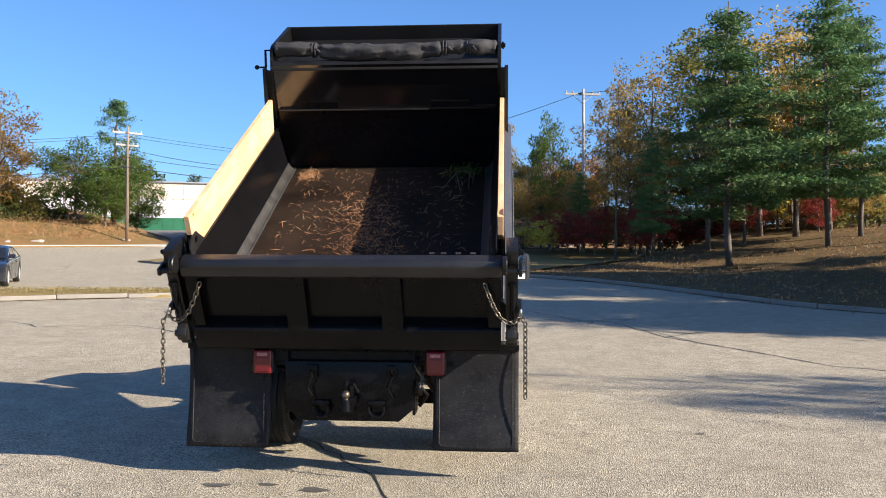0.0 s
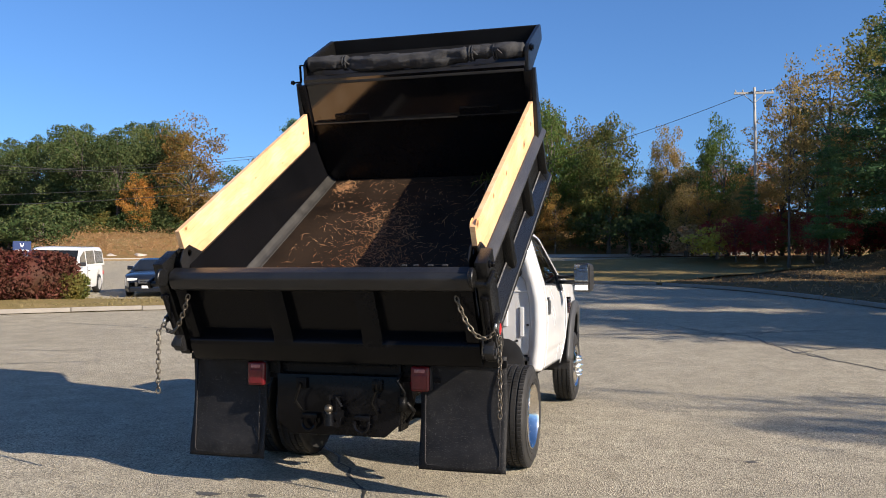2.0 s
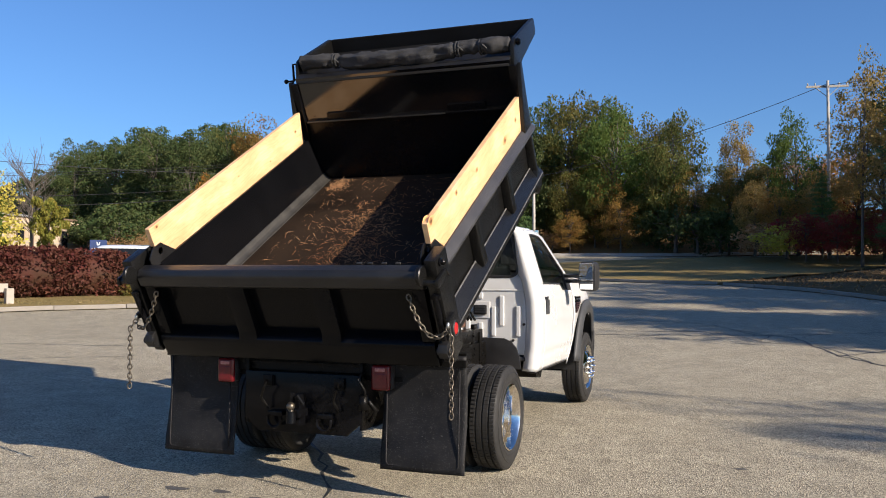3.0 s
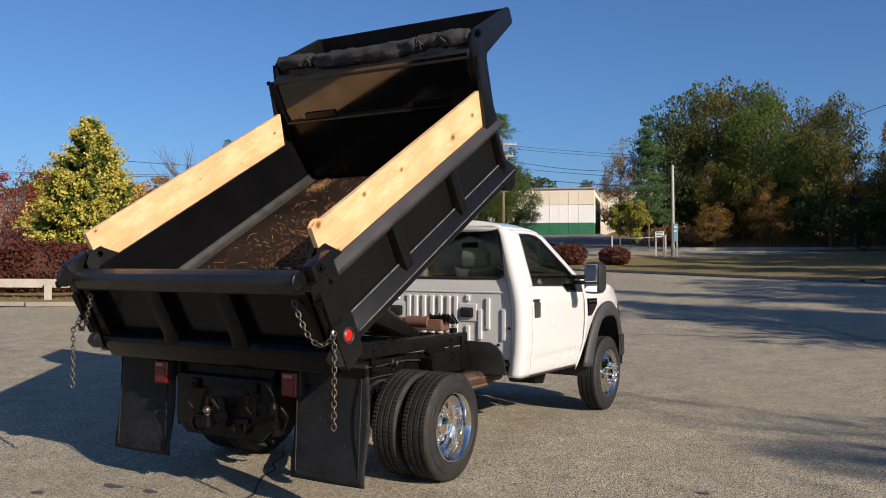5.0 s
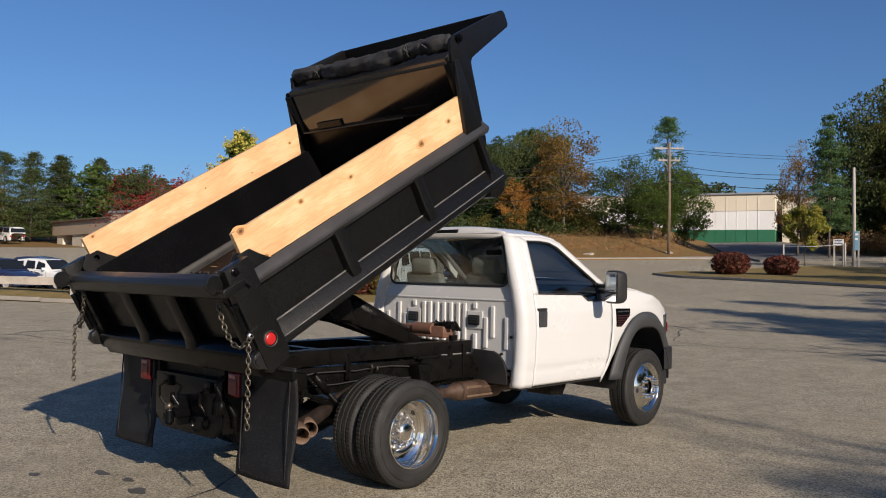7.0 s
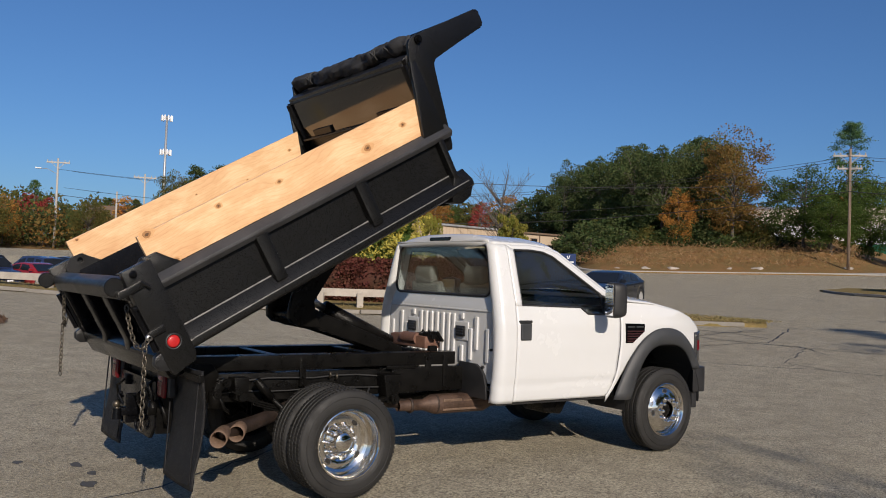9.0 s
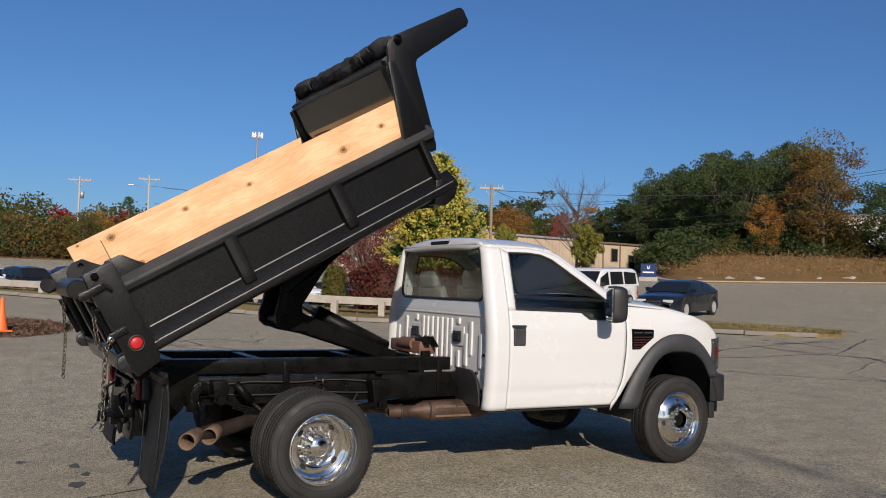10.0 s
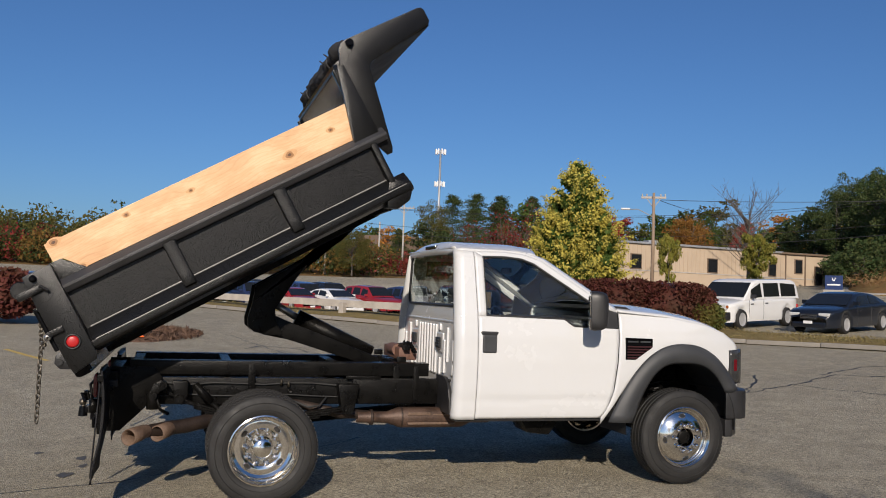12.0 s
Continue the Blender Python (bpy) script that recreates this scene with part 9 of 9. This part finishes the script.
        add_box(bm, sx * W * (0.62 if shape == "sedan" else 0.80) - 0.12, sx * W * (0.62 if shape == "sedan" else 0.80) + 0.12, y0 + 0.0, y0 + 0.12, 0.70, 0.86, 0.03)
        part("tail_lamp", bm, RED_LENS, body_)
        bm = bm_new()
        yy = gh[-1][0] - 0.55
        add_box(bm, sx * (W + 0.03) - 0.11, sx * (W + 0.03) + 0.11, yy - 0.05, yy + 0.05, interp(sh, yy) + 0.02, interp(sh, yy) + 0.17, 0.03)
        part("door_mirror", bm, colour if shape != "van" else BLACK_PLASTIC, body_)
    bm = bm_new()
    gw, g0_, g1_ = (W * 0.62, 0.68, 0.97) if shape == "van" else (W * 0.34, fz - 0.24, fz - 0.05)
    add_box(bm, -gw, gw, y1 - 0.06, y1 + 0.03, g0_, g1_, 0.02)
    grl = part("grille", bm, BLACK_PLASTIC, body_)
    for k in range(3):
        bm = bm_new()
        zz = g0_ + (g1_ - g0_) * (0.25 + 0.25 * k)
        add_box(bm, -gw * 0.95, gw * 0.95, y1 + 0.025, y1 + 0.04, zz - 0.012, zz + 0.012, 0.003)
        part("grille_bar", bm, CHROME_DULL, grl)
    bm = bm_new()
    if shape == "van":
        add_box(bm, -W * 0.97, W * 0.97, y1 - 0.25, y1 + 0.11, 0.36, 0.66, 0.05)
    else:
        add_box(bm, -W * 0.68, W * 0.68, y1 - 0.16, y1 + 0.03, low, low + 0.20, 0.06)
    part("bumper", bm, BLACK_PLASTIC if shape == "van" else colour, body_)
    bm = bm_new()
    add_box(bm, -0.16, 0.16, y1 + 0.05, y1 + (0.118 if shape == "van" else 0.06), low + 0.14, low + 0.24, 0.0)
    part("plate", bm, SIGN_WHITE, body_)
    for yy in axles:
        for sx in (-1, 1):
            wh = new("wheel")
            wh.parent = ob
            wh.matrix_basis = pose(sx * (W - 0.12), yy, wr, 0, 0, 0 if sx > 0 else 180)
            bm = bm_new()
            add_lathe(bm, [(-0.11, wr * 0.66), (-0.12, wr * 0.75), (-0.11, wr * 0.95), (-0.08, wr), (0.08, wr), (0.11, wr * 0.95), (0.12, wr * 0.75), (0.11, wr * 0.66)], 24)
            part("tyre", bm, RUBBER, wh, smooth=True)
            bm = bm_new()
            add_lathe(bm, [(0.11, wr * 0.70), (0.118, wr * 0.66), (0.10, wr * 0.60), (0.085, wr * 0.45), (0.10, wr * 0.2), (0.105, 0.001)], 20)
            part("rim", bm, ALLOY, wh, smooth=True)
    return ob


vehicle("passenger_van", "white passenger van parked on the drive", "van", "van", P_WHITE, (-19.5, 19.1), 205, size=0.94)
vehicle("sedan", "slate-blue four-door sedan parked on the drive", "car", "sedan", P_BLUE, (-16.8, 21.1), 203.6, size=0.93)
vehicle("sedan", "dark sedan parked behind the hedge", "car", "sedan", P_BLACK, (-27.5, 20.5), 205)
lot = random.Random(8)
cols = [(P_WHITE, "white"), (P_DARKBLUE, "dark blue"), (P_RED, "dark red"), (P_BLACK, "black"), (P_GREYCAR, "grey"), (P_SILVER, "silver")]
order = (3, 1, 0, 3, 1, 2, 2, 3, 0, 1, 2, 3, 1, 2, 3, 0, 0, 1, 2, 3, 4, 5, 1, 3, 5, 0, 3, 2)
for k in range(28):
    row = k % 2
    j = k // 2
    x, y = (-43.5 - 0.45 * j, 18 - 2.45 * j) if row == 0 else (-48.9 - 0.45 * j, 16.2 - 2.45 * j)
    c, cn = cols[order[k]]
    shp = ("sedan", "suv", "suv", "sedan", "suv")[k % 5]
    vehicle("parked_%s" % shp, "%s %s parked in the far car park" % (cn, "sedan" if shp == "sedan" else "sport utility car"), "car", shp, c, (x, y), -68 + lot.uniform(-3, 3) + (180 if k % 4 == 1 else 0), "cars in the far car park")
vehicle("parked_van", "small white van parked by the far trees", "van", "van", P_WHITE, (-92, 30.1), 100, size=0.9)

# cracks, worn line, stains
for k, pts in enumerate(([(-3.9, 7.2), (-4.5, 8.3), (-5.2, 9.8), (-6.3, 11.6), (-5.7, 12.3)], [(-5.2, 9.8), (-4.3, 10.1), (-2.0, 11.4), (0.5, 11.8), (2.7, 12.2), (6.0, 13.8)], [(-4.5, 14.5), (0.0, 15.0), (1.8, 14.4), (2.8, 12.4), (3.5, 12.2), (4.2, 9.4), (5.2, 7.6), (6.0, 5.8), (7.4, 4.9)], [(4.2, 9.4), (5.1, 10.4), (7.0, 10.2)], [(-12.0, 10.4), (-9.6, 10.2), (-8.9, 9.8), (-8.3, 9.2), (-6.5, 10.0), (-4.5, 8.3)], [(-1.6, 1.2), (-0.6, 0.1), (0.1, -1.1), (0.4, -1.9), (0.7, -3.2), (0.6, -5.0)], [(-6.6, 14.2), (-4.3, 14.5), (-3.0, 11.8), (-1.9, 11.4)], [(-14.8, 0.4), (-12.1, 1.0), (-10.4, 1.4), (-8.7, 2.7)], [(-13.9, 3.0), (-14.3, 3.7), (-13.8, 4.0), (-12.2, 3.4), (-10.0, 5.0), (-8.0, 6.0)], [(-10.7, 1.2), (-10.5, 2.1), (-8.7, 2.7), (-6.8, 4.9)], [(-0.6, 12.7), (0.7, 12.6), (2.0, 12.8), (2.9, 11.3), (3.2, 11.0), (3.7, 12.2), (4.1, 13.1)], [(3.2, 11.0), (3.7, 11.3), (4.3, 9.7), (4.6, 8.8)], [(2.4, 13.3), (2.8, 12.8), (3.1, 12.1), (2.9, 11.4)], [(3.2, 12.2), (3.9, 12.0), (4.5, 11.4), (5.0, 11.2)], [(-20, 24), (-16, 26), (-12, 25), (-6, 27)], [(-18, 30), (-11, 30), (-4, 28)])):
    crack(pts, 400 + k, 0.04 if k < 5 else 0.024)
for k, pts in enumerate(([(-5.8, 12.1), (-5.7, 13.7), (-5.5, 14.3), (-4.5, 14.6), (-3.2, 13.6)], [(-7.7, 14.5), (-6.2, 14.3), (-5.4, 14.7), (-7.3, 18.5), (-7.3, 19.4)], [(-7.7, 15.3), (-7.2, 17.1)], [(-21.9, 31.2), (-19.7, 31.7), (-21.8, 36.4)], [(-17.5, 34.3), (-16.8, 34.1), (-14.5, 32.1)], [(-13.6, 25.0), (-12.2, 25.5)], [(-11.2, 0.6), (-12.0, 1.1), (-11.3, 1.8), (-10.6, 1.9)], [(-11.6, 1.8), (-12.0, 2.5), (-11.2, 3.2), (-12.5, 3.9)], [(-6.3, 11.3), (-7.2, 13.1), (-7.4, 14.6), (-7.6, 17.7)], [(-8.5, 15.9), (-7.6, 16.0), (-6.0, 15.6)])):
    crack(pts, 430 + k, 0.045)
ribbon("worn_line", [(-15.5, -6.6), (-9.6, -3.4), (-8.8, -2.9)], 0.10, 0.005, YELLOW_LINE, "worn yellow line on the asphalt", "line")
for k, (x, y, r) in enumerate(((-0.9, -1.5, 0.09), (-0.55, -1.45, 0.07), (-0.2, -1.55, 0.10), (-1.2, -1.9, 0.06), (2.9, 0.6, 0.05), (5.2, 2.5, 0.05))):
    o = [(x + r * (1 + 0.3 * math.sin(3 * a + k)) * math.cos(a), y + 0.6 * r * (1 + 0.25 * math.cos(2 * a + k)) * math.sin(a)) for a in [2 * math.pi * j / 16 for j in range(16)]]
    bm = bm_new()
    bm.faces.new([bm.verts.new((px, py, ground_z(px, py) + 0.0045)) for px, py in o])
    tagged(part("oil_stain", bm, STAIN, None), "small dark oil stain on the asphalt", "stain", kind="structure")
for src in KINDS.values():
    for o in list(src.children):
        bpy.data.objects.remove(o)
    bpy.data.objects.remove(src)
